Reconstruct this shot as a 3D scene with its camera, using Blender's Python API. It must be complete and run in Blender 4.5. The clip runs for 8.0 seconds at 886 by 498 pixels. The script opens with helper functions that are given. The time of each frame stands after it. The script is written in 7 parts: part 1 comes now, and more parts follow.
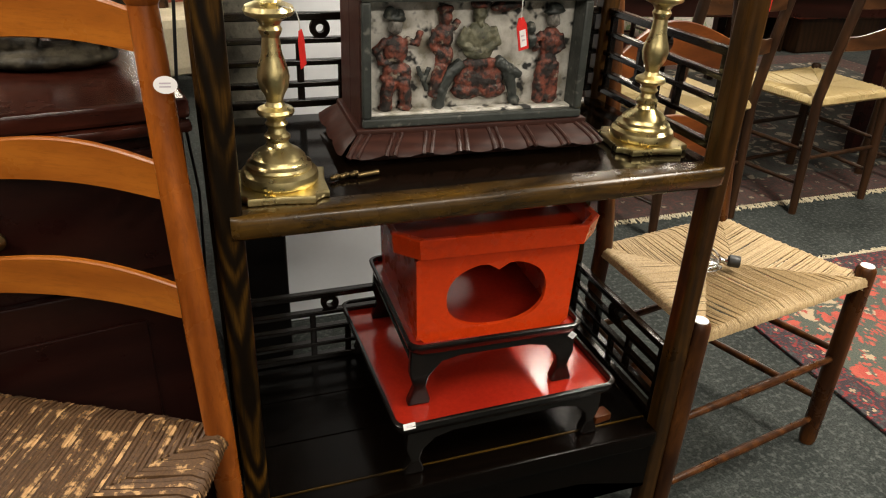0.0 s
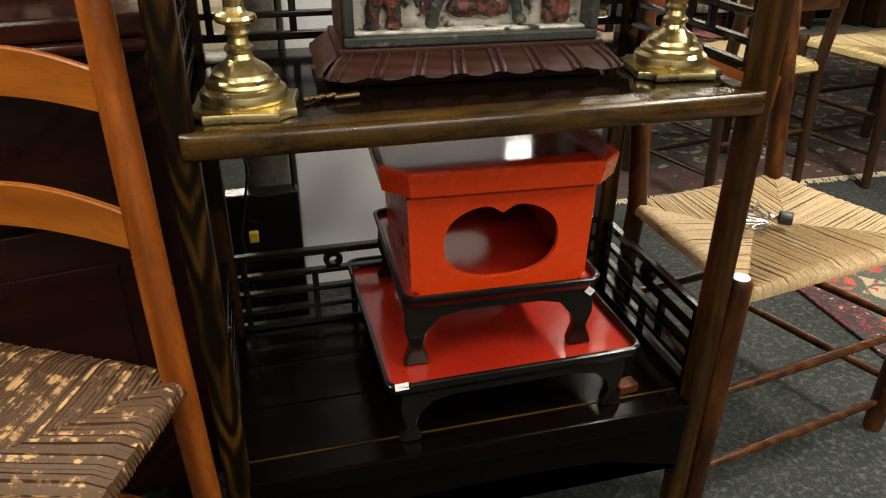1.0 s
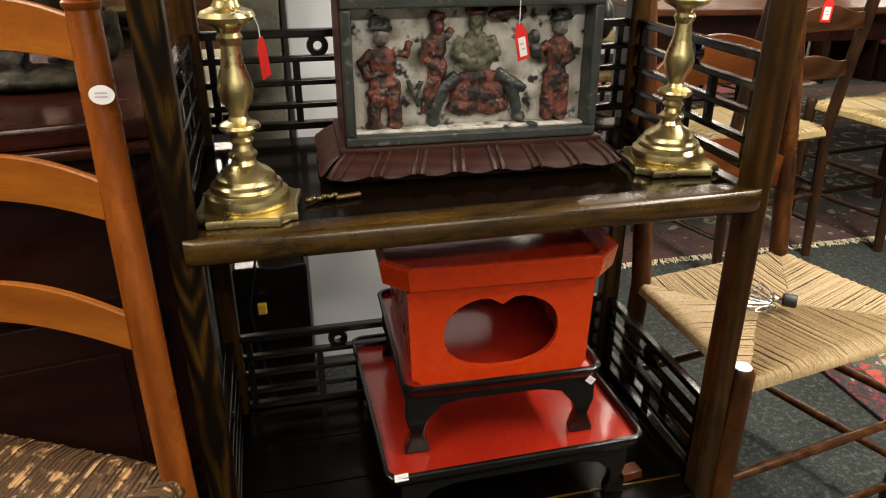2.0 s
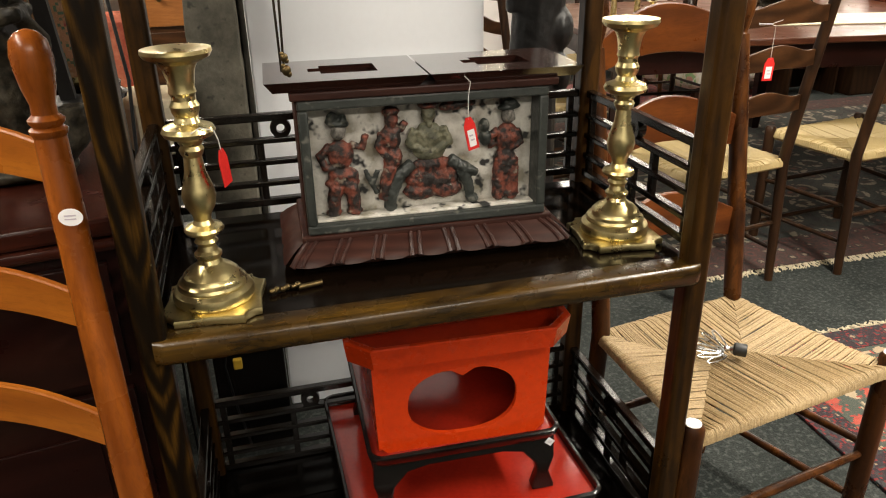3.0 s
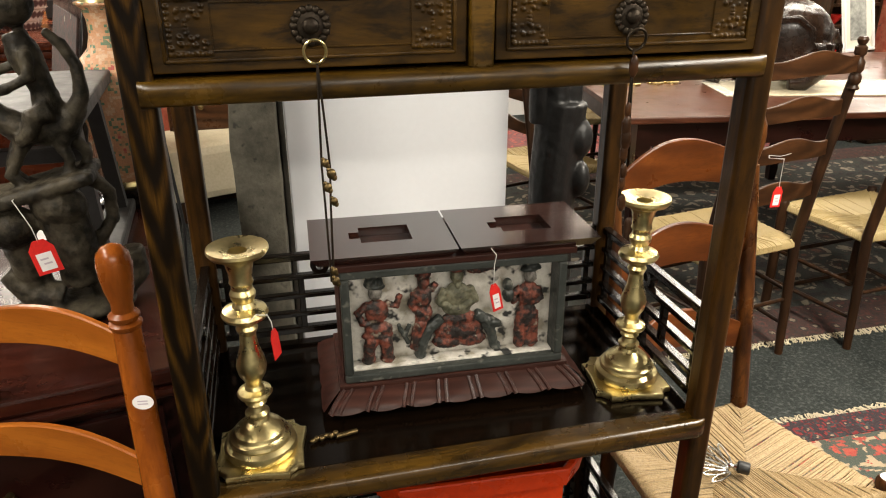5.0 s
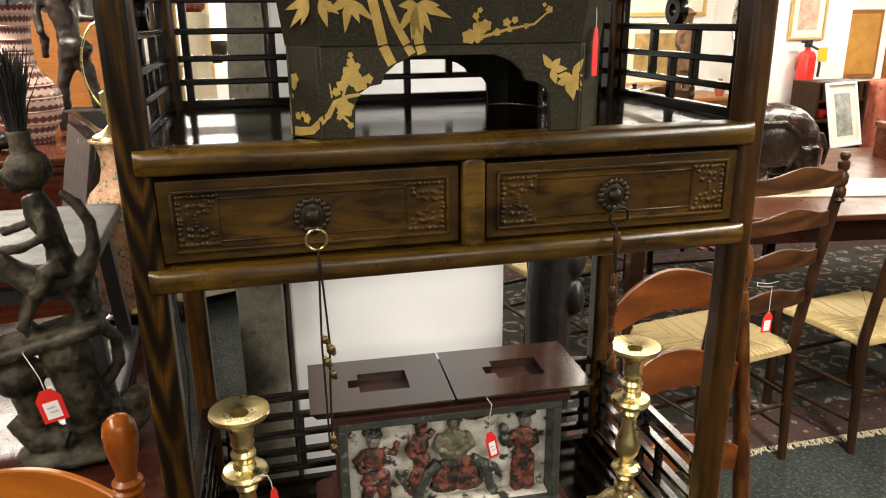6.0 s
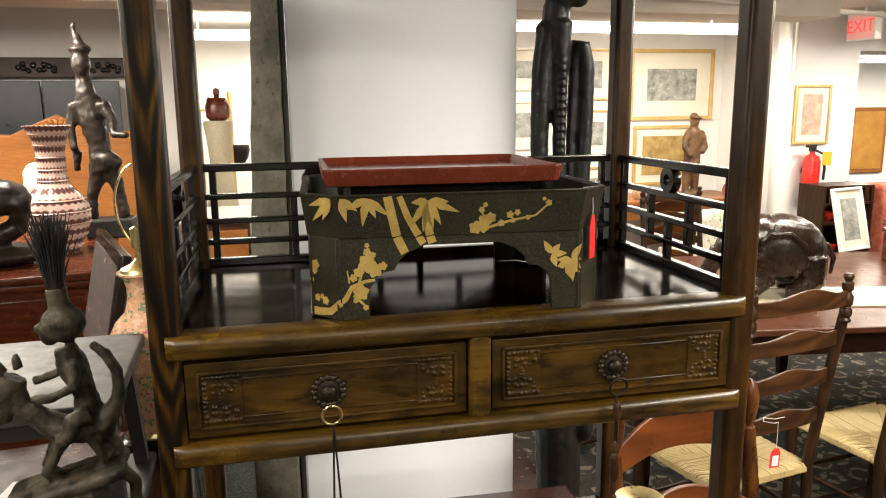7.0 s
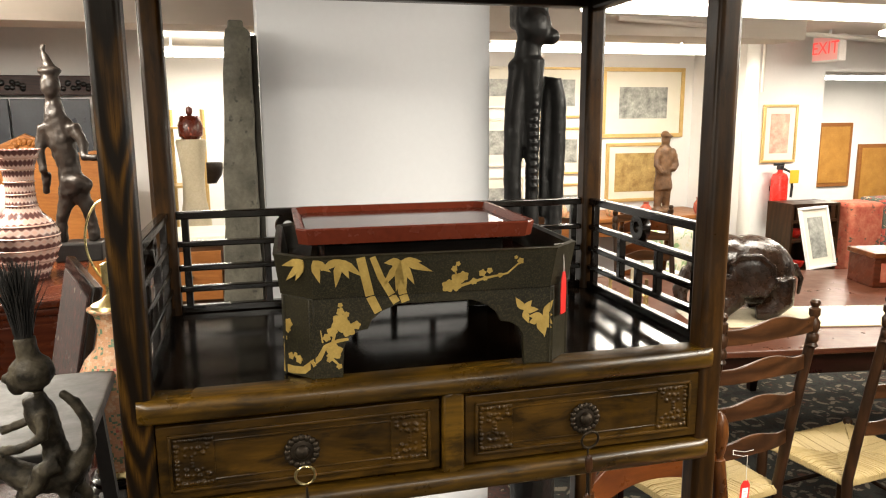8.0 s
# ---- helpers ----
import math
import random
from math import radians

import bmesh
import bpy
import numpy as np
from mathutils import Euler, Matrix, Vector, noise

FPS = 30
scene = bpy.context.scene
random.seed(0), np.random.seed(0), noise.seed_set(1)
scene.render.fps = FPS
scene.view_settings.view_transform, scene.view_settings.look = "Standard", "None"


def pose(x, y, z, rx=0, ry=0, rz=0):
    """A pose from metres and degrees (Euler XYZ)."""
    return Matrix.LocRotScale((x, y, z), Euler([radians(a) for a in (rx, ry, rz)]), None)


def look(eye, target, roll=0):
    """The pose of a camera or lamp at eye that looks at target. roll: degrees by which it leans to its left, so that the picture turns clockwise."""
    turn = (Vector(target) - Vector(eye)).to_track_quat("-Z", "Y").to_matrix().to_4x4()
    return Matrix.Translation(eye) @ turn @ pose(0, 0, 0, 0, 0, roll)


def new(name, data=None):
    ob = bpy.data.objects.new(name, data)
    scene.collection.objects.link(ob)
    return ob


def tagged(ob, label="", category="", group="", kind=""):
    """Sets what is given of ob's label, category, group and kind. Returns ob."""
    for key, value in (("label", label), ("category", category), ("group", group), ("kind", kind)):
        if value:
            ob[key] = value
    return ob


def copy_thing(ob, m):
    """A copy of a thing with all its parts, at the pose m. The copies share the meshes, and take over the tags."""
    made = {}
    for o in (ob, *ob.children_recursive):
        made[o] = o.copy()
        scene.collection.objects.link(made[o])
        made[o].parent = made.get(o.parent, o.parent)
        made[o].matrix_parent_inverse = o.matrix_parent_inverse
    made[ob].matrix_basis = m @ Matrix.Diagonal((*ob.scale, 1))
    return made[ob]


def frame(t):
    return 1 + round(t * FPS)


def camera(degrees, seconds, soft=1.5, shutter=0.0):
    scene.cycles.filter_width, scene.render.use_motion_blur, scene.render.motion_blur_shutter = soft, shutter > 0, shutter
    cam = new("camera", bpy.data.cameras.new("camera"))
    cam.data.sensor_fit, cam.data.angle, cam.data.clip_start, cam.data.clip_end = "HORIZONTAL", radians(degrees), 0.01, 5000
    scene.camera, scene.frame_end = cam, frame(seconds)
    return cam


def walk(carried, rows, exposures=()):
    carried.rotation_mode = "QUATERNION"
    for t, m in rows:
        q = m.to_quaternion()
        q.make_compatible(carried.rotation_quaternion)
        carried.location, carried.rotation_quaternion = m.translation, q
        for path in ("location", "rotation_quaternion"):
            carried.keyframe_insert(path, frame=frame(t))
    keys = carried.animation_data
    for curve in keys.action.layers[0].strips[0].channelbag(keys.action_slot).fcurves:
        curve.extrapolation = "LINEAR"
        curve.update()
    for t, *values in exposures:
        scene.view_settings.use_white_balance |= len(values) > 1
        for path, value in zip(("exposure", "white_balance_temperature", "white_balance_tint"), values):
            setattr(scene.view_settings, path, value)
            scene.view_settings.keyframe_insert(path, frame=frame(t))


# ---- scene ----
cam = camera(62.6, 8.0, soft=1.1)
PATH = [
    (0, (-0.037, -0.828, 1.132), (0.585, 0.832, 0.206), 2.6),
    (0.5, (0.045, -0.809, 1.071), (0.556, 0.867, 0.106), 2.3),
    (1, (0.081, -0.791, 1.008), (0.534, 0.917, 0.071), 0.4),
    (1.5, (0.102, -0.78, 1.028), (0.542, 0.962, 0.15), 0.0),
    (2, (0.107, -0.778, 1.076), (0.529, 0.99, 0.242), 0.0),
    (3.3, (0.143, -0.796, 1.223), (0.62, 0.966, 0.407), -1.2),
    (3.5, (0.136, -0.795, 1.245), (0.604, 0.948, 0.383), -0.8),
    (4, (0.125, -0.796, 1.305), (0.574, 0.963, 0.466), -1.5),
    (4.2, (0.128, -0.794, 1.335), (0.571, 0.967, 0.498), -1.0),
    (5.3, (0.123, -0.79, 1.459), (0.557, 1.014, 0.712), -0.3),
    (5.5, (0.125, -0.789, 1.484), (0.563, 1.033, 0.783), -0.4),
    (6, (0.133, -0.791, 1.544), (0.578, 1.063, 0.942), -0.6),
    (6.5, (0.136, -0.802, 1.606), (0.572, 1.089, 1.12), -0.5),
    (7, (0.133, -0.822, 1.665), (0.557, 1.096, 1.286), -0.6),
    (7.5, (0.136, -0.831, 1.695), (0.55, 1.097, 1.363), -0.6),
    (8, (0.137, -0.82, 1.724), (0.628, 1.086, 1.371), -0.4),
]
walk(cam, [(t, look(eye, target, roll)) for t, eye, target, roll in PATH], exposures=((0.0, 0.0), (2.0, 0.0), (4.0, 0.1), (5.5, 0.13), (7.0, 0.2), (8.0, 0.22)))

# ---- world and light ----
world = bpy.data.worlds.new("world")
scene.world = world
world.use_nodes = True
world.node_tree.nodes["Background"].inputs[0].default_value = (1.0, 0.95, 0.88, 1)
world.node_tree.nodes["Background"].inputs[1].default_value = 0.0
CEIL = 2.34


def area(name, x, y, z, sx, sy, power, colour=(1.0, 0.92, 0.79)):
    """A soft lamp that shines down from a ceiling fixture."""
    data = bpy.data.lights.new(name, "AREA")
    data.shape, data.size, data.size_y, data.energy, data.color = "RECTANGLE", sx, sy, power, colour
    ob = new(name, data)
    ob.location = (x, y, z)
    return ob


# ---- materials ----
def ramp(nt, stops):
    n = nt.nodes.new("ShaderNodeValToRGB")
    while len(n.color_ramp.elements) < len(stops):
        n.color_ramp.elements.new(0.5)
    for e, (p, c) in zip(n.color_ramp.elements, stops):
        e.position, e.color = p, (*c, 1)
    return n


def start(name, rough=0.5, metal=0.0, coat=0.0):
    m = bpy.data.materials.new(name)
    m.use_nodes = True
    nt = m.node_tree
    b = nt.nodes["Principled BSDF"]
    b.inputs["Roughness"].default_value = rough
    b.inputs["Metallic"].default_value = metal
    b.inputs["Coat Weight"].default_value = coat
    b.inputs["Coat Roughness"].default_value = 0.12
    return m, nt, b


def coords(nt, scale=(1, 1, 1), turn=(0, 0, 0)):
    tc = nt.nodes.new("ShaderNodeTexCoord")
    mp = nt.nodes.new("ShaderNodeMapping")
    mp.inputs["Scale"].default_value = scale
    mp.inputs["Rotation"].default_value = [radians(a) for a in turn]
    nt.links.new(tc.outputs["Object"], mp.inputs["Vector"])
    return mp.outputs["Vector"]


def noisy(nt, vec, scale, detail=5, rough=0.6, dist=0.0):
    n = nt.nodes.new("ShaderNodeTexNoise")
    n.inputs["Scale"].default_value, n.inputs["Detail"].default_value = scale, detail
    n.inputs["Roughness"].default_value, n.inputs["Distortion"].default_value = rough, dist
    nt.links.new(vec, n.inputs["Vector"])
    return n.outputs["Fac"]


def mixed(nt, fac, a, b, mode="MIX"):
    n = nt.nodes.new("ShaderNodeMix")
    n.data_type, n.blend_type = "RGBA", mode
    for sock, v in ((n.inputs[0], fac), (n.inputs[6], a), (n.inputs[7], b)):
        if hasattr(v, "links"):
            nt.links.new(v, sock)
        else:
            sock.default_value = v if isinstance(v, (int, float)) else (*v, 1)
    return n.outputs[2]


def span(nt, fac, lo, hi, a=0.3, b=0.7):
    n = nt.nodes.new("ShaderNodeMapRange")
    n.inputs[1].default_value, n.inputs[2].default_value, n.inputs[3].default_value, n.inputs[4].default_value = a, b, lo, hi
    nt.links.new(fac, n.inputs[0])
    return n.outputs[0]


def relief(nt, b, height, strength, dist=0.002):
    n = nt.nodes.new("ShaderNodeBump")
    n.inputs["Strength"].default_value, n.inputs["Distance"].default_value = strength, dist
    nt.links.new(height, n.inputs["Height"])
    nt.links.new(n.outputs["Normal"], b.inputs["Normal"])


def plain(name, c1, c2, big=4.0, fine=90.0, rough=(0.4, 0.6), bump=0.15, metal=0.0, coat=0.0, speck=None, spec=0.4, grain=0.35, cut=(0.3, 0.7), dot=(0.62, 0.72)):
    """Two tones by large patches, a fine grain, uneven gloss and a slight relief."""
    m, nt, b = start(name, rough[0], metal, coat)
    b.inputs["Specular IOR Level"].default_value = spec
    v = coords(nt)
    large, small = noisy(nt, v, big, 4), noisy(nt, v, fine, 4)
    col = ramp(nt, [(cut[0], c1), (cut[1], c2)])
    nt.links.new(large, col.inputs[0])
    out = mixed(nt, span(nt, small, 0.0, grain), col.outputs[0], [x * 0.6 for x in c1])
    if speck:
        dots = noisy(nt, v, fine * 0.35, 2)
        out = mixed(nt, span(nt, dots, 0, 1, *dot), out, speck)
    nt.links.new(out, b.inputs["Base Color"])
    nt.links.new(span(nt, noisy(nt, v, big * 3, 5), *rough), b.inputs["Roughness"])
    if bump:
        relief(nt, b, small, bump)
    return m


def wood(name, dark, light, axis="z", rings=26.0, rough=(0.22, 0.42), wave=0.5, stretch=0.08, coat=0.0, bump=0.12, warp=6.0, spec=0.22, patch=0.45):
    """Wood with growth bands along an axis, pores and uneven polish."""
    m, nt, b = start(name, rough[0], 0.0, coat)
    b.inputs["Specular IOR Level"].default_value = spec
    sc = [1, 1, 1]
    sc["xyz".index(axis)] = stretch
    v = coords(nt, sc)
    w = nt.nodes.new("ShaderNodeTexWave")
    w.wave_type, w.bands_direction = "BANDS", "DIAGONAL"
    w.inputs["Scale"].default_value, w.inputs["Distortion"].default_value = rings, warp
    w.inputs["Detail"].default_value, w.inputs["Detail Scale"].default_value = 3, 1.2
    nt.links.new(v, w.inputs["Vector"])
    pores = noisy(nt, v, 260, 6, 0.7)
    mid = [(a + c) / 2 for a, c in zip(dark, light)]
    col = ramp(nt, [(0.15, dark), (0.55, mid), (0.9, light)])
    f = nt.nodes.new("ShaderNodeMath")
    f.operation = "MULTIPLY_ADD"
    f.inputs[1].default_value, f.inputs[2].default_value = wave, 0.0
    nt.links.new(w.outputs["Fac"], f.inputs[0])
    g = nt.nodes.new("ShaderNodeMath")
    g.operation = "MULTIPLY_ADD"
    g.inputs[1].default_value = 1.0 - wave
    nt.links.new(noisy(nt, v, 22, 6, 0.65), g.inputs[0])
    nt.links.new(f.outputs[0], g.inputs[2])
    nt.links.new(g.outputs[0], col.inputs[0])
    long = [3, 3, 3]
    long["xyz".index(axis)] = 0.9
    worn = noisy(nt, coords(nt, long), 5, 5, 0.65, 0.6)
    out = mixed(nt, span(nt, pores, 0.0, 0.5, 0.5, 0.8), col.outputs[0], [x * 0.35 for x in dark])
    out = mixed(nt, span(nt, worn, 0.0, patch, 0.42, 0.66), out, dark)
    rubbed = noisy(nt, coords(nt, long), 19, 4, 0.7, 0.4)
    out = mixed(nt, span(nt, rubbed, 0.0, patch * 0.75, 0.50, 0.64), out, dark)
    nt.links.new(out, b.inputs["Base Color"])
    nt.links.new(span(nt, noisy(nt, coords(nt), 11, 5), *rough), b.inputs["Roughness"])
    relief(nt, b, pores, bump, 0.001)
    return m


# frame woods of the tall stand
m_post = wood("dark elm with ochre grain", (0.005, 0.0026, 0.0011), (0.090, 0.038, 0.006), "z", 34, (0.26, 0.46), 0.2, 0.04, warp=7, spec=0.2, patch=0.7)
def flame(name, dark, light):
    """Plain-sawn board: nested pointed growth arcs stacked along the post."""
    m, nt, b = start(name, 0.35)
    b.inputs["Specular IOR Level"].default_value = 0.12
    v = coords(nt)
    sep = nt.nodes.new("ShaderNodeSeparateXYZ")
    nt.links.new(v, sep.inputs[0])
    w = noisy(nt, coords(nt, (1, 1, 0.35)), 7, 2)

    def op(kind, a, c, d=None):
        n = nt.nodes.new("ShaderNodeMath")
        n.operation = kind
        for k, q in enumerate((a, c, d)):
            if q is None:
                continue
            if hasattr(q, "links"):
                nt.links.new(q, n.inputs[k])
            else:
                n.inputs[k].default_value = q
        return n.outputs[0]
    off = op("SUBTRACT", sep.outputs[0], op("MULTIPLY_ADD", w, 0.03, -0.015))
    side = op("POWER", op("ABSOLUTE", off, 0.0), 1.2)
    ph = op("MULTIPLY_ADD", sep.outputs[2], 60.0, op("MULTIPLY", side, -700.0))
    ph = op("ADD", ph, op("MULTIPLY", w, 44.0))
    band = op("MULTIPLY_ADD", op("SINE", ph, 0.0), 0.5, 0.5)
    pores = noisy(nt, coords(nt, (1, 1, 0.05)), 380, 5, 0.7)
    col = ramp(nt, [(0.15, dark), (0.6, [x * 0.35 for x in light]), (1.0, light)])
    nt.links.new(band, col.inputs[0])
    out = mixed(nt, span(nt, pores, 0.0, 0.85, 0.42, 0.68), col.outputs[0], dark)
    out = mixed(nt, span(nt, noisy(nt, v, 4.5, 3), 0.0, 0.94, 0.36, 0.58), out, dark)
    nt.links.new(out, b.inputs["Base Color"])
    nt.links.new(span(nt, noisy(nt, v, 14, 5), 0.28, 0.5), b.inputs["Roughness"])
    relief(nt, b, pores, 0.25, 0.001)
    return m


m_flame = flame("elm with ochre flame grain", (0.005, 0.0027, 0.001), (0.110, 0.050, 0.006))
m_elm = wood("dark polished elm", (0.005, 0.0025, 0.001), (0.036, 0.016, 0.0035), "x", 40, (0.25, 0.45), 0.15, 0.05)
m_mould = wood("worn elm moulding", (0.0055, 0.0031, 0.0009), (0.205, 0.104, 0.009), "x", 60, (0.22, 0.40), 0.12, 0.03, patch=0.88, spec=0.35)
m_mould_dark = wood("dark elm moulding", (0.0048, 0.0027, 0.0009), (0.115, 0.056, 0.006), "x", 60, (0.18, 0.34), 0.12, 0.03, patch=0.85, spec=0.45)
m_shelf = wood("dark shelf board", (0.002, 0.0012, 0.0007), (0.0065, 0.0032, 0.0014), "x", 40, (0.07, 0.18), 0.3, 0.05, bump=0.03, spec=0.14)
# the lowest tier: the middle shelf's shade is put into this near-black colour
m_lowboard = wood("lower boards with shade in the colour", (0.0014, 0.0009, 0.0006), (0.004, 0.0021, 0.0012), "x", 40, (0.14, 0.28), 0.2, 0.05, bump=0.05, spec=0.12)
m_rail = wood("blackened elm rail", (0.002, 0.0012, 0.0008), (0.007, 0.0036, 0.0018), "x", 50, (0.12, 0.24), 0.4, 0.08, spec=0.45)
m_drawer = wood("carved elm drawer front", (0.0042, 0.0024, 0.0008), (0.128, 0.062, 0.006), "x", 22, (0.28, 0.48), 0.10, 0.16, warp=14, patch=0.96, spec=0.2)
m_maple = wood("honey maple", (0.105, 0.023, 0.003), (0.34, 0.092, 0.010), "z", 14, (0.20, 0.38), 0.30, 0.1, bump=0.06, patch=0.5, spec=0.3)
m_maple_x = wood("honey maple slat", (0.21, 0.056, 0.006), (0.37, 0.118, 0.013), "x", 10, (0.25, 0.4), 0.35, 0.1, bump=0.05)
m_cherry = wood("red-brown beech", (0.012, 0.004, 0.002), (0.150, 0.052, 0.011), "z", 14, (0.22, 0.4), 0.25, 0.1, patch=0.85)
m_cherry_x = wood("red-brown beech slat", (0.055, 0.015, 0.004), (0.17, 0.048, 0.009), "x", 10, (0.25, 0.42), 0.4, 0.1)
m_walnut = wood("dark walnut", (0.012, 0.006, 0.003), (0.050, 0.022, 0.009), "z", 14, (0.28, 0.45), 0.4, 0.1)
m_walnut_x = wood("dark walnut slat", (0.018, 0.008, 0.0035), (0.085, 0.034, 0.012), "x", 12, (0.25, 0.42), 0.4, 0.1)
m_mahogany = wood("red mahogany", (0.045, 0.010, 0.005), (0.115, 0.028, 0.010), "x", 20, (0.18, 0.34), 0.35, 0.12, bump=0.05)
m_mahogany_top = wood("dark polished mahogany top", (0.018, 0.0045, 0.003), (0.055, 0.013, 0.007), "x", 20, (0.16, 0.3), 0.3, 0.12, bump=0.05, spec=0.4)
# sideboard fronts, table apron and legs: mahogany with shade put into the colour
m_mahogany_shade = wood("shadowy mahogany", (0.010, 0.0026, 0.002), (0.024, 0.006, 0.004), "x", 9, (0.25, 0.4), 0.35, 0.12)
m_table = wood("brown mahogany table top", (0.050, 0.016, 0.008), (0.115, 0.040, 0.020), "x", 24, (0.26, 0.4), 0.4, 0.1, bump=0.04)
m_oak = wood("orange carved oak", (0.20, 0.070, 0.018), (0.36, 0.15, 0.04), "x", 30, (0.3, 0.45), 0.15, 0.12)
m_carvedbrown = plain("brown carved pine", (0.045, 0.020, 0.008), (0.17, 0.085, 0.034), 12, 90, (0.4, 0.6), 0.4)
m_rosewood = wood("purple-brown rosewood", (0.022, 0.008, 0.006), (0.060, 0.022, 0.015), "x", 30, (0.3, 0.45), 0.4, 0.1, bump=0.06)
m_lid = wood("polished rosewood lid", (0.020, 0.007, 0.005), (0.050, 0.018, 0.012), "x", 30, (0.1, 0.2), 0.4, 0.1, bump=0.03, spec=0.6, coat=0.9)
m_brass = plain("aged brass", (0.66, 0.54, 0.25), (0.78, 0.66, 0.34), 14, 160, (0.22, 0.4), 0.05, 1.0)
m_oldbrass = plain("dull dark brass", (0.12, 0.085, 0.04), (0.24, 0.17, 0.075), 40, 220, (0.3, 0.5), 0.2, 1.0)
m_iron = plain("dark patinated iron", (0.020, 0.015, 0.011), (0.06, 0.045, 0.03), 30, 260, (0.35, 0.55), 0.3, 0.8)
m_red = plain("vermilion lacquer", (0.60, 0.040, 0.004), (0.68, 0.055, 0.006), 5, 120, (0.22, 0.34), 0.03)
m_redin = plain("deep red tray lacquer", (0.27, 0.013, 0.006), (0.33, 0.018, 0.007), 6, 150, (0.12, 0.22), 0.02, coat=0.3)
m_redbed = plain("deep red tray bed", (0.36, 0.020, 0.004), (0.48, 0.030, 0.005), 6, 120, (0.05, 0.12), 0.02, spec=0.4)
m_black = plain("black lacquer", (0.005, 0.004, 0.0035), (0.009, 0.007, 0.006), 6, 120, (0.12, 0.25), 0.03)
m_maroon = plain("maroon lacquer", (0.10, 0.018, 0.009), (0.15, 0.030, 0.014), 6, 140, (0.2, 0.32), 0.03)
m_maroon_in = plain("dark glossy tray bed", (0.045, 0.012, 0.008), (0.085, 0.022, 0.013), 8, 140, (0.06, 0.14), 0.02)
m_nashiji = plain("speckled brown-black lacquer", (0.007, 0.006, 0.0035), (0.022, 0.018, 0.009), 16, 1700, (0.4, 0.55), 0.1, speck=(0.040, 0.034, 0.015), spec=0.25, dot=(0.48, 0.66))
m_gold = plain("dull gold lacquer", (0.38, 0.255, 0.062), (0.58, 0.41, 0.12), 45, 320, (0.4, 0.55), 0.08, 0.35)
m_paper = plain("white paper label", (0.72, 0.70, 0.70), (0.80, 0.78, 0.78), 30, 200, (0.6, 0.8), 0.03, grain=0.06)
m_print = plain("grey print", (0.46, 0.40, 0.46), (0.54, 0.48, 0.54), 60, 300, (0.6, 0.8), 0)
m_tag = plain("red card tag", (0.62, 0.018, 0.016), (0.72, 0.028, 0.022), 30, 200, (0.35, 0.5), 0.04)
m_string = plain("white string", (0.66, 0.64, 0.60), (0.76, 0.74, 0.70), 80, 600, (0.7, 0.9), 0.2)
m_wall = plain("white painted plaster", (0.74, 0.73, 0.71), (0.80, 0.79, 0.77), 1.6, 45, (0.55, 0.7), 0.10, grain=0.06)
m_column = plain("white painted board", (0.74, 0.76, 0.79), (0.76, 0.78, 0.81), 2.2, 60, (0.45, 0.6), 0.06, grain=0.06)
m_ceiling = plain("off-white ceiling paint", (0.60, 0.56, 0.50), (0.68, 0.64, 0.58), 1.2, 30, (0.6, 0.8), 0.1, grain=0.06)
m_pipe = plain("white painted pipe", (0.66, 0.63, 0.58), (0.72, 0.69, 0.64), 5, 80, (0.4, 0.6), 0.05, grain=0.06)
m_carpet = plain("grey-green loop carpet", (0.026, 0.030, 0.028), (0.060, 0.066, 0.062), 9.0, 210, (0.9, 1.0), 1.0, speck=(0.090, 0.097, 0.092), grain=1.0, spec=0.08, dot=(0.5, 0.8))
m_statue = plain("grey-green weathered wood", (0.010, 0.008, 0.005), (0.060, 0.050, 0.033), 30, 130, (0.5, 0.7), 0.8, spec=0.2, cut=(0.40, 0.62))
m_bronze = plain("black-brown bronze", (0.014, 0.010, 0.008), (0.035, 0.026, 0.020), 12, 130, (0.3, 0.5), 0.3, 0.3)
m_ebony = plain("black carved ebony", (0.005, 0.005, 0.0048), (0.014, 0.0135, 0.013), 14, 120, (0.35, 0.5), 0.35, spec=0.3)
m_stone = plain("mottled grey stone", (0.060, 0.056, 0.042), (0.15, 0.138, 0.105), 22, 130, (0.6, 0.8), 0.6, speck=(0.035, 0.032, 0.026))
# the stone's tones at a third: its shaded side put into the colour
m_stone_shade = plain("grey stone with shade in the colour", (0.020, 0.018, 0.014), (0.045, 0.040, 0.030), 20, 130, (0.6, 0.8), 0.5)
m_leather = plain("mottled brown hide", (0.005, 0.003, 0.002), (0.034, 0.016, 0.008), 9, 60, (0.2, 0.34), 0.5, spec=0.5)
m_slab = plain("worn black plank", (0.016, 0.015, 0.014), (0.036, 0.033, 0.031), 8, 70, (0.42, 0.6), 0.2, spec=0.3)
m_plume = plain("black hair tuft", (0.004, 0.0035, 0.003), (0.010, 0.008, 0.006), 30, 300, (0.5, 0.7), 0.1)
m_giltframe = plain("pale gilt frame", (0.58, 0.38, 0.13), (0.70, 0.50, 0.21), 8, 120, (0.3, 0.5), 0.1, 0.3)
m_mount = plain("cream picture mount", (0.70, 0.66, 0.54), (0.76, 0.72, 0.62), 4, 100, (0.5, 0.7), 0.02, grain=0.06)
m_printa = plain("grey landscape print", (0.12, 0.13, 0.12), (0.52, 0.52, 0.47), 14, 60, (0.4, 0.5), 0)
m_printb = plain("golden landscape print", (0.20, 0.11, 0.03), (0.60, 0.43, 0.16), 9, 60, (0.4, 0.5), 0)
m_printc = plain("pale red brush print", (0.62, 0.55, 0.42), (0.58, 0.20, 0.15), 16, 60, (0.4, 0.5), 0)
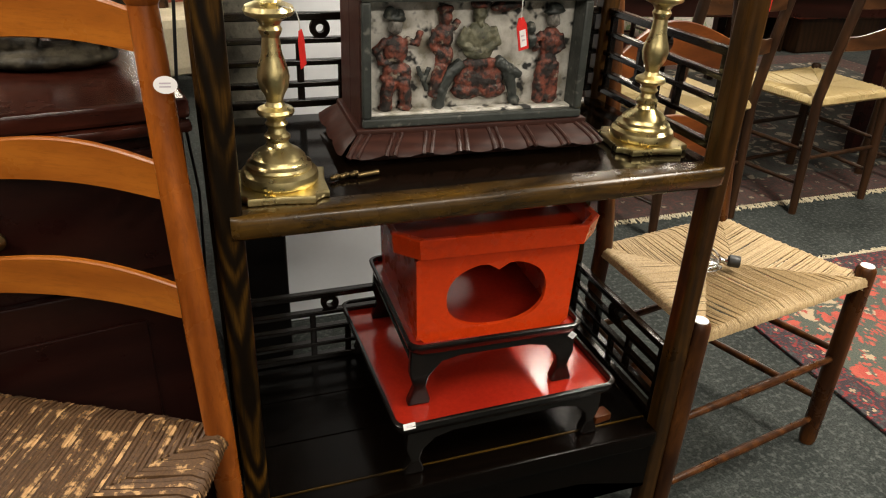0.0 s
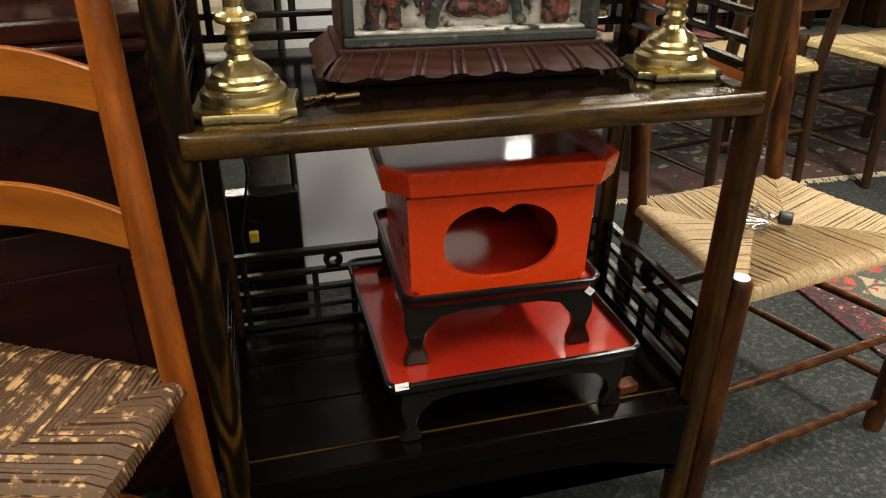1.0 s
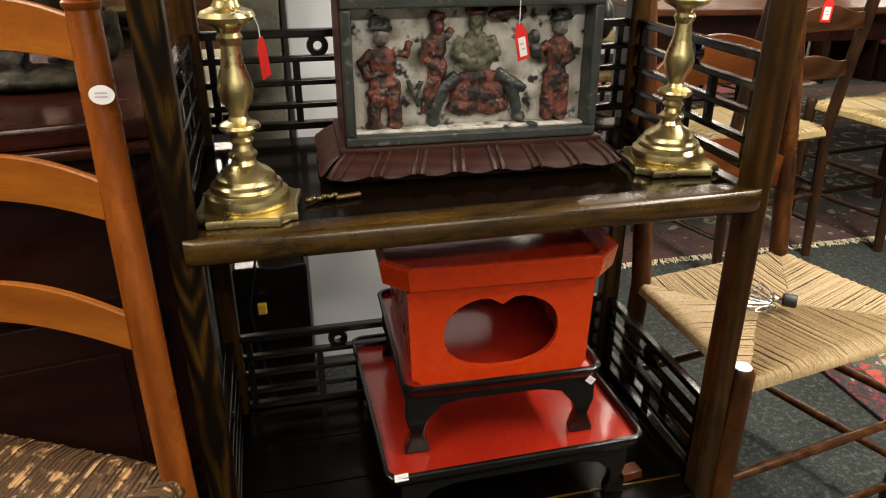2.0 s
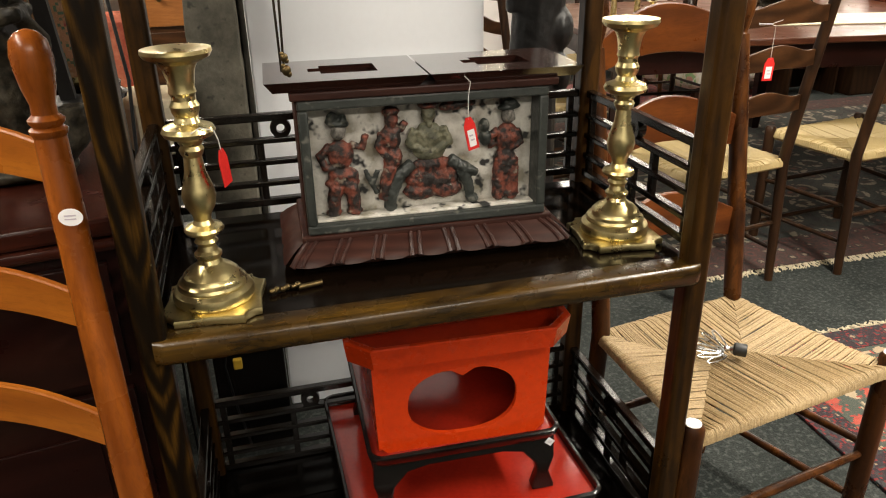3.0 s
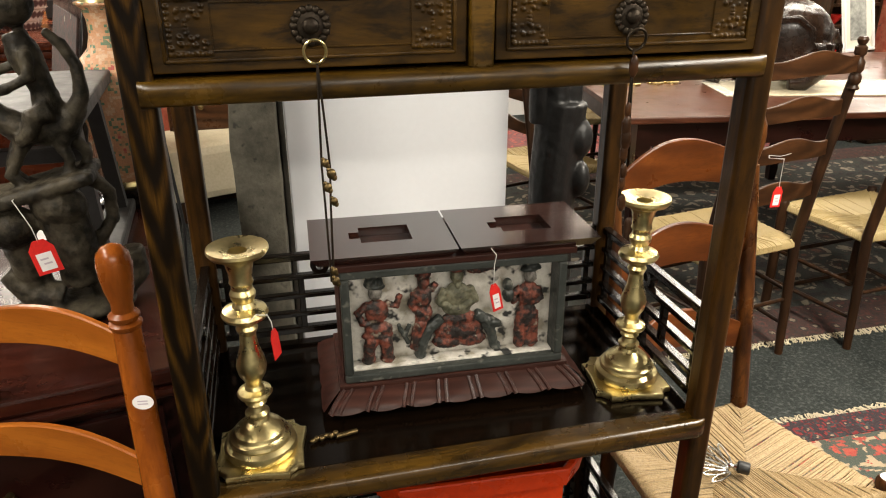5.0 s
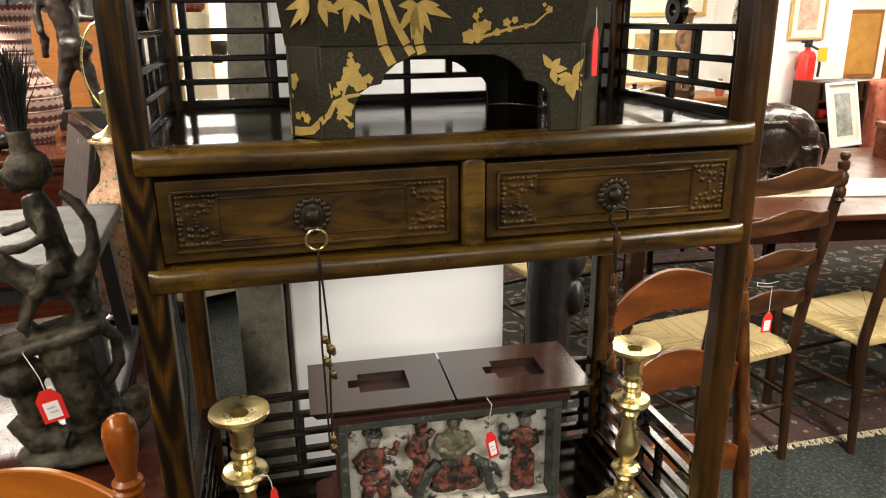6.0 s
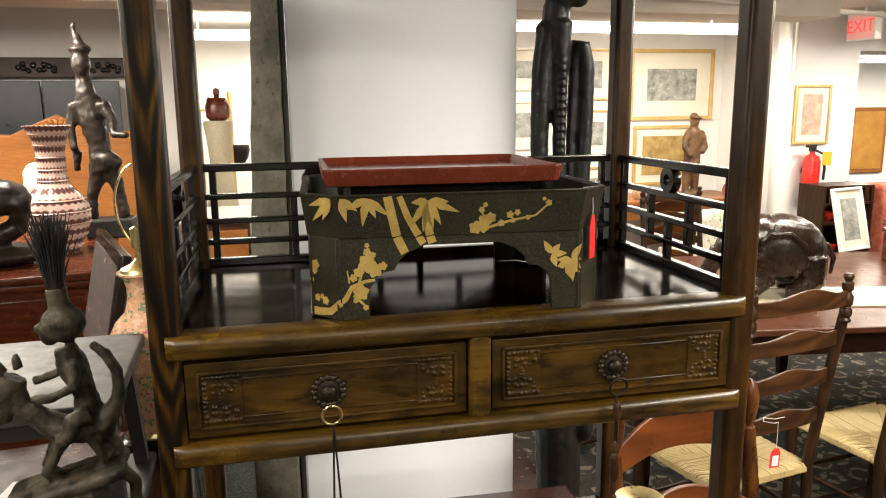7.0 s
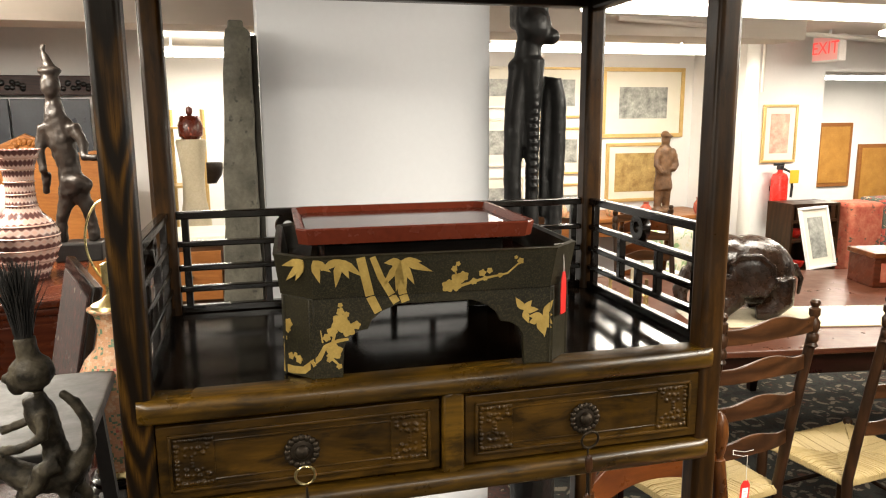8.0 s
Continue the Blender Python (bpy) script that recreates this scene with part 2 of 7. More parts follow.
m_white = plain("white enamel", (0.72, 0.71, 0.69), (0.80, 0.79, 0.77), 5, 80, (0.3, 0.45), 0.03, grain=0.06)
m_signwhite = plain("white sign plastic", (0.74, 0.70, 0.68), (0.80, 0.76, 0.74), 5, 80, (0.3, 0.45), 0.02)
m_cream = plain("cream plaster", (0.50, 0.44, 0.30), (0.62, 0.55, 0.40), 7, 80, (0.5, 0.7), 0.1)
m_redpaint = plain("red enamel", (0.55, 0.022, 0.015), (0.65, 0.032, 0.020), 5, 80, (0.2, 0.35), 0.02)
m_yellow = plain("yellow plastic", (0.62, 0.38, 0.03), (0.70, 0.45, 0.05), 5, 80, (0.3, 0.45), 0.02)
m_panelblack = plain("blue-black board", (0.022, 0.026, 0.034), (0.045, 0.050, 0.062), 3, 60, (0.25, 0.45), 0.05)
m_rubber = plain("black cable rubber", (0.006, 0.006, 0.006), (0.012, 0.012, 0.012), 20, 200, (0.4, 0.6), 0.05)
m_chrome = plain("bright pewter", (0.55, 0.55, 0.54), (0.68, 0.68, 0.66), 20, 200, (0.2, 0.35), 0.1, 1.0)
m_gesso = plain("dirty chalk-white ground", (0.34, 0.31, 0.24), (0.80, 0.77, 0.70), 30, 120, (0.6, 0.8), 0.5, speck=(0.03, 0.03, 0.028), cut=(0.36, 0.52), dot=(0.57, 0.65))
m_polychrome = plain("worn red and black polychrome", (0.022, 0.017, 0.015), (0.24, 0.066, 0.040), 70, 210, (0.45, 0.65), 0.7, speck=(0.26, 0.22, 0.17), cut=(0.44, 0.62))
m_greyface = plain("chalky grey face paint", (0.07, 0.065, 0.058), (0.26, 0.24, 0.21), 160, 300, (0.5, 0.7), 0.4, speck=(0.02, 0.018, 0.016))
m_greenfig = plain("worn grey-green polychrome", (0.085, 0.085, 0.055), (0.20, 0.19, 0.125), 70, 210, (0.45, 0.65), 0.6, speck=(0.035, 0.03, 0.025), cut=(0.42, 0.58))
m_greyframe = plain("scuffed black-green frame paint", (0.022, 0.026, 0.024), (0.060, 0.065, 0.058), 24, 160, (0.3, 0.5), 0.3, speck=(0.14, 0.14, 0.12))
m_kilim = plain("red woven kilim", (0.30, 0.045, 0.025), (0.46, 0.16, 0.09), 16, 60, (0.8, 0.95), 0.4, speck=(0.04, 0.045, 0.03))


def straw(name, dark, light, flake=None):
    """Twisted rush: a tone for every cord, streaks and, where worn, pale flakes."""
    m, nt, b = start(name, 0.6)
    v = coords(nt)
    geo = nt.nodes.new("ShaderNodeNewGeometry")
    col = ramp(nt, [(0.0, dark), (1.0, light)])
    fac = mixed(nt, 0.84, geo.outputs["Random Per Island"], noisy(nt, v, 150, 5))
    nt.links.new(fac, col.inputs[0])
    out = mixed(nt, span(nt, noisy(nt, v, 330, 4), 0, 0.6), col.outputs[0], [x * 0.45 for x in dark])
    if flake:
        f = noisy(nt, v, 62, 5)
        big = noisy(nt, v, 11, 2)
        s = nt.nodes.new("ShaderNodeMath")
        s.operation = "MULTIPLY_ADD"
        s.inputs[1].default_value = 0.45
        nt.links.new(big, s.inputs[0])
        nt.links.new(f, s.inputs[2])
        cord = nt.nodes.new("ShaderNodeMath")
        cord.operation = "MULTIPLY_ADD"
        cord.inputs[1].default_value = 0.22
        nt.links.new(geo.outputs["Random Per Island"], cord.inputs[0])
        nt.links.new(s.outputs[0], cord.inputs[2])
        out = mixed(nt, span(nt, cord.outputs[0], 0, 0.9, 0.91, 1.01), out, flake)
    nt.links.new(out, b.inputs["Base Color"])
    relief(nt, b, noisy(nt, v, 420, 3), 0.5, 0.001)
    return m


m_rush = straw("golden rush", (0.24, 0.155, 0.066), (0.55, 0.41, 0.215))
m_rushdark = straw("brown painted rush", (0.036, 0.016, 0.005), (0.135, 0.064, 0.020), (0.50, 0.30, 0.13))
m_rushgold = straw("yellow rush", (0.34, 0.25, 0.10), (0.48, 0.37, 0.17))


def rugcloth(name, tones, scale, ground):
    """Knotted wool with rows of rosettes and vines in several tones."""
    m, nt, b = start(name, 0.95)
    v = coords(nt)
    wob = nt.nodes.new("ShaderNodeVectorMath")
    wob.operation = "SNAP"
    wob.inputs[1].default_value = (0.006, 0.006, 0.006)
    nt.links.new(v, wob.inputs[0])
    q = wob.outputs[0]
    cells = nt.nodes.new("ShaderNodeTexVoronoi")
    cells.inputs["Scale"].default_value, cells.inputs["Randomness"].default_value = scale, 0.45
    nt.links.new(q, cells.inputs["Vector"])
    rings = ramp(nt, [(0.0, tones[0]), (0.16, tones[1]), (0.30, tones[2]), (0.44, tones[3]), (0.62, ground)])
    rings.color_ramp.interpolation = "CONSTANT"
    nt.links.new(cells.outputs["Distance"], rings.inputs[0])
    vine = nt.nodes.new("ShaderNodeTexVoronoi")
    vine.feature = "DISTANCE_TO_EDGE"
    vine.inputs["Scale"].default_value = scale * 1.7
    nt.links.new(q, vine.inputs["Vector"])
    out = mixed(nt, span(nt, vine.outputs["Distance"], 1, 0, 0.05, 0.09), rings.outputs[0], tones[3])
    leaf = noisy(nt, q, scale * 4.5, 2)
    out = mixed(nt, span(nt, leaf, 0, 1, 0.60, 0.62), out, tones[1])
    worn = noisy(nt, v, 260, 3)
    out = mixed(nt, span(nt, worn, 0, 0.4), out, [x * 0.5 for x in ground])
    nt.links.new(out, b.inputs["Base Color"])
    relief(nt, b, worn, 0.8, 0.003)
    return m


m_rug_dark = rugcloth("dark patterned wool", [(0.14, 0.06, 0.04), (0.05, 0.033, 0.027), (0.27, 0.235, 0.175), (0.034, 0.037, 0.032)], 6.5, (0.020, 0.018, 0.017))
m_rug_dark_border = rugcloth("maroon border wool", [(0.22, 0.18, 0.13), (0.030, 0.022, 0.019), (0.085, 0.028, 0.022), (0.05, 0.024, 0.019)], 15, (0.026, 0.017, 0.015))
m_rug_red = rugcloth("red and cream flower wool", [(0.42, 0.30, 0.20), (0.34, 0.025, 0.02), (0.40, 0.045, 0.03), (0.025, 0.05, 0.045)], 8.5, (0.40, 0.31, 0.20))
m_rug_red_border = rugcloth("dark red border wool", [(0.35, 0.26, 0.17), (0.03, 0.05, 0.05), (0.20, 0.02, 0.02), (0.02, 0.02, 0.025)], 22, (0.10, 0.014, 0.014))
m_rug_pink = rugcloth("rose red wool", [(0.38, 0.25, 0.20), (0.12, 0.04, 0.05), (0.40, 0.10, 0.08), (0.16, 0.08, 0.08)], 9, (0.34, 0.07, 0.06))


def banded_vase():
    """Pale pink porcelain with rows of dark arches."""
    m, nt, b = start("pink porcelain with dark rows", 0.22)
    v = coords(nt)
    sep = nt.nodes.new("ShaderNodeSeparateXYZ")
    nt.links.new(v, sep.inputs[0])
    ang = nt.nodes.new("ShaderNodeMath")
    ang.operation = "ARCTAN2"
    nt.links.new(sep.outputs[1], ang.inputs[0])
    nt.links.new(sep.outputs[0], ang.inputs[1])
    vals = []
    for src, k in ((ang.outputs[0], 26.0), (sep.outputs[2], 150.0)):
        a = nt.nodes.new("ShaderNodeMath")
        a.operation = "MULTIPLY"
        a.inputs[1].default_value = k
        nt.links.new(src, a.inputs[0])
        s = nt.nodes.new("ShaderNodeMath")
        s.operation = "SINE"
        nt.links.new(a.outputs[0], s.inputs[0])
        vals.append(s.outputs[0])
    mul = nt.nodes.new("ShaderNodeMath")
    mul.operation = "MULTIPLY_ADD"
    mul.inputs[1].default_value = 0.45
    nt.links.new(vals[0], mul.inputs[0])
    nt.links.new(vals[1], mul.inputs[2])
    r = ramp(nt, [(0.0, (0.62, 0.40, 0.33)), (0.35, (0.60, 0.46, 0.40)), (0.5, (0.36, 0.19, 0.16)), (0.75, (0.11, 0.05, 0.045))])
    nt.links.new(span(nt, mul.outputs[0], 0, 1, -1.2, 1.2), r.inputs[0])
    nt.links.new(r.outputs[0], b.inputs["Base Color"])
    return m


m_vase = banded_vase()
m_pinkband = plain("pale pink porcelain", (0.52, 0.32, 0.26), (0.60, 0.40, 0.33), 20, 120, (0.2, 0.35), 0.05)
m_rosevase = rugcloth("painted peach porcelain", [(0.50, 0.10, 0.09), (0.62, 0.36, 0.20), (0.10, 0.22, 0.13), (0.58, 0.30, 0.16)], 26, (0.66, 0.44, 0.28))
m_rosevase.node_tree.nodes["Principled BSDF"].inputs["Roughness"].default_value = 0.2


def glowing(name, colour, power):
    m, nt, b = start(name, 0.4)
    b.inputs["Base Color"].default_value = (*[0.8 * c for c in colour], 1)
    b.inputs["Emission Color"].default_value = (*colour, 1)
    b.inputs["Emission Strength"].default_value = power
    return m


m_tube = glowing("lit fluorescent diffuser", (1.0, 0.93, 0.82), 9.0)
m_exit = glowing("lit red letters", (1.0, 0.06, 0.05), 0.9)
m_exitpanel = glowing("lit pink-white sign face", (1.0, 0.50, 0.46), 0.15)
m_panelfield = plain("ochre lacquer panel", (0.34, 0.15, 0.025), (0.50, 0.25, 0.05), 6, 60, (0.35, 0.5), 0.1)


# ---- building helpers ----
# the shop's walls and its far furniture stand a little askew to the tall stand
SHOP = pose(0.13, -0.8, 0) @ pose(0, 0, 0, 0, 0, 0.85) @ pose(-0.13, 0.8, 0)
NEAR = pose(0, 0, 0)
grid = {"now": SHOP}


def thing(name, label, category, at=(0, 0, 0), rz=0.0, group=""):
    ob = new(name)
    ob.empty_display_size = 0.05
    ob.matrix_basis = grid["now"] @ pose(*at, 0, 0, rz)
    return tagged(ob, label, category, group)


def finish(bm, name, material, angle=38):
    bmesh.ops.recalc_face_normals(bm, faces=bm.faces)
    # broad faces between narrow bevels stay flat
    bm.faces.index_update()
    area = [f.calc_area() for f in bm.faces]
    broad = [f.index for f in bm.faces if all(area[f.index] > 3 * area[g.index] for e in f.edges for g in e.link_faces if g is not f)]
    me = bpy.data.meshes.new(name)
    bm.to_mesh(me)
    bm.free()
    me.shade_smooth()
    me.set_sharp_from_angle(angle=radians(angle))
    for k in broad:
        me.polygons[k].use_smooth = False
    me.materials.append(material)
    return me


def part(name, bm, material, parent, label="", angle=38):
    ob = new(name, finish(bm, name, material, angle))
    ob.parent = parent
    if label:
        ob["label"] = label
    return ob


def single(name, bm, material, label, category, kind="", group="", at=(0, 0, 0), rz=0.0, angle=38):
    ob = new(name, finish(bm, name, material, angle))
    ob.matrix_basis = grid["now"] @ pose(*at, 0, 0, rz)
    return tagged(ob, label, category, group, kind)


def box(x0, y0, z0, x1, y1, z1, bevel=0.0, bm=None, seg=2):
    """A box between two corners, its edges rounded."""
    own = bmesh.new()
    bmesh.ops.create_cube(own, size=1)
    for v in own.verts:
        v.co = (x0 + (x1 - x0) * (v.co.x + 0.5), y0 + (y1 - y0) * (v.co.y + 0.5), z0 + (z1 - z0) * (v.co.z + 0.5))
    if bevel:
        bmesh.ops.bevel(own, geom=own.edges[:], offset=bevel, segments=seg, profile=0.5, affect="EDGES")
    if bm is None:
        return own
    me = bpy.data.meshes.new("piece")
    own.to_mesh(me)
    own.free()
    bm.from_mesh(me)
    bpy.data.meshes.remove(me)
    return bm


def lathe(profile, seg=32, bm=None, at=(0, 0, 0)):
    """A turned body from (radius, height) pairs."""
    bm = bm or bmesh.new()
    rings = []
    for r, z in profile:
        r = max(r, 0.0004)
        rings.append([bm.verts.new((at[0] + r * math.cos(2 * math.pi * k / seg), at[1] + r * math.sin(2 * math.pi * k / seg), at[2] + z)) for k in range(seg)])
    for a, b in zip(rings, rings[1:]):
        for k in range(seg):
            bm.faces.new((a[k], a[(k + 1) % seg], b[(k + 1) % seg], b[k]))
    bm.faces.new(rings[0][::-1])
    bm.faces.new(rings[-1])
    return bm


def tube(points, radii, seg=10, bm=None, squash=1.0):
    """A round bar along points; radii is one number or one for each point."""
    bm = bm or bmesh.new()
    pts = [Vector(p) for p in points]
    if isinstance(radii, (int, float)):
        radii = [radii] * len(pts)
    rings, up = [], None
    for i, p in enumerate(pts):
        d = (pts[min(i + 1, len(pts) - 1)] - pts[max(i - 1, 0)]).normalized()
        if up is None:
            up = d.orthogonal().normalized()
        up = (up - d * up.dot(d)).normalized()
        side = d.cross(up)
        rings.append([bm.verts.new(p + radii[i] * (math.cos(2 * math.pi * k / seg) * up + squash * math.sin(2 * math.pi * k / seg) * side)) for k in range(seg)])
    for a, b in zip(rings, rings[1:]):
        for k in range(seg):
            bm.faces.new((a[k], a[(k + 1) % seg], b[(k + 1) % seg], b[k]))
    bm.faces.new(rings[0][::-1])
    bm.faces.new(rings[-1])
    return bm


def slabshape(outline, y0, y1, bevel=0.0, bm=None):
    """An (x, z) outline made thick from y0 to y1."""
    own = bmesh.new()
    a = [own.verts.new((x, y0, z)) for x, z in outline]
    f = own.faces.new(a)
    out = bmesh.ops.extrude_face_region(own, geom=[f])
    for v in out["geom"]:
        if isinstance(v, bmesh.types.BMVert):
            v.co.y = y1
    bmesh.ops.recalc_face_normals(own, faces=own.faces)
    if bevel:
        edges = [e for e in own.edges if abs(e.verts[0].co.y - e.verts[1].co.y) < 1e-6]
        bmesh.ops.bevel(own, geom=edges, offset=bevel, segments=2, profile=0.5, affect="EDGES")
    if bm is None:
        return own
    me = bpy.data.meshes.new("piece")
    own.to_mesh(me)
    own.free()
    bm.from_mesh(me)
    bpy.data.meshes.remove(me)
    return bm


def flat(bm, m):
    """Turns a finished bmesh by a matrix."""
    bmesh.ops.transform(bm, matrix=m, verts=bm.verts)
    return bm


def blob(bm, at, size, turn=(0, 0, 0), seg=14):
    made = bmesh.ops.create_uvsphere(bm, u_segments=seg, v_segments=seg // 2 + 2, radius=1.0)
    m = pose(*at, *turn) @ Matrix.Diagonal((*size, 1))
    bmesh.ops.transform(bm, matrix=m, verts=made["verts"])
    return bm


def fused(ob, voxel=0.006, rough=0.0, grain=0.02):
    """Melts the lumps of a carving into one skin."""
    r = ob.modifiers.new("fuse", "REMESH")
    r.mode, r.voxel_size, r.use_smooth_shade = "VOXEL", voxel, True
    s = ob.modifiers.new("soften", "SMOOTH")
    s.factor, s.iterations = 0.5, 4
    if rough:
        tex = bpy.data.textures.new("chisel_marks", "CLOUDS")
        tex.noise_scale, tex.noise_depth = grain, 2
        d = ob.modifiers.new("chisel", "DISPLACE")
        d.texture, d.strength, d.mid_level, d.texture_coords = tex, rough, 0.5, "LOCAL"
    return ob


# ---- the room ----
single("floor", box(-6, -5, -0.1, 12, 14, 0, 0), m_carpet, "grey-green loop carpet laid across the shop floor", "floor", "structure")
single("ceiling", box(-6, -5, CEIL, 12, 14, CEIL + 0.15, 0), m_ceiling, "low off-white painted basement ceiling", "ceiling", "structure")
for nm, a in (("wall_west", (-6.15, -5, 0, -6, 14, CEIL)), ("wall_east", (12, -5, 0, 12.15, 14, CEIL)), ("wall_south", (-6, -5.15, 0, 12, -5, CEIL)), ("wall_north", (-6, 14, 0, 12, 14.15, CEIL))):
    single(nm, box(*a), m_wall, "white painted shop wall, far from the stand", "wall", "structure")
single("wall_pictures", box(1.2, 5.0, 0, 4.2, 5.15, CEIL), m_wall, "white plaster wall hung with framed prints", "wall", "structure")
single("wall_side", box(4.05, 4.12, 0, 4.2, 5.0, CEIL), m_wall, "short white return wall beside the prints", "wall", "structure")
single("wall_pier", box(3.92, 3.97, 0, 4.52, 4.12, CEIL), m_wall, "white pier at the opening to the next room", "wall", "structure")
single("soffit", box(4.52, 3.97, 2.06, 11.9, 4.4, CEIL), m_wall, "white dropped beam over the opening", "beam", "structure")
single("wall_left_back", box(-4.5, 4.5, 0, -0.42, 4.62, CEIL), m_wall, "white wall behind the dark furniture", "wall", "structure")
single("wall_beyond", box(4.6, 8.6, 0, 11.9, 8.75, CEIL), m_wall, "white wall of the next room", "wall", "structure")
single("beam_north", box(-5.9, 3.2, 2.2, 3.64, 3.5, CEIL - 0.002), m_ceiling, "boxed white beam under the ceiling", "beam", "structure")

grid["now"] = NEAR
column = single("column", box(0.158, 0.9, 0, 0.70, 1.42, CEIL, 0.004), m_column, "square white boarded column with scuffed paint", "column", "structure")


grid["now"] = SHOP


def pipe(points, r):
    t = thing("ceiling_pipe", "thin white painted pipe clipped under the ceiling", "pipe", points[0])
    off = Vector(points[0])
    part("run", tube([Vector(p) - off for p in points], r, 10), m_pipe, t)
    for k in range(3):
        p = Vector(points[0]).lerp(Vector(points[-1]), 0.2 + 0.3 * k) - off
        part("clip", tube([p + Vector((0, 0, -r * 1.2)), p + Vector((0, 0, 0.06))], r * 0.6, 8), m_pipe, t)


pipe([(2.2, 3.0, 2.27), (4.2, 3.55, 2.27), (8, 4.6, 2.27)], 0.016)
pipe([(-4, 2.2, 2.26), (0.0, 2.3, 2.26), (3.8, 2.4, 2.26)], 0.02)
pipe([(-4, 3.6, 2.27), (-1, 3.6, 2.27), (1.6, 3.6, 2.27)], 0.025)
pipe([(3.9, 3.9, 2.3), (3.9, 3.9, 1.9)], 0.012)


def fluorescent(x, y, z, length, rz=0.0, power=60.0, upward=0.0):
    t = thing("ceiling_light", "long white fluorescent fixture fixed below the ceiling, lit", "ceiling light", (x, y, z), rz, "fluorescent fixtures")
    part("housing", box(-length / 2, -0.05, 0.0, length / 2, 0.05, 0.03, 0.008), m_white, t)
    for k in (-0.35, 0.35):
        part("hanger", tube([(k * length, 0, 0.03), (k * length, 0, CEIL - z)], 0.006, 8), m_white, t)
    part("diffuser", box(-length / 2 + 0.02, -0.08, -0.035, length / 2 - 0.02, 0.08, -0.001, 0.012), m_tube, t, "glowing plastic diffuser")
    lamp = area("fluorescent_light", x, y, z - 0.05, length, 0.18, power)
    lamp.rotation_euler = (0, 0, radians(rz))
    if upward:
        glow = area("fluorescent_uplight", x, y, z + 0.035, length, 0.09, upward)
        glow.rotation_euler = (radians(180), 0, radians(rz))


for x, y, z, ln, rz, pw, up in ((2.7, 4.1, 2.22, 1.8, 0, 30, 18), (1.8, -0.35, 2.22, 1.8, 90, 104, 5), (-1.0, -0.35, 2.22, 1.8, 90, 52, 5), (0.4, -2.4, 2.22, 1.8, 0, 46, 4), (2.6, 2.2, 2.22, 2.0, 0, 44, 14),
                                (6.2, 6.4, 2.22, 3.4, 0, 90, 26), (8.2, 5.4, 2.22, 3.4, 0, 60, 18), (4.3, 3.0, 2.24, 0.7, 20, 18, 12), (-1.7, 2.6, 2.22, 1.8, 0, 84, 48), (0.1, 5.0, 2.22, 1.2, 0, 34, 12), (6.4, 1.6, 2.22, 2.4, 90, 26, 8), (8.8, 7.2, 2.22, 2.6, 0, 80, 18)):
    fluorescent(x, y, z, ln, rz, pw, up)

# ---- rugs ----
def rug(label, x0, y0, x1, y1, rz, field, edge, bw, fringe_sides):
    t = thing("rug", label, "rug", ((x0 + x1) / 2, (y0 + y1) / 2, 0), rz)
    w, d = (x1 - x0) / 2, (y1 - y0) / 2
    part("field", box(-w + bw, -d + bw, 0.001, w - bw, d - bw, 0.011, 0.003), field, t)
    for a in ((-w, -d, w, -d + bw), (-w, d - bw, w, d), (-w, -d + bw, -w + bw, d - bw), (w - bw, -d + bw, w, d - bw)):
        part("border", box(a[0], a[1], 0.001, a[2], a[3], 0.0108, 0.003), edge, t)
    bm = bmesh.new()
    rnd = random.Random(5)
    for s in fringe_sides:
        n = int(2 * w / 0.0065)
        for k in range(n):
            x = -w + 2 * w * k / n + rnd.uniform(-0.003, 0.003)
            ln = rnd.uniform(0.018, 0.034)
            tube([(x, s * d, 0.008), (x + rnd.uniform(-0.01, 0.01), s * (d + ln * 0.5), 0.006), (x + rnd.uniform(-0.018, 0.018), s * (d + ln), 0.003)], 0.0022, 4, bm)
    f = part("fringe", bm, m_cream, t, "cream wool fringe")
    f["kind"] = "stuff"


rug("large dark wool rug with rows of cream rosettes", 1.05, 1.19, 4.6, 3.4, -1.0, m_rug_dark, m_rug_dark_border, 0.22, (-1,))
rug("red and cream flowered wool rug with dark border", 1.42, -1.1, 3.3, 0.74, -2.0, m_rug_red, m_rug_red_border, 0.10, (1,))
rug("rose red wool rug under the far chairs", 0.2, 3.6, 3.4, 4.6, 0.0, m_rug_pink, m_rug_dark_border, 0.12, (-1,))
rug("small rose and cream rug lying on the floor", 3.0, 3.45, 3.9, 3.9, 15.0, m_rug_pink, m_rug_pink, 0.06, (-1, 1))

# ---- the tall stand ----
grid["now"] = NEAR
W, D = 0.733, 0.41
stand = thing("etagere", "tall dark elm display stand with two drawers and open railed shelves", "display stand")
for x in (-0.02, 0.705):
    for y in (0.0, 0.372):
        part("post", box(x, y, 0, x + 0.034, y + 0.034, 1.935, 0.007, seg=3), m_flame if y == 0 and x < 0 else m_post, stand, "square post with ochre flame grain" if y == 0 else "")
part("top_panel", box(-0.028, -0.006, 1.928, 0.747, 0.412, 1.955, 0.008), m_elm, stand)
for nm, a in (("top_rail", (0.013, 0.004, 1.895, 0.706, 0.03, 1.93)), ("top_rail", (0.013, 0.376, 1.91, 0.706, 0.402, 1.93)), ("top_rail", (-0.016, 0.033, 1.905, 0.01, 0.373, 1.93)), ("top_rail", (0.709, 0.033, 1.905, 0.735, 0.373, 1.93))):
    part(nm, box(*a, 0.005), m_elm, stand)


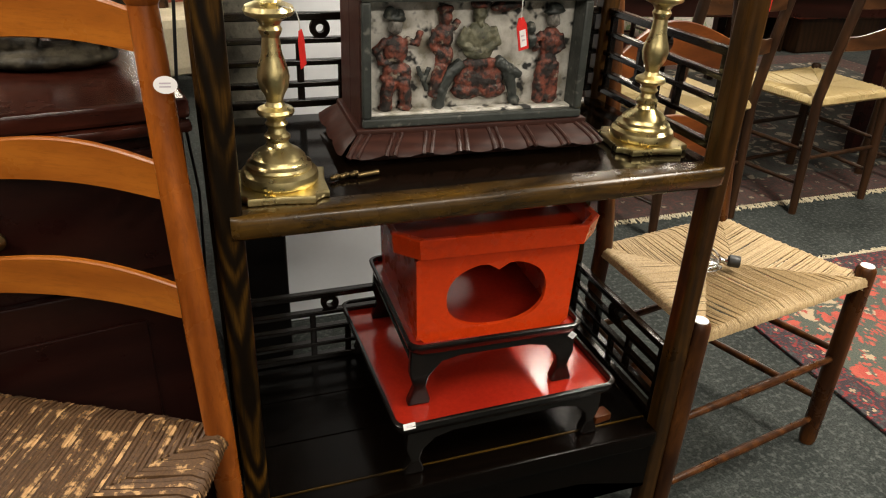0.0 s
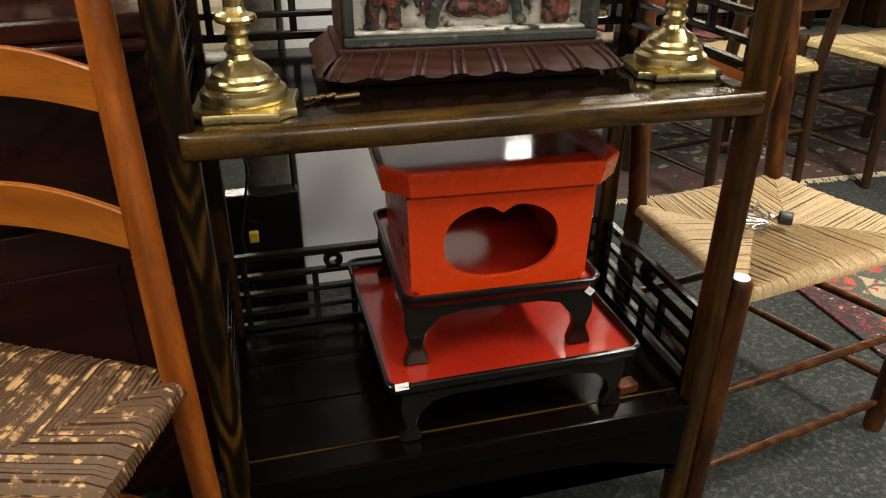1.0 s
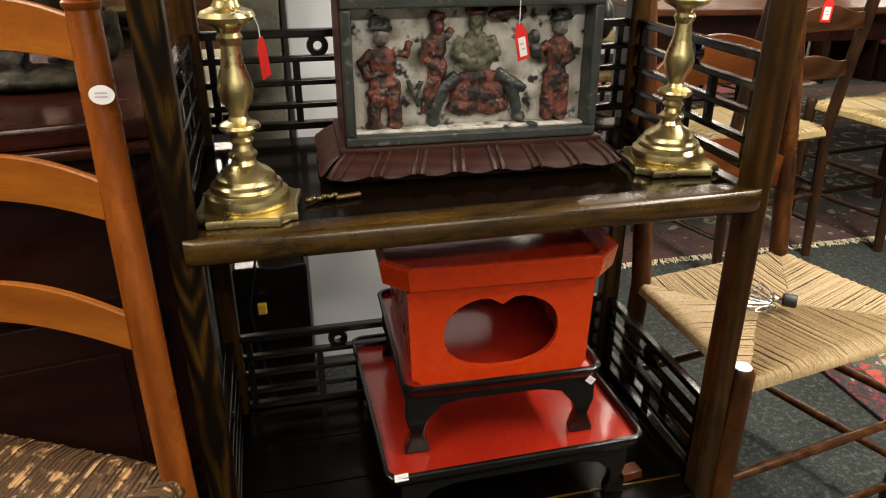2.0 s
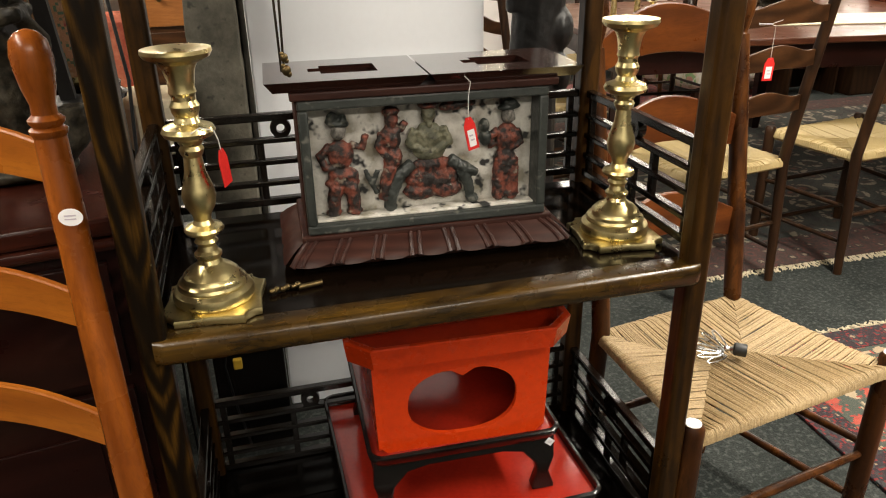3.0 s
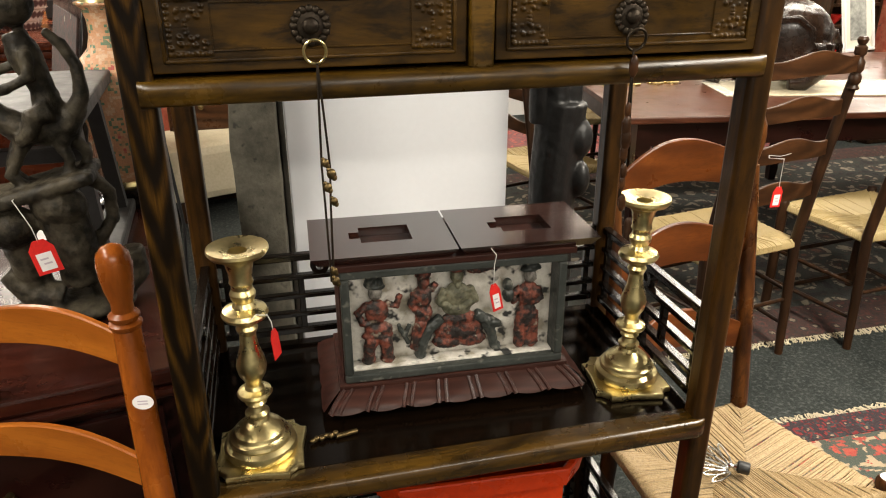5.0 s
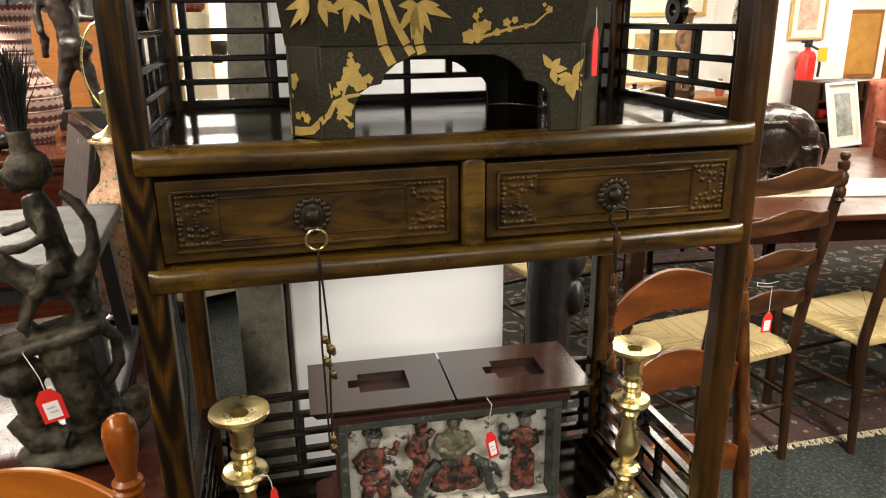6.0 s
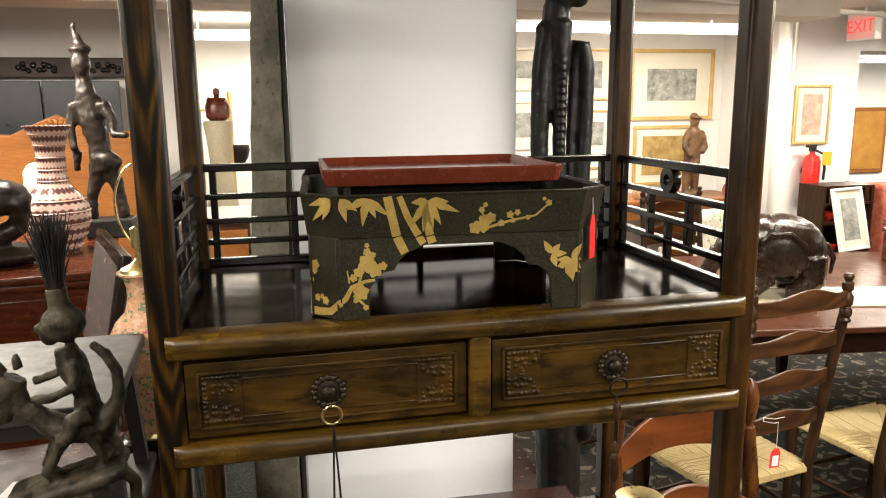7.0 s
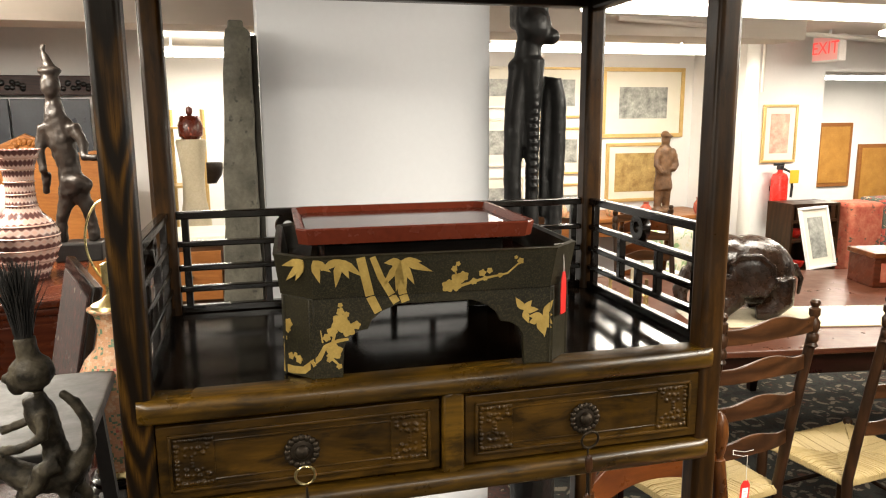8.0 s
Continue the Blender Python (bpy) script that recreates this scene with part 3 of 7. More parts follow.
def moulding(z0, z1, material, label, proud=0.0095):
    """A half-round front bar with mitred ends on the posts."""
    n = 9
    h = (z1 - z0) / 2
    out = [(-proud * math.sin(math.pi * k / (n - 1)) - 0.001, (z0 + z1) / 2 - h * math.cos(math.pi * k / (n - 1))) for k in range(n)]
    bm = bmesh.new()
    rings = []
    for x, pull in ((-0.002, 0.0), (0.010, 1.0), (0.709, 1.0), (0.721, 0.0)):
        rings.append([bm.verts.new((x, y * (0.35 + 0.65 * pull), z + (0 if pull else 0))) for y, z in out] + [bm.verts.new((x, 0.03, z1)), bm.verts.new((x, 0.03, z0))])
    m = len(rings[0])
    for a, b in zip(rings, rings[1:]):
        for k in range(m):
            bm.faces.new((a[k], a[(k + 1) % m], b[(k + 1) % m], b[k]))
    bm.faces.new(rings[0])
    bm.faces.new(rings[-1][::-1])
    part("moulding", bm, material, stand, label, 60)


moulding(0.718, 0.750, m_mould_dark, "rounded dark brown front edge with a worn sheen")
moulding(1.391, 1.4185, m_mould, "rounded front edge worn to lighter brown")
moulding(1.262, 1.289, m_mould, "rounded front edge worn to lighter brown")
part("shelf", box(0.0, 0.03, 0.725, 0.719, 0.39, 0.7494, 0.002), m_shelf, stand, "glossy near-black shelf board")
part("shelf", box(0.0, 0.03, 1.394, 0.719, 0.39, 1.4175, 0.002), m_shelf, stand, "glossy near-black shelf board")
for k in range(3):
    part("board", box(0.0, 0.045 + 0.115 * k, 0.212, 0.719, 0.045 + 0.115 * k + 0.1135, 0.2365, 0.0012), m_lowboard, stand)
part("worn_edge", box(0.013, 0.0420, 0.228, 0.706, 0.0447, 0.2368, 0.0004), m_mould, stand, "pale worn edge along the front rail")
part("front_rail", box(0.012, -0.003, 0.200, 0.707, 0.044, 0.236, 0.005), m_lowboard, stand)
ap = [(0.012, 0.199), (0.707, 0.199), (0.707, 0.095)]
for k in range(25):
    u = k / 24
    x = 0.707 - 0.695 * u
    e = min(u, 1 - u) * 2
    z = 0.100 + 0.045 * min(1, e * 2.2) - 0.022 * math.exp(-((e - 0.55) / 0.08) ** 2) + 0.016 * math.exp(-((e - 1.0) / 0.12) ** 2) * -1
    ap.append((x, z))
ap.append((0.012, 0.095))
part("apron", slabshape(ap, 0.004, 0.026, 0.002), m_lowboard, stand, "scalloped lower apron")
for x in (-0.011, 0.714):
    part("side_apron", box(x, 0.033, 0.13, x + 0.016, 0.372, 0.2, 0.003), m_elm, stand)


def ring(c, r0, r1, axis, half):
    bm = bmesh.new()
    n = 24
    rows = []
    for k in range(n):
        a = 2 * math.pi * k / n
        row = []
        for rr, h in ((r0, -half), (r1, -half), (r1 + 0.001, 0), (r1, half), (r0, half), (r0 - 0.001, 0)):
            u, v = rr * math.cos(a), rr * math.sin(a)
            row.append(bm.verts.new((c[0] + (u if axis == "y" else h), c[1] + (h if axis == "y" else u), c[2] + v)))
        rows.append(row)
    for i in range(n):
        a, b = rows[i], rows[(i + 1) % n]
        for k in range(6):
            bm.faces.new((a[k], a[(k + 1) % 6], b[(k + 1) % 6], b[k]))
    return bm


def railing(z, gaps):
    """Rails on three sides: five bars, a ring under the top bar and short uprights."""
    zs = [z]
    for g in gaps:
        zs.append(zs[-1] - g)
    r = 0.0055
    for side in ("left", "right", "back"):
        if side == "back":
            p0, p1 = Vector((0.013, 0.389, 0)), Vector((0.706, 0.389, 0))
        else:
            x = -0.003 if side == "left" else 0.722
            p0, p1 = Vector((x, 0.034, 0)), Vector((x, 0.373, 0))
        d = (p1 - p0).normalized()
        for i, zz in enumerate(zs):
            h = r * (1.15 if i in (0, 4) else 0.85)
            a, b = p0 + Vector((0, 0, zz)), p1 + Vector((0, 0, zz))
            q = Vector((0.0075, 0, 0)) if side != "back" else Vector((0, 0.0075, 0))
            lo, hi = a - q, b + q
            part("rail", box(lo.x, lo.y, zz - h, hi.x, hi.y, zz + h, 0.002), m_rail, stand)
        posts = [(0.33, 1, 3), (0.67, 1, 3), (0.5, 2, 4), (0.04, 0, 4), (0.96, 0, 4)] if side != "back" else [(0.2, 1, 4), (0.30, 2, 4), (0.40, 1, 3), (0.60, 1, 3), (0.70, 2, 4), (0.8, 1, 4), (0.5, 2, 4), (0.02, 0, 4), (0.98, 0, 4)]
        for u, i, j in posts:
            c = p0.lerp(p1, u)
            part("upright", box(c.x - 0.0055, c.y - 0.0055, zs[j], c.x + 0.0055, c.y + 0.0055, zs[i], 0.0015), m_rail, stand)
        for u in ((0.5,) if side != "back" else (0.25, 0.75)):
            c = p0.lerp(p1, u)
            rr = (zs[0] - zs[1]) / 2 - 0.003
            part("ring", ring((c.x, c.y, (zs[0] + zs[1]) / 2), rr * 0.45, rr, "x" if side != "back" else "y", 0.007), m_rail, stand)


railing(1.576, (0.046, 0.039, 0.034, 0.033))
railing(0.912, (0.038, 0.036, 0.036, 0.032))
railing(0.388, (0.040, 0.036, 0.036, 0.032))

# drawer box and drawers
for nm, a in (("drawer_case", (0.0, 0.372, 1.27, 0.719, 0.39, 1.394)), ("drawer_case", (-0.009, 0.034, 1.268, 0.009, 0.372, 1.394)), ("drawer_case", (0.711, 0.034, 1.268, 0.729, 0.372, 1.394)), ("drawer_case", (0.009, 0.03, 1.266, 0.711, 0.372, 1.276))):
    part(nm, box(*a, 0.002), m_elm, stand)
mull = bmesh.new()
slabshape([(0.346, 1.29), (0.360, 1.283), (0.374, 1.29), (0.374, 1.389), (0.360, 1.397), (0.346, 1.389)], -0.003, 0.03, 0.004, mull)
part("divider", mull, m_mould, stand)


def fret(bm, cx, cz, sx, sz, y):
    """A worn scrolling fretwork corner carved in low relief."""
    for a in ((0, 0, 0.044, 0.005), (0, 0, 0.005, 0.030), (0.010, 0.010, 0.030, 0.0145), (0.010, 0.010, 0.0145, 0.024), (0.020, 0.017, 0.034, 0.021), (0.034, 0.006, 0.039, 0.016), (0.018, 0.021, 0.0215, 0.029)):
        x0, x1 = sorted((cx + sx * a[0], cx + sx * a[2]))
        z0, z1 = sorted((cz + sz * a[1], cz + sz * a[3]))
        n = max(2, int(max(x1 - x0, z1 - z0) / 0.0052))
        for k in range(n):
            u = (k + 0.5) / n
            px, pz = (x0 + (x1 - x0) * u, (z0 + z1) / 2) if x1 - x0 > z1 - z0 else ((x0 + x1) / 2, z0 + (z1 - z0) * u)
            j = math.sin(px * 3100 + pz * 1700)
            blob(bm, (px + 0.0006 * j, y, pz + 0.0007 * math.cos(px * 2300)), (0.0036 + 0.0006 * j, 0.0040 + 0.0008 * j, 0.0030), (0, 40 * j, 0), 8)


def drawer(x0, x1, pull_x, chain_len, tarnish):
    z0, z1 = 1.2945, 1.3845
    front = part("drawer", box(x0, 0.004, z0, x1, 0.024, z1, 0.0015), m_drawer, stand, "carved drawer front with fretwork corners")
    bm = bmesh.new()
    for a in ((x0 + 0.012, z1 - 0.014, x1 - 0.012, z1 - 0.010), (x0 + 0.012, z0 + 0.010, x1 - 0.012, z0 + 0.014), (x0 + 0.012, z0 + 0.010, x0 + 0.016, z1 - 0.010), (x1 - 0.016, z0 + 0.010, x1 - 0.012, z1 - 0.010)):
        box(a[0], 0.0005, a[1], a[2], 0.005, a[3], 0.0014, bm, 2)
    for a in ((x0 + 0.022, z1 - 0.0225, x1 - 0.022, z1 - 0.0205), (x0 + 0.022, z0 + 0.0205, x1 - 0.022, z0 + 0.0225)):
        box(a[0], 0.0025, a[1], a[2], 0.005, a[3], 0.0008, bm, 1)
    part("bead", bm, m_drawer, front)
    for sx, cx in ((1, x0 + 0.018), (-1, x1 - 0.018)):
        for sz, cz in ((1, z0 + 0.016), (-1, z1 - 0.016)):
            bm = bmesh.new()
            fret(bm, cx, cz, sx, sz, 0.0045)
            xa, xb = sorted((cx, cx + sx * 0.044))
            za, zb = sorted((cz, cz + sz * 0.030))
            box(xa, 0.0026, za, xb, 0.0052, zb, 0, bm)
            fused(part("fretwork", bm, m_drawer, front), 0.0007)
    for a in ((x0 + 0.004, 0.024, z0 + 0.002, x0 + 0.014, 0.34, z1 - 0.012), (x1 - 0.014, 0.024, z0 + 0.002, x1 - 0.004, 0.34, z1 - 0.012)):
        part("drawer_side", box(*a), m_elm, front)
    # rosette plate
    bm = bmesh.new()
    n, cz = 16, 1.338
    blob(bm, (pull_x, 0.003, cz), (0.017, 0.004, 0.017), seg=16)
    plate = part("rosette", bm, m_iron, front, "dark metal rosette plate")
    bm = bmesh.new()
    blob(bm, (0, 0, 0), (0.0045, 0.003, 0.0045), seg=8)
    petal = finish(bm, "petal", m_iron)
    for k in range(n):
        a = 2 * math.pi * k / n
        p = new("petal", petal)
        p.parent = plate
        p.matrix_basis = pose(pull_x + 0.017 * math.cos(a), 0.002, cz + 0.017 * math.sin(a))
    bm = bmesh.new()
    blob(bm, (pull_x, -0.002, cz), (0.009, 0.006, 0.009), seg=12)
    part("boss", bm, m_iron, plate)
    hang = []
    for k in range(25):
        a = 2 * math.pi * k / 24
        hang.append((pull_x + 0.002 + 0.0115 * math.sin(a), -0.011 - 0.003 * math.cos(a), cz - 0.012 - 0.0125 + 0.0125 * math.cos(a)))
    part("pull_ring", tube(hang, 0.0017, 8), m_brass if tarnish else m_iron, front)


drawer(0.0145, 0.3435, 0.175, 0.3, True)
drawer(0.3765, 0.7055, 0.538, 0.3, False)


def pendant(x, z0, strands, beads, material, label, end, tall=1.15):
    t = thing("hanging_cord", label, "cord", (x, -0.016, z0))
    for dx in strands:
        part("cord", tube([(0, 0, 0), (dx * 0.5, -0.002, -0.05), (dx, -0.003, -0.11), (dx * 0.7, -0.002, end * 0.6), (dx * 0.3, 0, end)], 0.0013, 6), m_iron, t)
    for z, dx, s in beads:
        bm = bmesh.new()
        blob(bm, (dx, -0.004, z), (s, s * 0.7, s * tall), seg=10)
        blob(bm, (dx + s * 0.5, -0.004, z - s * 0.8), (s * 0.6, s * 0.5, s * 0.7), seg=8)
        blob(bm, (dx - s * 0.5, -0.004, z + s * 0.9), (s * 0.5, s * 0.5, s * 0.6), seg=8)
        part("bead", bm, material, t, "carved charm")


pendant(0.178, 1.302, (-0.003, 0.006), ((-0.105, 0.001, 0.0045), (-0.118, 0.007, 0.0055), (-0.133, 0.002, 0.005), (-0.150, 0.008, 0.0045), (-0.235, 0.003, 0.0042), (-0.248, 0.004, 0.005)), m_oldbrass, "thin dark cord with brass charms hanging from the drawer ring", -0.25)
pendant(0.535, 1.305, (-0.002, 0.003), ((-0.02, 0.0, 0.0055), (-0.07, -0.002, 0.004), (-0.09, -0.002, 0.006), (-0.105, -0.001, 0.0065), (-0.122, -0.002, 0.005), (-0.145, 0.0, 0.0045), (-0.16, 0, 0.004), (-0.185, 0.002, 0.005)), m_walnut_x, "dark knotted cord with wooden charms hanging from the drawer ring", -0.19, 2.4)


# ---- chairs ----
def slat(width, z, h, rise, bow, style, y=0.0):
    """A bowed back slat; its upper edge arches or waves, its lower edge follows less."""
    bm = bmesh.new()
    n = 22
    rows = []
    for k in range(n + 1):
        u = k / n
        x = (u - 0.5) * width
        arch = math.sin(math.pi * u)
        if style == "arch":
            top, low = z + h + rise * arch, z + rise * 0.4 * arch
        else:
            wv = 0.5 - 0.5 * math.cos(2 * math.pi * min(1, max(0, (u - 0.08) / 0.84)))
            top, low = z + h + rise * wv, z + rise * 0.25 * wv
        by = y + bow * arch
        rows.append([bm.verts.new((x, by - 0.005, low + 0.002)), bm.verts.new((x, by - 0.005, top - 0.002)), bm.verts.new((x, by - 0.003, top)), bm.verts.new((x, by + 0.003, top)), bm.verts.new((x, by + 0.005, top - 0.002)), bm.verts.new((x, by + 0.005, low + 0.002)), bm.verts.new((x, by, low))])
    for a, b in zip(rows, rows[1:]):
        for k in range(7):
            bm.faces.new((a[k], a[(k + 1) % 7], b[(k + 1) % 7], b[k]))
    bm.faces.new(rows[0][::-1])
    bm.faces.new(rows[-1])
    return bm


def rush_seat(corners, z, gauge, rnd):
    """Four wedges of twisted cords that wrap over the rails and meet on the diagonals."""
    P = [Vector((x, y, 0)) for x, y in corners]
    mid = sum(P, Vector()) / 4
    front, back = (P[0] + P[1]) / 2, (P[2] + P[3]) / 2
    side = ((P[1] - P[0]) + (P[2] - P[3])) / 2
    c1, c2 = mid - side * 0.10, mid + side * 0.10
    bm = bmesh.new()
    inner = [(c1, c2), (c2, c2), (c2, c1), (c1, c1)]
    for s in range(4):
        A, B = P[s], P[(s + 1) % 4]
        I0, I1 = inner[s]
        along = (B - A)
        ln = along.length
        out = Vector((along.y, -along.x, 0)).normalized()
        n = int(ln / gauge)
        a0 = (I0 - A).dot(along) / ln ** 2
        a1 = (I1 - A).dot(along) / ln ** 2
        for k in range(n):
            u = (k + 0.5) / n
            e = A + along * u
            if u < a0:
                tip = A.lerp(I0, u / a0)
            elif u > a1:
                tip = B.lerp(I1, (1 - u) / (1 - a1))
            else:
                tip = I0.lerp(I1, (u - a0) / max(1e-4, a1 - a0))
            j = rnd.uniform(-0.0016, 0.0016)
            dip = -0.008 * min(1, (tip - e).length / 0.12)
            pts = [e + Vector((0, 0, z - 0.024)) - out * 0.012, e + Vector((0, 0, z - 0.014)) + out * 0.004, e + Vector((0, 0, z - 0.002 + j)) + out * 0.001,
                   e.lerp(tip, 0.12) + Vector((0, 0, z + 0.003 + j)), e.lerp(tip, 0.6) + Vector((j, j, z + dip * 0.6 + j)), tip + Vector((0, 0, z + dip - 0.002 + j))]
            g = gauge * rnd.uniform(0.58, 0.86)
            tube(pts, [g, g, g, g * rnd.uniform(0.8, 1.1), g * rnd.uniform(0.7, 1.1), g * 0.8], 5, bm)
    return bm


def ladder_chair(label, at, rz, wood_post, wood_slat, rush, fw, bw, d, slats, height, lean, style, finial, seat_z=0.43, h=0.06, rise=0.045, gauge=0.0062, group="", foot_caps=False, bow=0.03, close=0.0, front_bars=(0.235, 0.07)):
    t = thing("ladder_back_chair", label, "chair", at, rz, group)
    rnd = random.Random(len(label))
    for s in (-1, 1):
        x = s * bw / 2
        def py(z):
            return 0.0 + lean * max(0, (z - seat_z) / (height - seat_z)) ** 1.1 + 0.025 * max(0, (seat_z - z) / seat_z)
        zs = [0, 0.15, 0.3, seat_z, 0.6, 0.75, 0.9, height - 0.11]
        def px(z):
            return x - s * close * max(0, (z - seat_z) / (height - seat_z))
        pts = [(px(z), py(z), z) for z in zs]
        r = [0.0145, 0.017, 0.018, 0.0185, 0.0185, 0.018, 0.0175, 0.0165]
        post = part("back_post", tube(pts, r, 16), wood_post, t)
        prof = {"egg": [(0.0165, 0), (0.019, 0.004), (0.0195, 0.008), (0.015, 0.011), (0.018, 0.015), (0.0185, 0.019), (0.013, 0.024), (0.0125, 0.034), (0.017, 0.052), (0.0195, 0.070), (0.0205, 0.085), (0.018, 0.099), (0.011, 0.107), (0.003, 0.110)],
                "spindle": [(0.0165, -0.05), (0.019, -0.045), (0.013, -0.036), (0.019, -0.026), (0.019, -0.010), (0.013, 0.0), (0.019, 0.010), (0.020, 0.034), (0.013, 0.044), (0.012, 0.05), (0.018, 0.058), (0.018, 0.078), (0.010, 0.084), (0.014, 0.090), (0.017, 0.100), (0.012, 0.108), (0.003, 0.110)],
                "acorn": [(0.0165, 0), (0.013, 0.003), (0.012, 0.008), (0.015, 0.02), (0.0195, 0.045), (0.0205, 0.062), (0.018, 0.085), (0.011, 0.103), (0.003, 0.110)]}[finial]
        part("finial", lathe(prof, 18, None, (px(height - 0.11), py(height - 0.11), height - 0.11)), wood_post, post)
        fx = s * fw / 2
        leg = part("front_leg", tube([(fx, -d, 0), (fx, -d, 0.012), (fx, -d, 0.2), (fx, -d, seat_z), (fx, -d, seat_z + 0.015), (fx, -d, seat_z + 0.022)], [0.016, 0.0185, 0.0195, 0.02, 0.0195, 0.015], 16), wood_post, t)
        if foot_caps:
            part("cap", lathe([(0.0135, 0), (0.0135, 0.0012), (0.002, 0.0018)], 16, None, (fx, -d, seat_z + 0.0222)), m_white, leg, "worn pale post top")
    for z in slats:
        y = lean * max(0, (z + h / 2 - seat_z) / (height - seat_z)) ** 1.1
        part("slat", slat(bw - 0.02 - 2 * close * max(0, (z - seat_z) / (height - seat_z)), z, h, rise, bow, style, y), wood_slat, t)
    fl, fr, br, bl = (-fw / 2 + 0.004, -d - 0.012), (fw / 2 - 0.004, -d - 0.012), (bw / 2 + 0.006, 0.006), (-bw / 2 - 0.006, 0.006)
    seat = part("seat", rush_seat([fl, fr, br, bl], seat_z, gauge, rnd), rush, t, "woven rush seat in four wedges", 60)
    seat["kind"] = "stuff"
    for (a, b) in ((fl, fr), (fr, br), (br, bl), (bl, fl)):
        pa, pb = Vector((*a, seat_z - 0.013)) * 1, Vector((*b, seat_z - 0.013))
        c = Vector((0, -d / 2, seat_z - 0.013))
        part("seat_rail", tube([pa.lerp(c, 0.04), pb.lerp(c, 0.04)], 0.009, 8), wood_post, t)
    bars = []
    for z in front_bars:
        bars.append(((-fw / 2, -d, z), (fw / 2, -d, z)))
    for z in (0.25, 0.12):
        for s in (-1, 1):
            bars.append(((s * fw / 2, -d, z), (s * bw / 2, 0.01, z)))
    bars.append(((-bw / 2, 0.012, 0.22), (bw / 2, 0.012, 0.22)))
    for a, b in bars:
        a, b = Vector(a), Vector(b)
        part("stretcher", tube([a, a.lerp(b, 0.08), a.lerp(b, 0.5), a.lerp(b, 0.92), b], [0.006, 0.0075, 0.0095, 0.0075, 0.006], 10), wood_post, t)
    return t


left_chair = ladder_chair("honey maple ladder-back chair with worn brown-painted rush seat", (-0.204, 0.041, 0), -28, m_maple, m_maple_x, m_rushdark, 0.46, 0.36, 0.34, (0.622, 0.772, 0.937), 1.10, 0.085, "arch", "egg", 0.468, 0.046, 0.016, group="chairs beside the stand", close=0.074, bow=0.012)
right_chair = ladder_chair("red-brown ladder-back chair with golden rush seat beside the stand", (0.936, 0.372, 0), 9.4, m_cherry, m_cherry_x, m_rush, 0.466, 0.346, 0.325, (0.575, 0.765, 0.935), 1.09, 0.10, "arch", "acorn", 0.436, 0.062, 0.05, gauge=0.0032, group="chairs beside the stand", foot_caps=True)
dark_chair = ladder_chair("dark walnut ladder-back chair with yellow rush seat at the table", (1.665, 1.155, 0), 190, m_walnut, m_walnut_x, m_rushgold, 0.46, 0.40, 0.36, (0.62, 0.765, 0.90, 1.035), 1.14, 0.11, "wave", "spindle", 0.44, 0.05, 0.028, 0.0085, "chairs at the long table")
for x, y, rz in ((2.36, 1.15, 186), (3.05, 1.03, 188), (1.25, 2.3, 100), (1.0, 3.0, 95), (2.0, 3.35, 5), (2.7, 3.4, -4)):
    copy_thing(dark_chair, SHOP @ pose(x, y, 0, 0, 0, rz))

# ---- on the middle shelf ----
def candlestick(label, x, y, rz):
    t = thing("candlestick", label, "candlestick", (x, y, 0.7500), rz, "pair of candlesticks")
    s, c = 0.0605, 0.0145
    out = []
    for q in range(4):
        a = math.pi / 2 * q
        for px, py in ((s - c * 1.3, -s), (s - c * 1.2, -s + c * 0.55), (s - c * 0.55, -s + c * 1.2), (s, -s + c * 1.3), (s - 0.003, 0.0)):
            out.append((px * math.cos(a) - py * math.sin(a), px * math.sin(a) + py * math.cos(a)))
    bm = slabshape(out, 0.0, 0.011, 0.0025)
    flat(bm, Matrix(((1, 0, 0, 0), (0, 0, 1, 0), (0, 1, 0, 0), (0, 0, 0, 1))))
    part("base_plate", bm, m_brass, t, "square notched base plate")
    prof = [(0.044, 0.010), (0.0465, 0.013), (0.047, 0.018), (0.0455, 0.024), (0.041, 0.0275), (0.0395, 0.0285), (0.040, 0.031), (0.0385, 0.0345), (0.0345, 0.037), (0.0335, 0.0385), (0.032, 0.043), (0.026, 0.049), (0.019, 0.053), (0.0145, 0.057), (0.0125, 0.062), (0.0155, 0.066), (0.0155, 0.069), (0.0115, 0.073), (0.0098, 0.079), (0.0135, 0.084), (0.0105, 0.088), (0.012, 0.092), (0.0205, 0.0955), (0.0222, 0.099), (0.0205, 0.1025), (0.012, 0.106), (0.0095, 0.111), (0.011, 0.118), (0.0165, 0.128), (0.0188, 0.140), (0.017, 0.150), (0.0115, 0.168), (0.0098, 0.186), (0.012, 0.190), (0.0135, 0.1945), (0.011, 0.199), (0.0145, 0.205), (0.026, 0.2105), (0.0285, 0.2155), (0.026, 0.2205), (0.0145, 0.225), (0.0115, 0.231), (0.0145, 0.2365), (0.0155, 0.243), (0.0125, 0.249), (0.0125, 0.254), (0.0145, 0.2575), (0.0135, 0.262), (0.0145, 0.272), (0.0165, 0.282), (0.020, 0.2885), (0.033, 0.2945), (0.0362, 0.2995), (0.0355, 0.3035), (0.029, 0.3025), (0.014, 0.299), (0.0112, 0.2985), (0.0108, 0.27)]
    part("stem", lathe([(r * 1.07, z * 1.05) for r, z in prof], 40), m_brass, t, "turned brass stem with knops", 26)
    return t


candlestick("polished brass candlestick with turned knops and square base", 0.070, 0.078, -6)
candlestick("polished brass candlestick with turned knops and square base", 0.651, 0.124, -7)


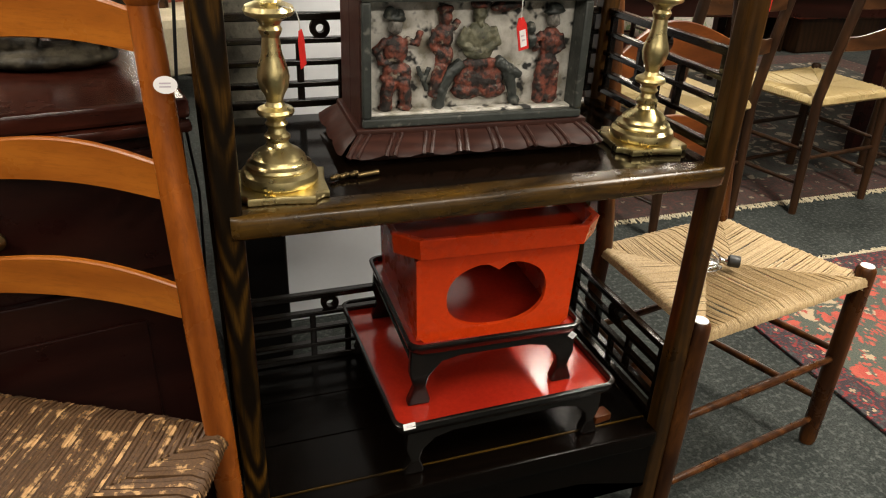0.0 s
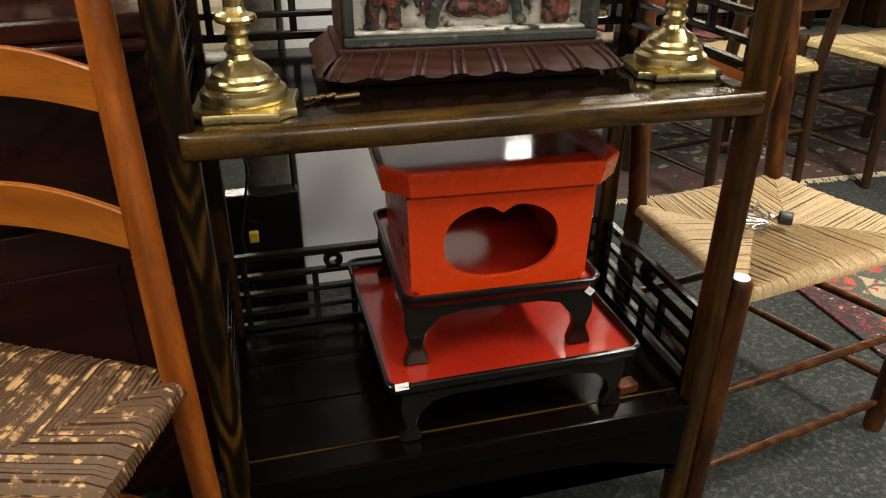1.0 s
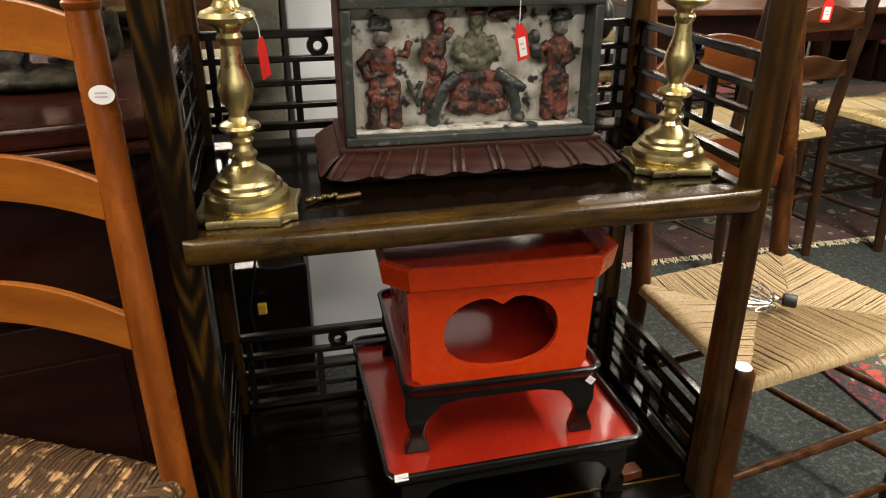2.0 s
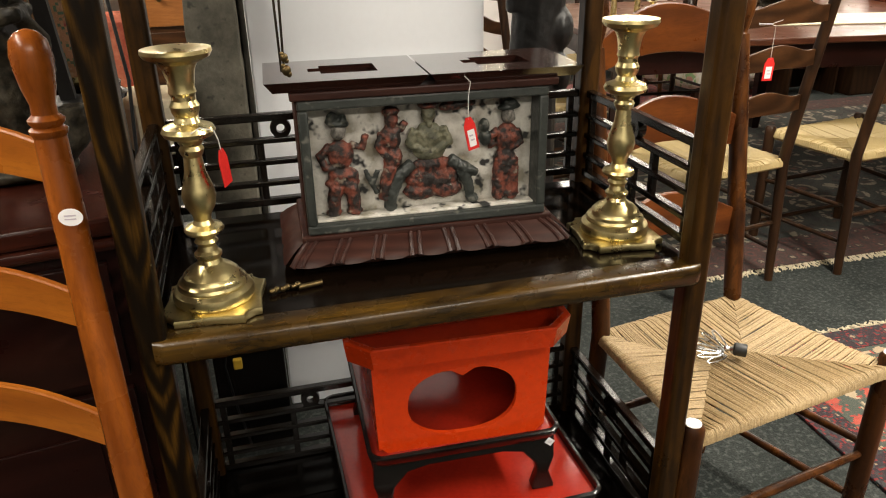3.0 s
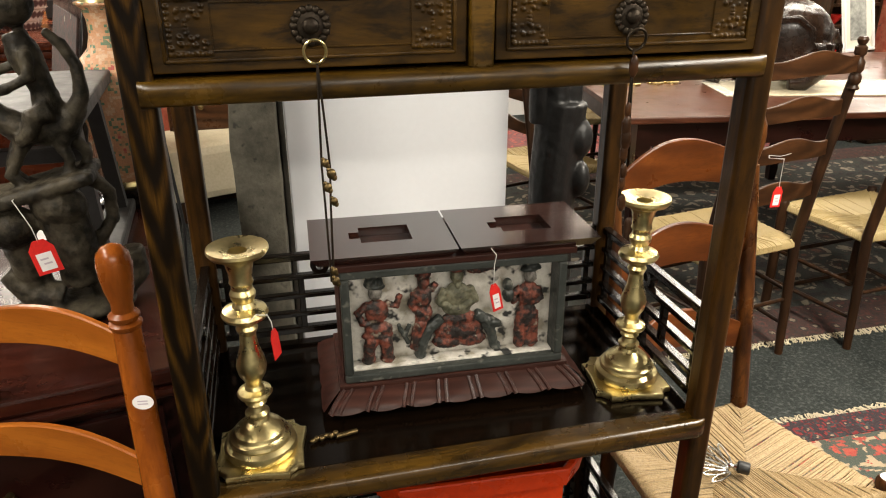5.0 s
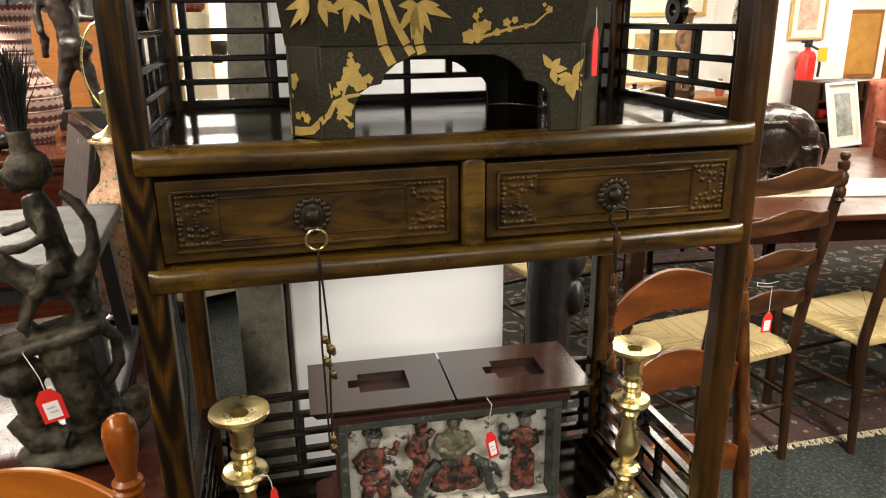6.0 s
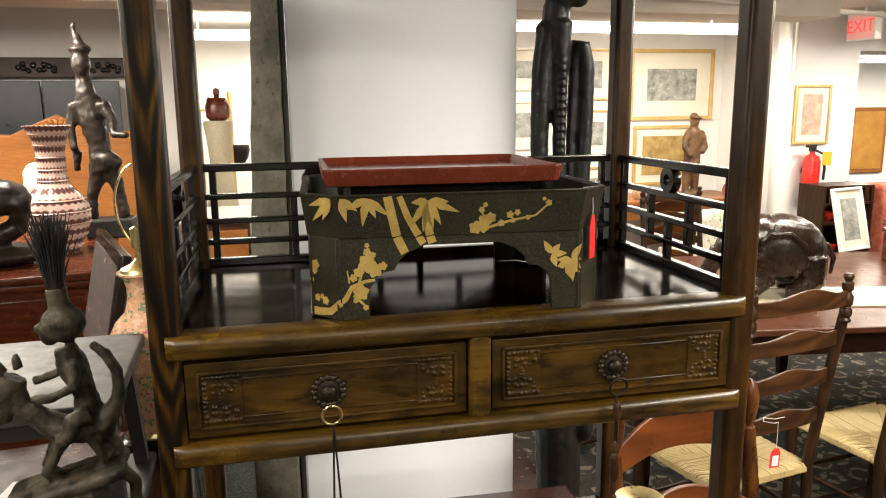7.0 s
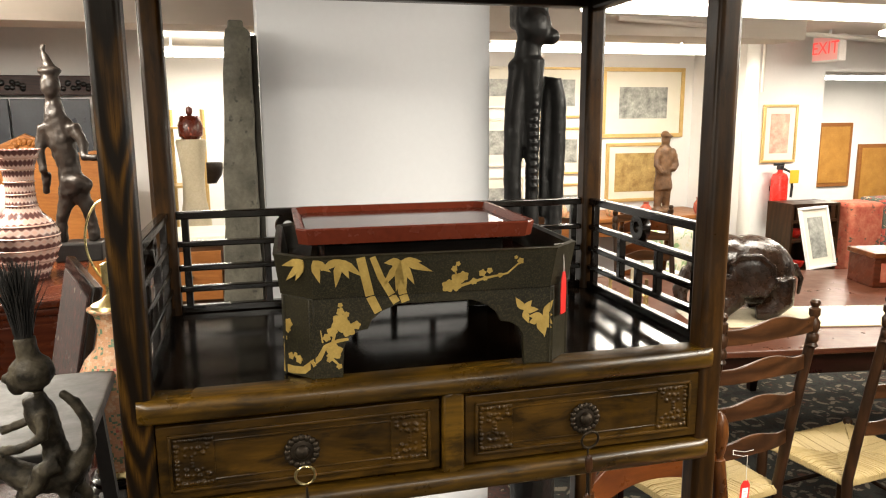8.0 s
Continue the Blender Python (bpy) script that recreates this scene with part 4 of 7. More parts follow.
def price_tag(label, at, rz, hang, size=(0.017, 0.030), bars=True, tilt=8.0):
    """A card tag with a clipped top on a loop of string."""
    t = thing("price_tag", label, "price tag", at, rz, "red price tags")
    w, h = size[0] / 2, size[1]
    bm = slabshape([(-w, -h), (w, -h), (w, -h * 0.25), (w * 0.45, 0), (-w * 0.45, 0), (-w, -h * 0.25)], -0.0006, 0.0006)
    flat(bm, pose(0, 0, 0, 0, tilt, 0))
    card = part("card", bm, m_tag, t, "red card")
    if bars:
        bm = flat(box(-w * 0.62, -0.0011, -h * 0.9, w * 0.62, -0.0007, -h * 0.38), pose(0, 0, 0, 0, tilt, 0))
        part("paper", bm, m_paper, card, "white paper patch")
        bm = bmesh.new()
        for k, (a, b) in enumerate(((-0.4, 0.25), (-0.25, 0.4))):
            box(a * w, -0.0015, -h * (0.58 + 0.14 * k), b * w, -0.0012, -h * (0.53 + 0.14 * k), 0, bm)
        part("print", flat(bm, pose(0, 0, 0, 0, tilt, 0)), m_print, card)
    part("string", tube([(0.0005, 0, -0.003), *hang], 0.0007, 5), m_string, t)
    return t


price_tag("red card price tag on white string round the candlestick", (0.103, 0.062, 0.955), 60, [(-0.002, 0, 0.012), (-0.006, 0.002, 0.024), (-0.018, 0.012, 0.029), (-0.038, 0.01, 0.028)], (0.018, 0.045), False, -8)
price_tag("red and white price tag hanging over the carved box", (0.422, 0.128, 0.951), 10, [(0.001, 0, 0.03), (0.002, -0.004, 0.048), (0.0, 0.01, 0.0535), (-0.012, 0.03, 0.052), (-0.03, 0.036, 0.0525), (-0.018, 0.046, 0.054), (0.004, 0.034, 0.053), (0.02, 0.03, 0.0525)], (0.017, 0.046), True, -12)

# carved box with figures behind a deep frame
chest = thing("carved_box", "rosewood box with a framed panel of worn carved figures", "box", (0.374, 0.224, 0.7500), -2.2)
hw, dp = 0.174, 0.075
fl = bmesh.new()
n = 16
for side in range(4):
    lng = (hw * 2) if side % 2 == 0 else dp * 2
    cnt = 34 if side % 2 == 0 else 14
    a = math.pi / 2 * side
    off = dp if side % 2 == 0 else hw
    cols = []
    for k in range(cnt + 1):
        u = k / cnt
        lobe = abs(math.sin(math.pi * u * (7 if side % 2 == 0 else 3)))
        col = []
        for j in range(7):
            q = j / 6
            grow = 0.006 + 0.028 * q ** 1.6 + 0.007 * math.sin(math.pi * q)
            z = 0.040 - 0.024 * q - (0.006 * lobe * (q > 0.9)) + 0.002 * (q > 0.9)
            bulge = 0.0022 * (1 if (u * (7 if side % 2 == 0 else 3)) % 1 > 0.12 and (u * (7 if side % 2 == 0 else 3)) % 1 < 0.88 else 0)
            gx, gy = (grow * 0.85, grow) if side % 2 == 0 else (grow * 0.85, grow)
            x = (u - 0.5) * (lng + 2 * gx)
            y = -(off + gy + bulge * (j > 0))
            col.append(fl.verts.new((x * math.cos(a) - y * math.sin(a), x * math.sin(a) + y * math.cos(a), z)))
        cols.append(col)
    for c, e in zip(cols, cols[1:]):
        for j in range(6):
            fl.faces.new((c[j], c[j + 1], e[j + 1], e[j]))
bmesh.ops.remove_doubles(fl, verts=fl.verts, dist=0.0004)
part("flared_base", fl, m_rosewood, chest, "flared and scalloped rosewood base with ribs", 30)
for k in range(8):
    for e in (-0.006, 0.006):
        u = -1 + 2 * (k + 0.02 * (k == 0) - 0.02 * (k == 7)) / 7
        pts = []
        for j in range(7):
            q = j / 6
            grow = 0.006 + 0.028 * q ** 1.6 + 0.007 * math.sin(math.pi * q)
            pts.append((u * (hw + grow * 0.85 - 0.010) + e, -(dp + grow + 0.002), 0.039 - 0.024 * q))
        part("rib", tube(pts, 0.0032, 8), m_rosewood, chest)
part("foot_block", box(-hw - 0.004, -dp - 0.012, 0.0, hw + 0.004, dp + 0.006, 0.034, 0.002), m_rosewood, chest)
part("plinth", box(-hw - 0.008, -dp - 0.008, 0.034, hw + 0.008, dp + 0.008, 0.0465, 0.003), m_rosewood, chest)
part("back_board", box(-hw, 0.0, 0.046, hw, dp, 0.234, 0.002), m_rosewood, chest)
for x0, x1 in ((-hw, -hw + 0.012), (hw - 0.012, hw)):
    part("side_board", box(x0, -dp, 0.046, x1, 0.0, 0.234, 0.002), m_rosewood, chest, "side painted with worn red and green")
ft = 0.0135
for a in ((-hw + 0.002, 0.047, hw - 0.002, 0.047 + ft), (-hw + 0.002, 0.234 - ft, hw - 0.002, 0.234), (-hw + 0.002, 0.047 + ft, -hw + 0.002 + ft, 0.234 - ft), (hw - 0.002 - ft, 0.047 + ft, hw - 0.002, 0.234 - ft)):
    part("frame_bar", box(a[0], -dp - 0.006, a[1], a[2], -dp + 0.032, a[3], 0.003), m_greyframe, chest, "scuffed black-green frame")
part("ground_panel", box(-hw + 0.012, -0.042, 0.05, hw - 0.012, -0.0005, 0.230), m_gesso, chest, "dirty white panel ground")
part("floor_ledge", box(-hw + 0.0165, -dp + 0.006, 0.0605, hw - 0.0165, -0.0425, 0.064, 0.001), m_gesso, chest)


def carving(blobs, bars, material, name="carved_figure"):
    """A small figure in half relief, worked from lumps and limbs, then melted together."""
    bm = bmesh.new()
    for x, z, sx, sz, turn in blobs:
        blob(bm, (x, FIG_Y, z), (sx, 0.011, sz), (0, turn, 0), 12)
    for pts, r in bars:
        tube([(x, FIG_Y - 0.002, z) for x, z in pts], r, 10, bm)
    return fused(part(name, bm, material, chest, "plain worn carved figure", 80), 0.0016, 0.0035, 0.007)


FIG_Y = -0.053
# standing figure with one raised arm and a flared skirt
carving([(-0.118, 0.152, 0.019, 0.021, 0), (-0.116, 0.122, 0.023, 0.012, 0), (-0.118, 0.112, 0.026, 0.008, 0), (-0.133, 0.0685, 0.012, 0.005, 0), (-0.104, 0.0685, 0.012, 0.005, 0)],
        [([(-0.131, 0.166), (-0.147, 0.152), (-0.140, 0.135), (-0.126, 0.132)], 0.0062), ([(-0.104, 0.166), (-0.088, 0.160), (-0.083, 0.178)], 0.0058), ([(-0.126, 0.108), (-0.132, 0.088), (-0.132, 0.068)], [0.011, 0.010, 0.008]), ([(-0.108, 0.108), (-0.104, 0.088), (-0.103, 0.068)], [0.011, 0.010, 0.008])], m_polychrome)
carving([(-0.119, 0.184, 0.0105, 0.0125, 0)], [], m_greyface, "carved_head")
carving([(-0.120, 0.196, 0.017, 0.006, 8), (-0.126, 0.203, 0.008, 0.008, 0), (-0.112, 0.201, 0.006, 0.007, 0)], [], m_greyframe, "carved_cap")
# attendant behind the mount
carving([(-0.046, 0.196, 0.010, 0.012, 0), (-0.046, 0.207, 0.013, 0.006, 0), (-0.048, 0.170, 0.015, 0.020, -6), (-0.046, 0.142, 0.014, 0.018, 4)], [([(-0.060, 0.178), (-0.066, 0.160), (-0.056, 0.146)], 0.006), ([(-0.036, 0.180), (-0.026, 0.192)], 0.0055), ([(-0.050, 0.130), (-0.058, 0.105), (-0.062, 0.082)], [0.010, 0.009, 0.008])], m_polychrome)
# seated figure in a pale green coat
carving([(0.006, 0.168, 0.021, 0.022, 0), (0.006, 0.146, 0.024, 0.013, 0)], [([(-0.012, 0.180), (-0.022, 0.160), (-0.006, 0.150)], 0.008), ([(0.024, 0.180), (0.034, 0.160), (0.018, 0.150)], 0.008)], m_greenfig)
carving([(0.006, 0.200, 0.0105, 0.0125, 0), (0.006, 0.186, 0.006, 0.008, 0)], [], m_greenfig, "carved_head")
carving([(0.006, 0.212, 0.014, 0.006, 0), (-0.004, 0.216, 0.005, 0.007, 0), (0.016, 0.216, 0.005, 0.007, 0)], [], m_polychrome, "carved_cap")
# the draped mount with splayed dark legs
carving([(0.010, 0.106, 0.040, 0.026, 0), (0.010, 0.128, 0.030, 0.012, 0), (-0.008, 0.090, 0.026, 0.014, 0), (0.028, 0.090, 0.026, 0.014, 0)], [], m_polychrome, "carved_mount")
carving([(-0.052, 0.070, 0.010, 0.007, 0)], [([(-0.018, 0.132), (-0.038, 0.116), (-0.050, 0.092), (-0.054, 0.070)], [0.009, 0.010, 0.010, 0.008])], m_greyframe, "carved_leg")
carving([(0.068, 0.072, 0.010, 0.007, 0)], [([(0.034, 0.134), (0.056, 0.118), (0.076, 0.110)], [0.009, 0.010, 0.006]), ([(0.052, 0.116), (0.062, 0.094), (0.066, 0.070)], [0.009, 0.008, 0.007])], m_greyframe, "carved_leg")
# robed figure with long pleats
carving([(0.120, 0.158, 0.018, 0.022, 0), (0.118, 0.120, 0.017, 0.030, 0), (0.108, 0.070, 0.009, 0.005, 0), (0.128, 0.070, 0.009, 0.005, 0)],
        [([(0.106, 0.170), (0.092, 0.160), (0.098, 0.146)], 0.006), ([(0.134, 0.170), (0.140, 0.150), (0.126, 0.142)], 0.006), ([(0.108, 0.128), (0.107, 0.100), (0.107, 0.072)], [0.008, 0.009, 0.009]), ([(0.119, 0.126), (0.118, 0.100), (0.118, 0.072)], [0.007, 0.008, 0.008]), ([(0.130, 0.128), (0.129, 0.100), (0.130, 0.072)], [0.008, 0.009, 0.009])], m_polychrome)
carving([(0.122, 0.190, 0.0105, 0.0130, 0)], [], m_greyface, "carved_head")
carving([(0.122, 0.202, 0.018, 0.005, -6), (0.124, 0.207, 0.011, 0.007, 0)], [], m_greyframe, "carved_cap")
carving([(0.046, 0.211, 0.026, 0.008, -8), (0.064, 0.214, 0.010, 0.007, 0)], [], m_polychrome, "carved_cloud")
carving([(0.088, 0.160, 0.010, 0.012, 0), (0.086, 0.178, 0.008, 0.010, 0)], [], m_greyframe, "carved_bird")
carving([], [([(-0.086, 0.128), (-0.078, 0.108), (-0.070, 0.092)], 0.004), ([(-0.068, 0.126), (-0.077, 0.106)], 0.004)], m_greyframe, "carved_branch")
part("top_rail", box(-hw - 0.006, -dp - 0.009, 0.2345, hw + 0.010, dp + 0.004, 0.245, 0.002), m_rosewood, chest)


def lid_half(x0, x1):
    """A sloping lid leaf with a stepped opening through it."""
    bm = bmesh.new()
    z0, z1, y0, y1 = 0.2455, 0.260, -dp - 0.014, dp - 0.004
    cx, cy = (x0 + x1) / 2, (y0 + y1) / 2
    xs = [x0, cx - 0.046, cx - 0.030, cx + 0.028, cx + 0.046, x1]
    ys = [y0, cy - 0.030, cy - 0.012, cy + 0.012, cy + 0.030, y1]
    hole = {(1, 2), (2, 1), (2, 2), (2, 3), (3, 2), (3, 1), (3, 3)}
    verts = {}

    def v(i, j, z):
        if (i, j, z) not in verts:
            inset = 0.0 if z == 1 else 0.010
            px = xs[i] + (inset if i == 0 else -inset if i == 5 else 0)
            pyy = ys[j] + (inset if j == 0 else -inset if j == 5 else 0)
            verts[i, j, z] = bm.verts.new((px, pyy, z1 if z else z0))
        return verts[i, j, z]
    solid = lambda i, j: 0 <= i < 5 and 0 <= j < 5 and (i, j) not in hole
    for i in range(5):
        for j in range(5):
            if not solid(i, j):
                continue
            bm.faces.new((v(i, j, 1), v(i + 1, j, 1), v(i + 1, j + 1, 1), v(i, j + 1, 1)))
            bm.faces.new((v(i, j, 0), v(i, j + 1, 0), v(i + 1, j + 1, 0), v(i + 1, j, 0)))
            for di, dj, a, b in ((0, -1, (i, j), (i + 1, j)), (1, 0, (i + 1, j), (i + 1, j + 1)), (0, 1, (i + 1, j + 1), (i, j + 1)), (-1, 0, (i, j + 1), (i, j))):
                if not solid(i + di, j + dj):
                    bm.faces.new((v(*a, 1), v(*a, 0), v(*b, 0), v(*b, 1)))
    part("lid_leaf", bm, m_lid, chest, "lid leaf with a cut-out handle slot", 30)


lid_half(-hw - 0.036, 0.001)
lid_half(0.004, hw + 0.044)

key = thing("brass_lock_key", "small old brass pin lock lying on the shelf", "lock", (0.175, 0.085, 0.7500), 12)
part("barrel", tube([(0.0, 0, 0.004), (0.032, 0.0, 0.004)], 0.0038, 10), m_oldbrass, key)
part("shackle", tube([(-0.03, 0.004, 0.003), (-0.02, 0.012, 0.003), (-0.005, 0.01, 0.003), (0.004, 0.003, 0.004)], 0.0022, 8), m_oldbrass, key)
bm = bmesh.new()
for k in range(6):
    blob(bm, (-0.034 + 0.007 * k, 0.004 + 0.003 * (k % 2), 0.005), (0.005, 0.004, 0.004), seg=8)
part("bow", bm, m_oldbrass, key)

# ---- on the lower shelf: two lacquer tray tables and a lacquer stand ----
def rounded(w, d, r, n=5):
    out = []
    for cx, cy, a0 in ((w - r, d - r, 0), (-w + r, d - r, 90), (-w + r, -d + r, 180), (w - r, -d + r, 270)):
        for k in range(n + 1):
            a = radians(a0 + 90 * k / n)
            out.append((cx + r * math.cos(a), cy + r * math.sin(a)))
    return out


def shell(loops):
    """Skins a stack of equal closed loops; the first and the last are filled."""
    bm = bmesh.new()
    rings = [[bm.verts.new(p) for p in lp] for lp in loops]
    n = len(rings[0])
    for a, b in zip(rings, rings[1:]):
        for k in range(n):
            bm.faces.new((a[k], a[(k + 1) % n], b[(k + 1) % n], b[k]))
    bm.faces.new(rings[0][::-1])
    bm.faces.new(rings[-1])
    return bm


def tray_table(label, at, rz, w, d, rim, floor_z, leg_h, inset, leg_w):
    t = thing("tray_table", label, "tray table", at, rz)
    L = lambda g, z, r: [(x, y, z) for x, y in rounded(w + g, d + g, r)]
    part("tray", shell([L(-0.006, floor_z - 0.008, 0.016), L(0, floor_z + 0.002, 0.018), L(0.002, rim - 0.002, 0.02), L(0.0, rim, 0.02), L(-0.004, rim, 0.018), L(-0.0055, rim - 0.003, 0.017), L(-0.0065, floor_z + 0.0012, 0.014), L(-0.02, floor_z + 0.001, 0.01)]), m_black, t, "black lacquer tray body")
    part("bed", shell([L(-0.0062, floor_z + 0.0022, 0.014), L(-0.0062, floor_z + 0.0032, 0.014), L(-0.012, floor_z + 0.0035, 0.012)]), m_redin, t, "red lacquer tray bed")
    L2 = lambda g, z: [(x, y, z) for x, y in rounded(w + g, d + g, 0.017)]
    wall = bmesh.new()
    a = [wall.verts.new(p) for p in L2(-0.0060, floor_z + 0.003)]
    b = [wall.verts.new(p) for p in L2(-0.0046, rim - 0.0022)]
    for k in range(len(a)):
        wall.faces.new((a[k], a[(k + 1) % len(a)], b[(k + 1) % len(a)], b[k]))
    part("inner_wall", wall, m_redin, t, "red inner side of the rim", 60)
    bz = floor_z - 0.008
    for sy in (-1, 1):
        out = []
        top = bz + 0.002
        xo, xi = w - inset, w - inset - leg_w
        half = [(xo, top), (xo + 0.002, top - leg_h * 0.45), (xo - 0.006, top - leg_h * 0.72), (xo + 0.004, 0.006), (xo + 0.004, 0.0), (xi + 0.002, 0.0), (xi + 0.0, 0.008), (xi + 0.008, leg_h * 0.35), (xi + 0.003, leg_h * 0.55), (xi - 0.018, top - 0.026), (xi - 0.05, top - 0.019)]
        out = half + [(-x, z) for x, z in reversed(half)]
        yy = sy * (d - 0.02)
        part("leg_frame", slabshape(out, yy - 0.009, yy + 0.009, 0.003), m_black, t, "black cabriole legs with arched apron")
    for sx in (-1, 1):
        part("side_apron", box(sx * (w - inset - 0.012), -d + 0.03, bz - 0.018, sx * (w - inset - 0.002), d - 0.03, bz + 0.001, 0.003), m_black, t)
    return t


tray_table("large red and black lacquer tray table on cabriole legs", (0.414, 0.213, 0.2367), 0.6, 0.200, 0.196, 0.117, 0.101, 0.089, 0.022, 0.030)
tray_table("smaller red and black lacquer tray table stacked on another", (0.405, 0.212, 0.3413), -2.0, 0.150, 0.155, 0.126, 0.113, 0.101, 0.006, 0.034)

cab = thing("lacquer_offering_stand", "vermilion lacquer offering stand with a heart-shaped opening", "offering stand", (0.404, 0.210, 0.4580), -3.0)


def heart(w, h, n=40):
    """A broad rounded opening with a small notch in its upper edge."""
    out = []
    for k in range(n):
        a = 2 * math.pi * k / n + math.pi / 2
        c, s = math.cos(a), math.sin(a)
        x = w * abs(c) ** 0.85 * (1 if c >= 0 else -1)
        z = h * abs(s) ** 0.85 * (1 if s >= 0 else -1)
        if s > 0:
            z -= 0.24 * h * math.exp(-(x / (0.16 * w)) ** 2)
        out.append((x, z))
    return out


def pierced(w0, w1, h, hole, cz, th):
    """A tapering panel with an opening through it."""
    bm = bmesh.new()
    n = len(hole)
    outer = []
    for x, z in hole:
        a = math.atan2(z / h, x / (w0 * 2))
        c, s = math.cos(a), math.sin(a)
        k = 1 / max(abs(c), abs(s))
        u, v = c * k, s * k
        zz = h / 2 + v * h / 2
        wz = w0 + (w1 - w0) * zz / h
        outer.append((u * wz, zz))
    rings = []
    for pts, yy in ((outer, 0), ([(x, cz + z) for x, z in hole], 0), ([(x, cz + z) for x, z in hole], th), (outer, th)):
        rings.append([bm.verts.new((x, yy, z)) for x, z in pts])
    for i in range(4):
        a, b = rings[i], rings[(i + 1) % 4]
        for k in range(n):
            bm.faces.new((a[k], a[(k + 1) % n], b[(k + 1) % n], b[k]))
    return bm


bw2, tw2, bh = 0.130, 0.143, 0.162
part("panel", flat(pierced(bw2, tw2 - 0.008, bh, heart(0.084, 0.058), 0.077, 0.008), pose(0, -0.135, 0, 0, 0, 0)), m_red, cab, "front panel with heart-shaped opening")
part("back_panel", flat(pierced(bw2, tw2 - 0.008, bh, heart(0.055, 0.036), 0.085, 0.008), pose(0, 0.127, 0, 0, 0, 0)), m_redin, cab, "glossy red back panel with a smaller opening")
for s in (-1, 1):
    part("side_panel", slabshape([(s * bw2, 0), (s * (bw2 - 0.008), 0), (s * (tw2 - 0.017), bh), (s * (tw2 - 0.009), bh)], -0.127, 0.127, 0.001), m_red, cab)
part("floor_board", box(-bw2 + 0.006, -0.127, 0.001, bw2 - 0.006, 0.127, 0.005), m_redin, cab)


def octagon(w, d, c):
    return [(w, -d + c), (w, d - c), (w - c, d), (-w + c, d), (-w, d - c), (-w, -d + c), (-w + c, -d), (w - c, -d)]


O = lambda g, z: [(x, y, z) for x, y in octagon(0.166 + g, 0.152 + g, 0.034)]
part("tray_top", shell([O(-0.004, 0.159), O(0.0, 0.161), O(0.004, 0.193), O(0.002, 0.195), O(-0.004, 0.195), O(-0.006, 0.193), O(-0.010, 0.169), O(-0.03, 0.168)]), m_red, cab, "deep tray with clipped corners", 25)
part("tray_bed", shell([O(-0.0105, 0.1695), O(-0.0105, 0.171), O(-0.02, 0.1712)]), m_redbed, cab, "deep red worn tray bed", 25)


def sticker(at, turn, size, label, shape="round"):
    bm = bmesh.new()
    if shape == "round":
        lathe([(size[0], 0), (size[0], 0.0006), (size[0] * 0.3, 0.0007)], 18, bm)
        bmesh.ops.transform(bm, matrix=Matrix.Diagonal((1, size[1] / size[0], 1, 1)), verts=bm.verts)
    else:
        box(-size[0], -size[1], 0, size[0], size[1], 0.0006, 0, bm)
    t = thing("price_sticker", label, "sticker", at, 0, "white price stickers")
    t.matrix_basis = pose(*at, *turn)
    p = part("paper", bm, m_paper, t)
    b2 = bmesh.new()
    for k in range(2):
        box(-size[0] * 0.5, -size[1] * (0.28 - 0.4 * k), 0.0008, size[0] * 0.45, -size[1] * (0.12 - 0.4 * k), 0.001, 0, b2)
    part("print", b2, m_print, p)


sticker((0.236, 0.0145, 0.3530), (62, 0, 3), (0.010, 0.005), "white paper price sticker on the lacquer tray corner", "square")
sticker((0.530, 0.0495, 0.4475), (90, 40, -2), (0.0065, 0.0055), "white paper price sticker on the lacquer leg", "square")
block = single("wooden_block", box(-0.018, -0.012, 0, 0.018, 0.012, 0.016, 0.002), m_cherry_x, "small red-brown wooden block under the tray leg", "block", at=(0.62, 0.06, 0.2367), rz=8)

# sticker on the chair post
sticker((-0.0535, -0.0055, 0.915), (86, 0, -8), (0.0125, 0.0095), "white oval price sticker on the chair post")

# ---- on the right chair ----
fin = thing("lamp_finial", "pierced pewter lamp finial with black socket lying on the seat", "lamp part", (0.957, 0.196, 0.442), -38)
bm = bmesh.new()
for k in range(7):
    a = radians(-60 + 20 * k)
    pts = []
    for j in range(13):
        b2 = 2 * math.pi * j / 12
        rr = 0.042 + 0.030 * math.cos(b2)
        sd = 0.0065 * math.sin(b2)
        pts.append((-(rr * math.cos(a)) + sd * math.sin(a), rr * math.sin(a) + sd * math.cos(a), 0.004 + 0.004 * math.cos(b2)))
    tube(pts, 0.0019, 6, bm)
part("leaves", bm, m_chrome, fin, "fan of pierced bright leaves")
part("neck", flat(lathe([(0.004, 0), (0.006, 0.004), (0.004, 0.010), (0.008, 0.016)], 14), pose(-0.012, 0, 0.009, 0, 90, 0)), m_chrome, fin)
part("socket", flat(lathe([(0.009, 0), (0.0125, 0.003), (0.0125, 0.022), (0.011, 0.024), (0.009, 0.024), (0.0085, 0.014)], 18), pose(0.004, 0, 0.0115, 0, 90, 0)), m_rubber, fin, "black socket cup")
price_tag("red price tag tied with white string to the chair post", (1.150, 0.455, 0.935), 5, [(0, 0, 0.02), (0.0, 0, 0.045), (-0.004, -0.004, 0.062), (-0.022, -0.012, 0.066), (-0.034, 0.006, 0.064), (-0.02, 0.022, 0.064), (-0.002, 0.008, 0.064), (0.012, -0.004, 0.072)], (0.025, 0.045), True, 3)

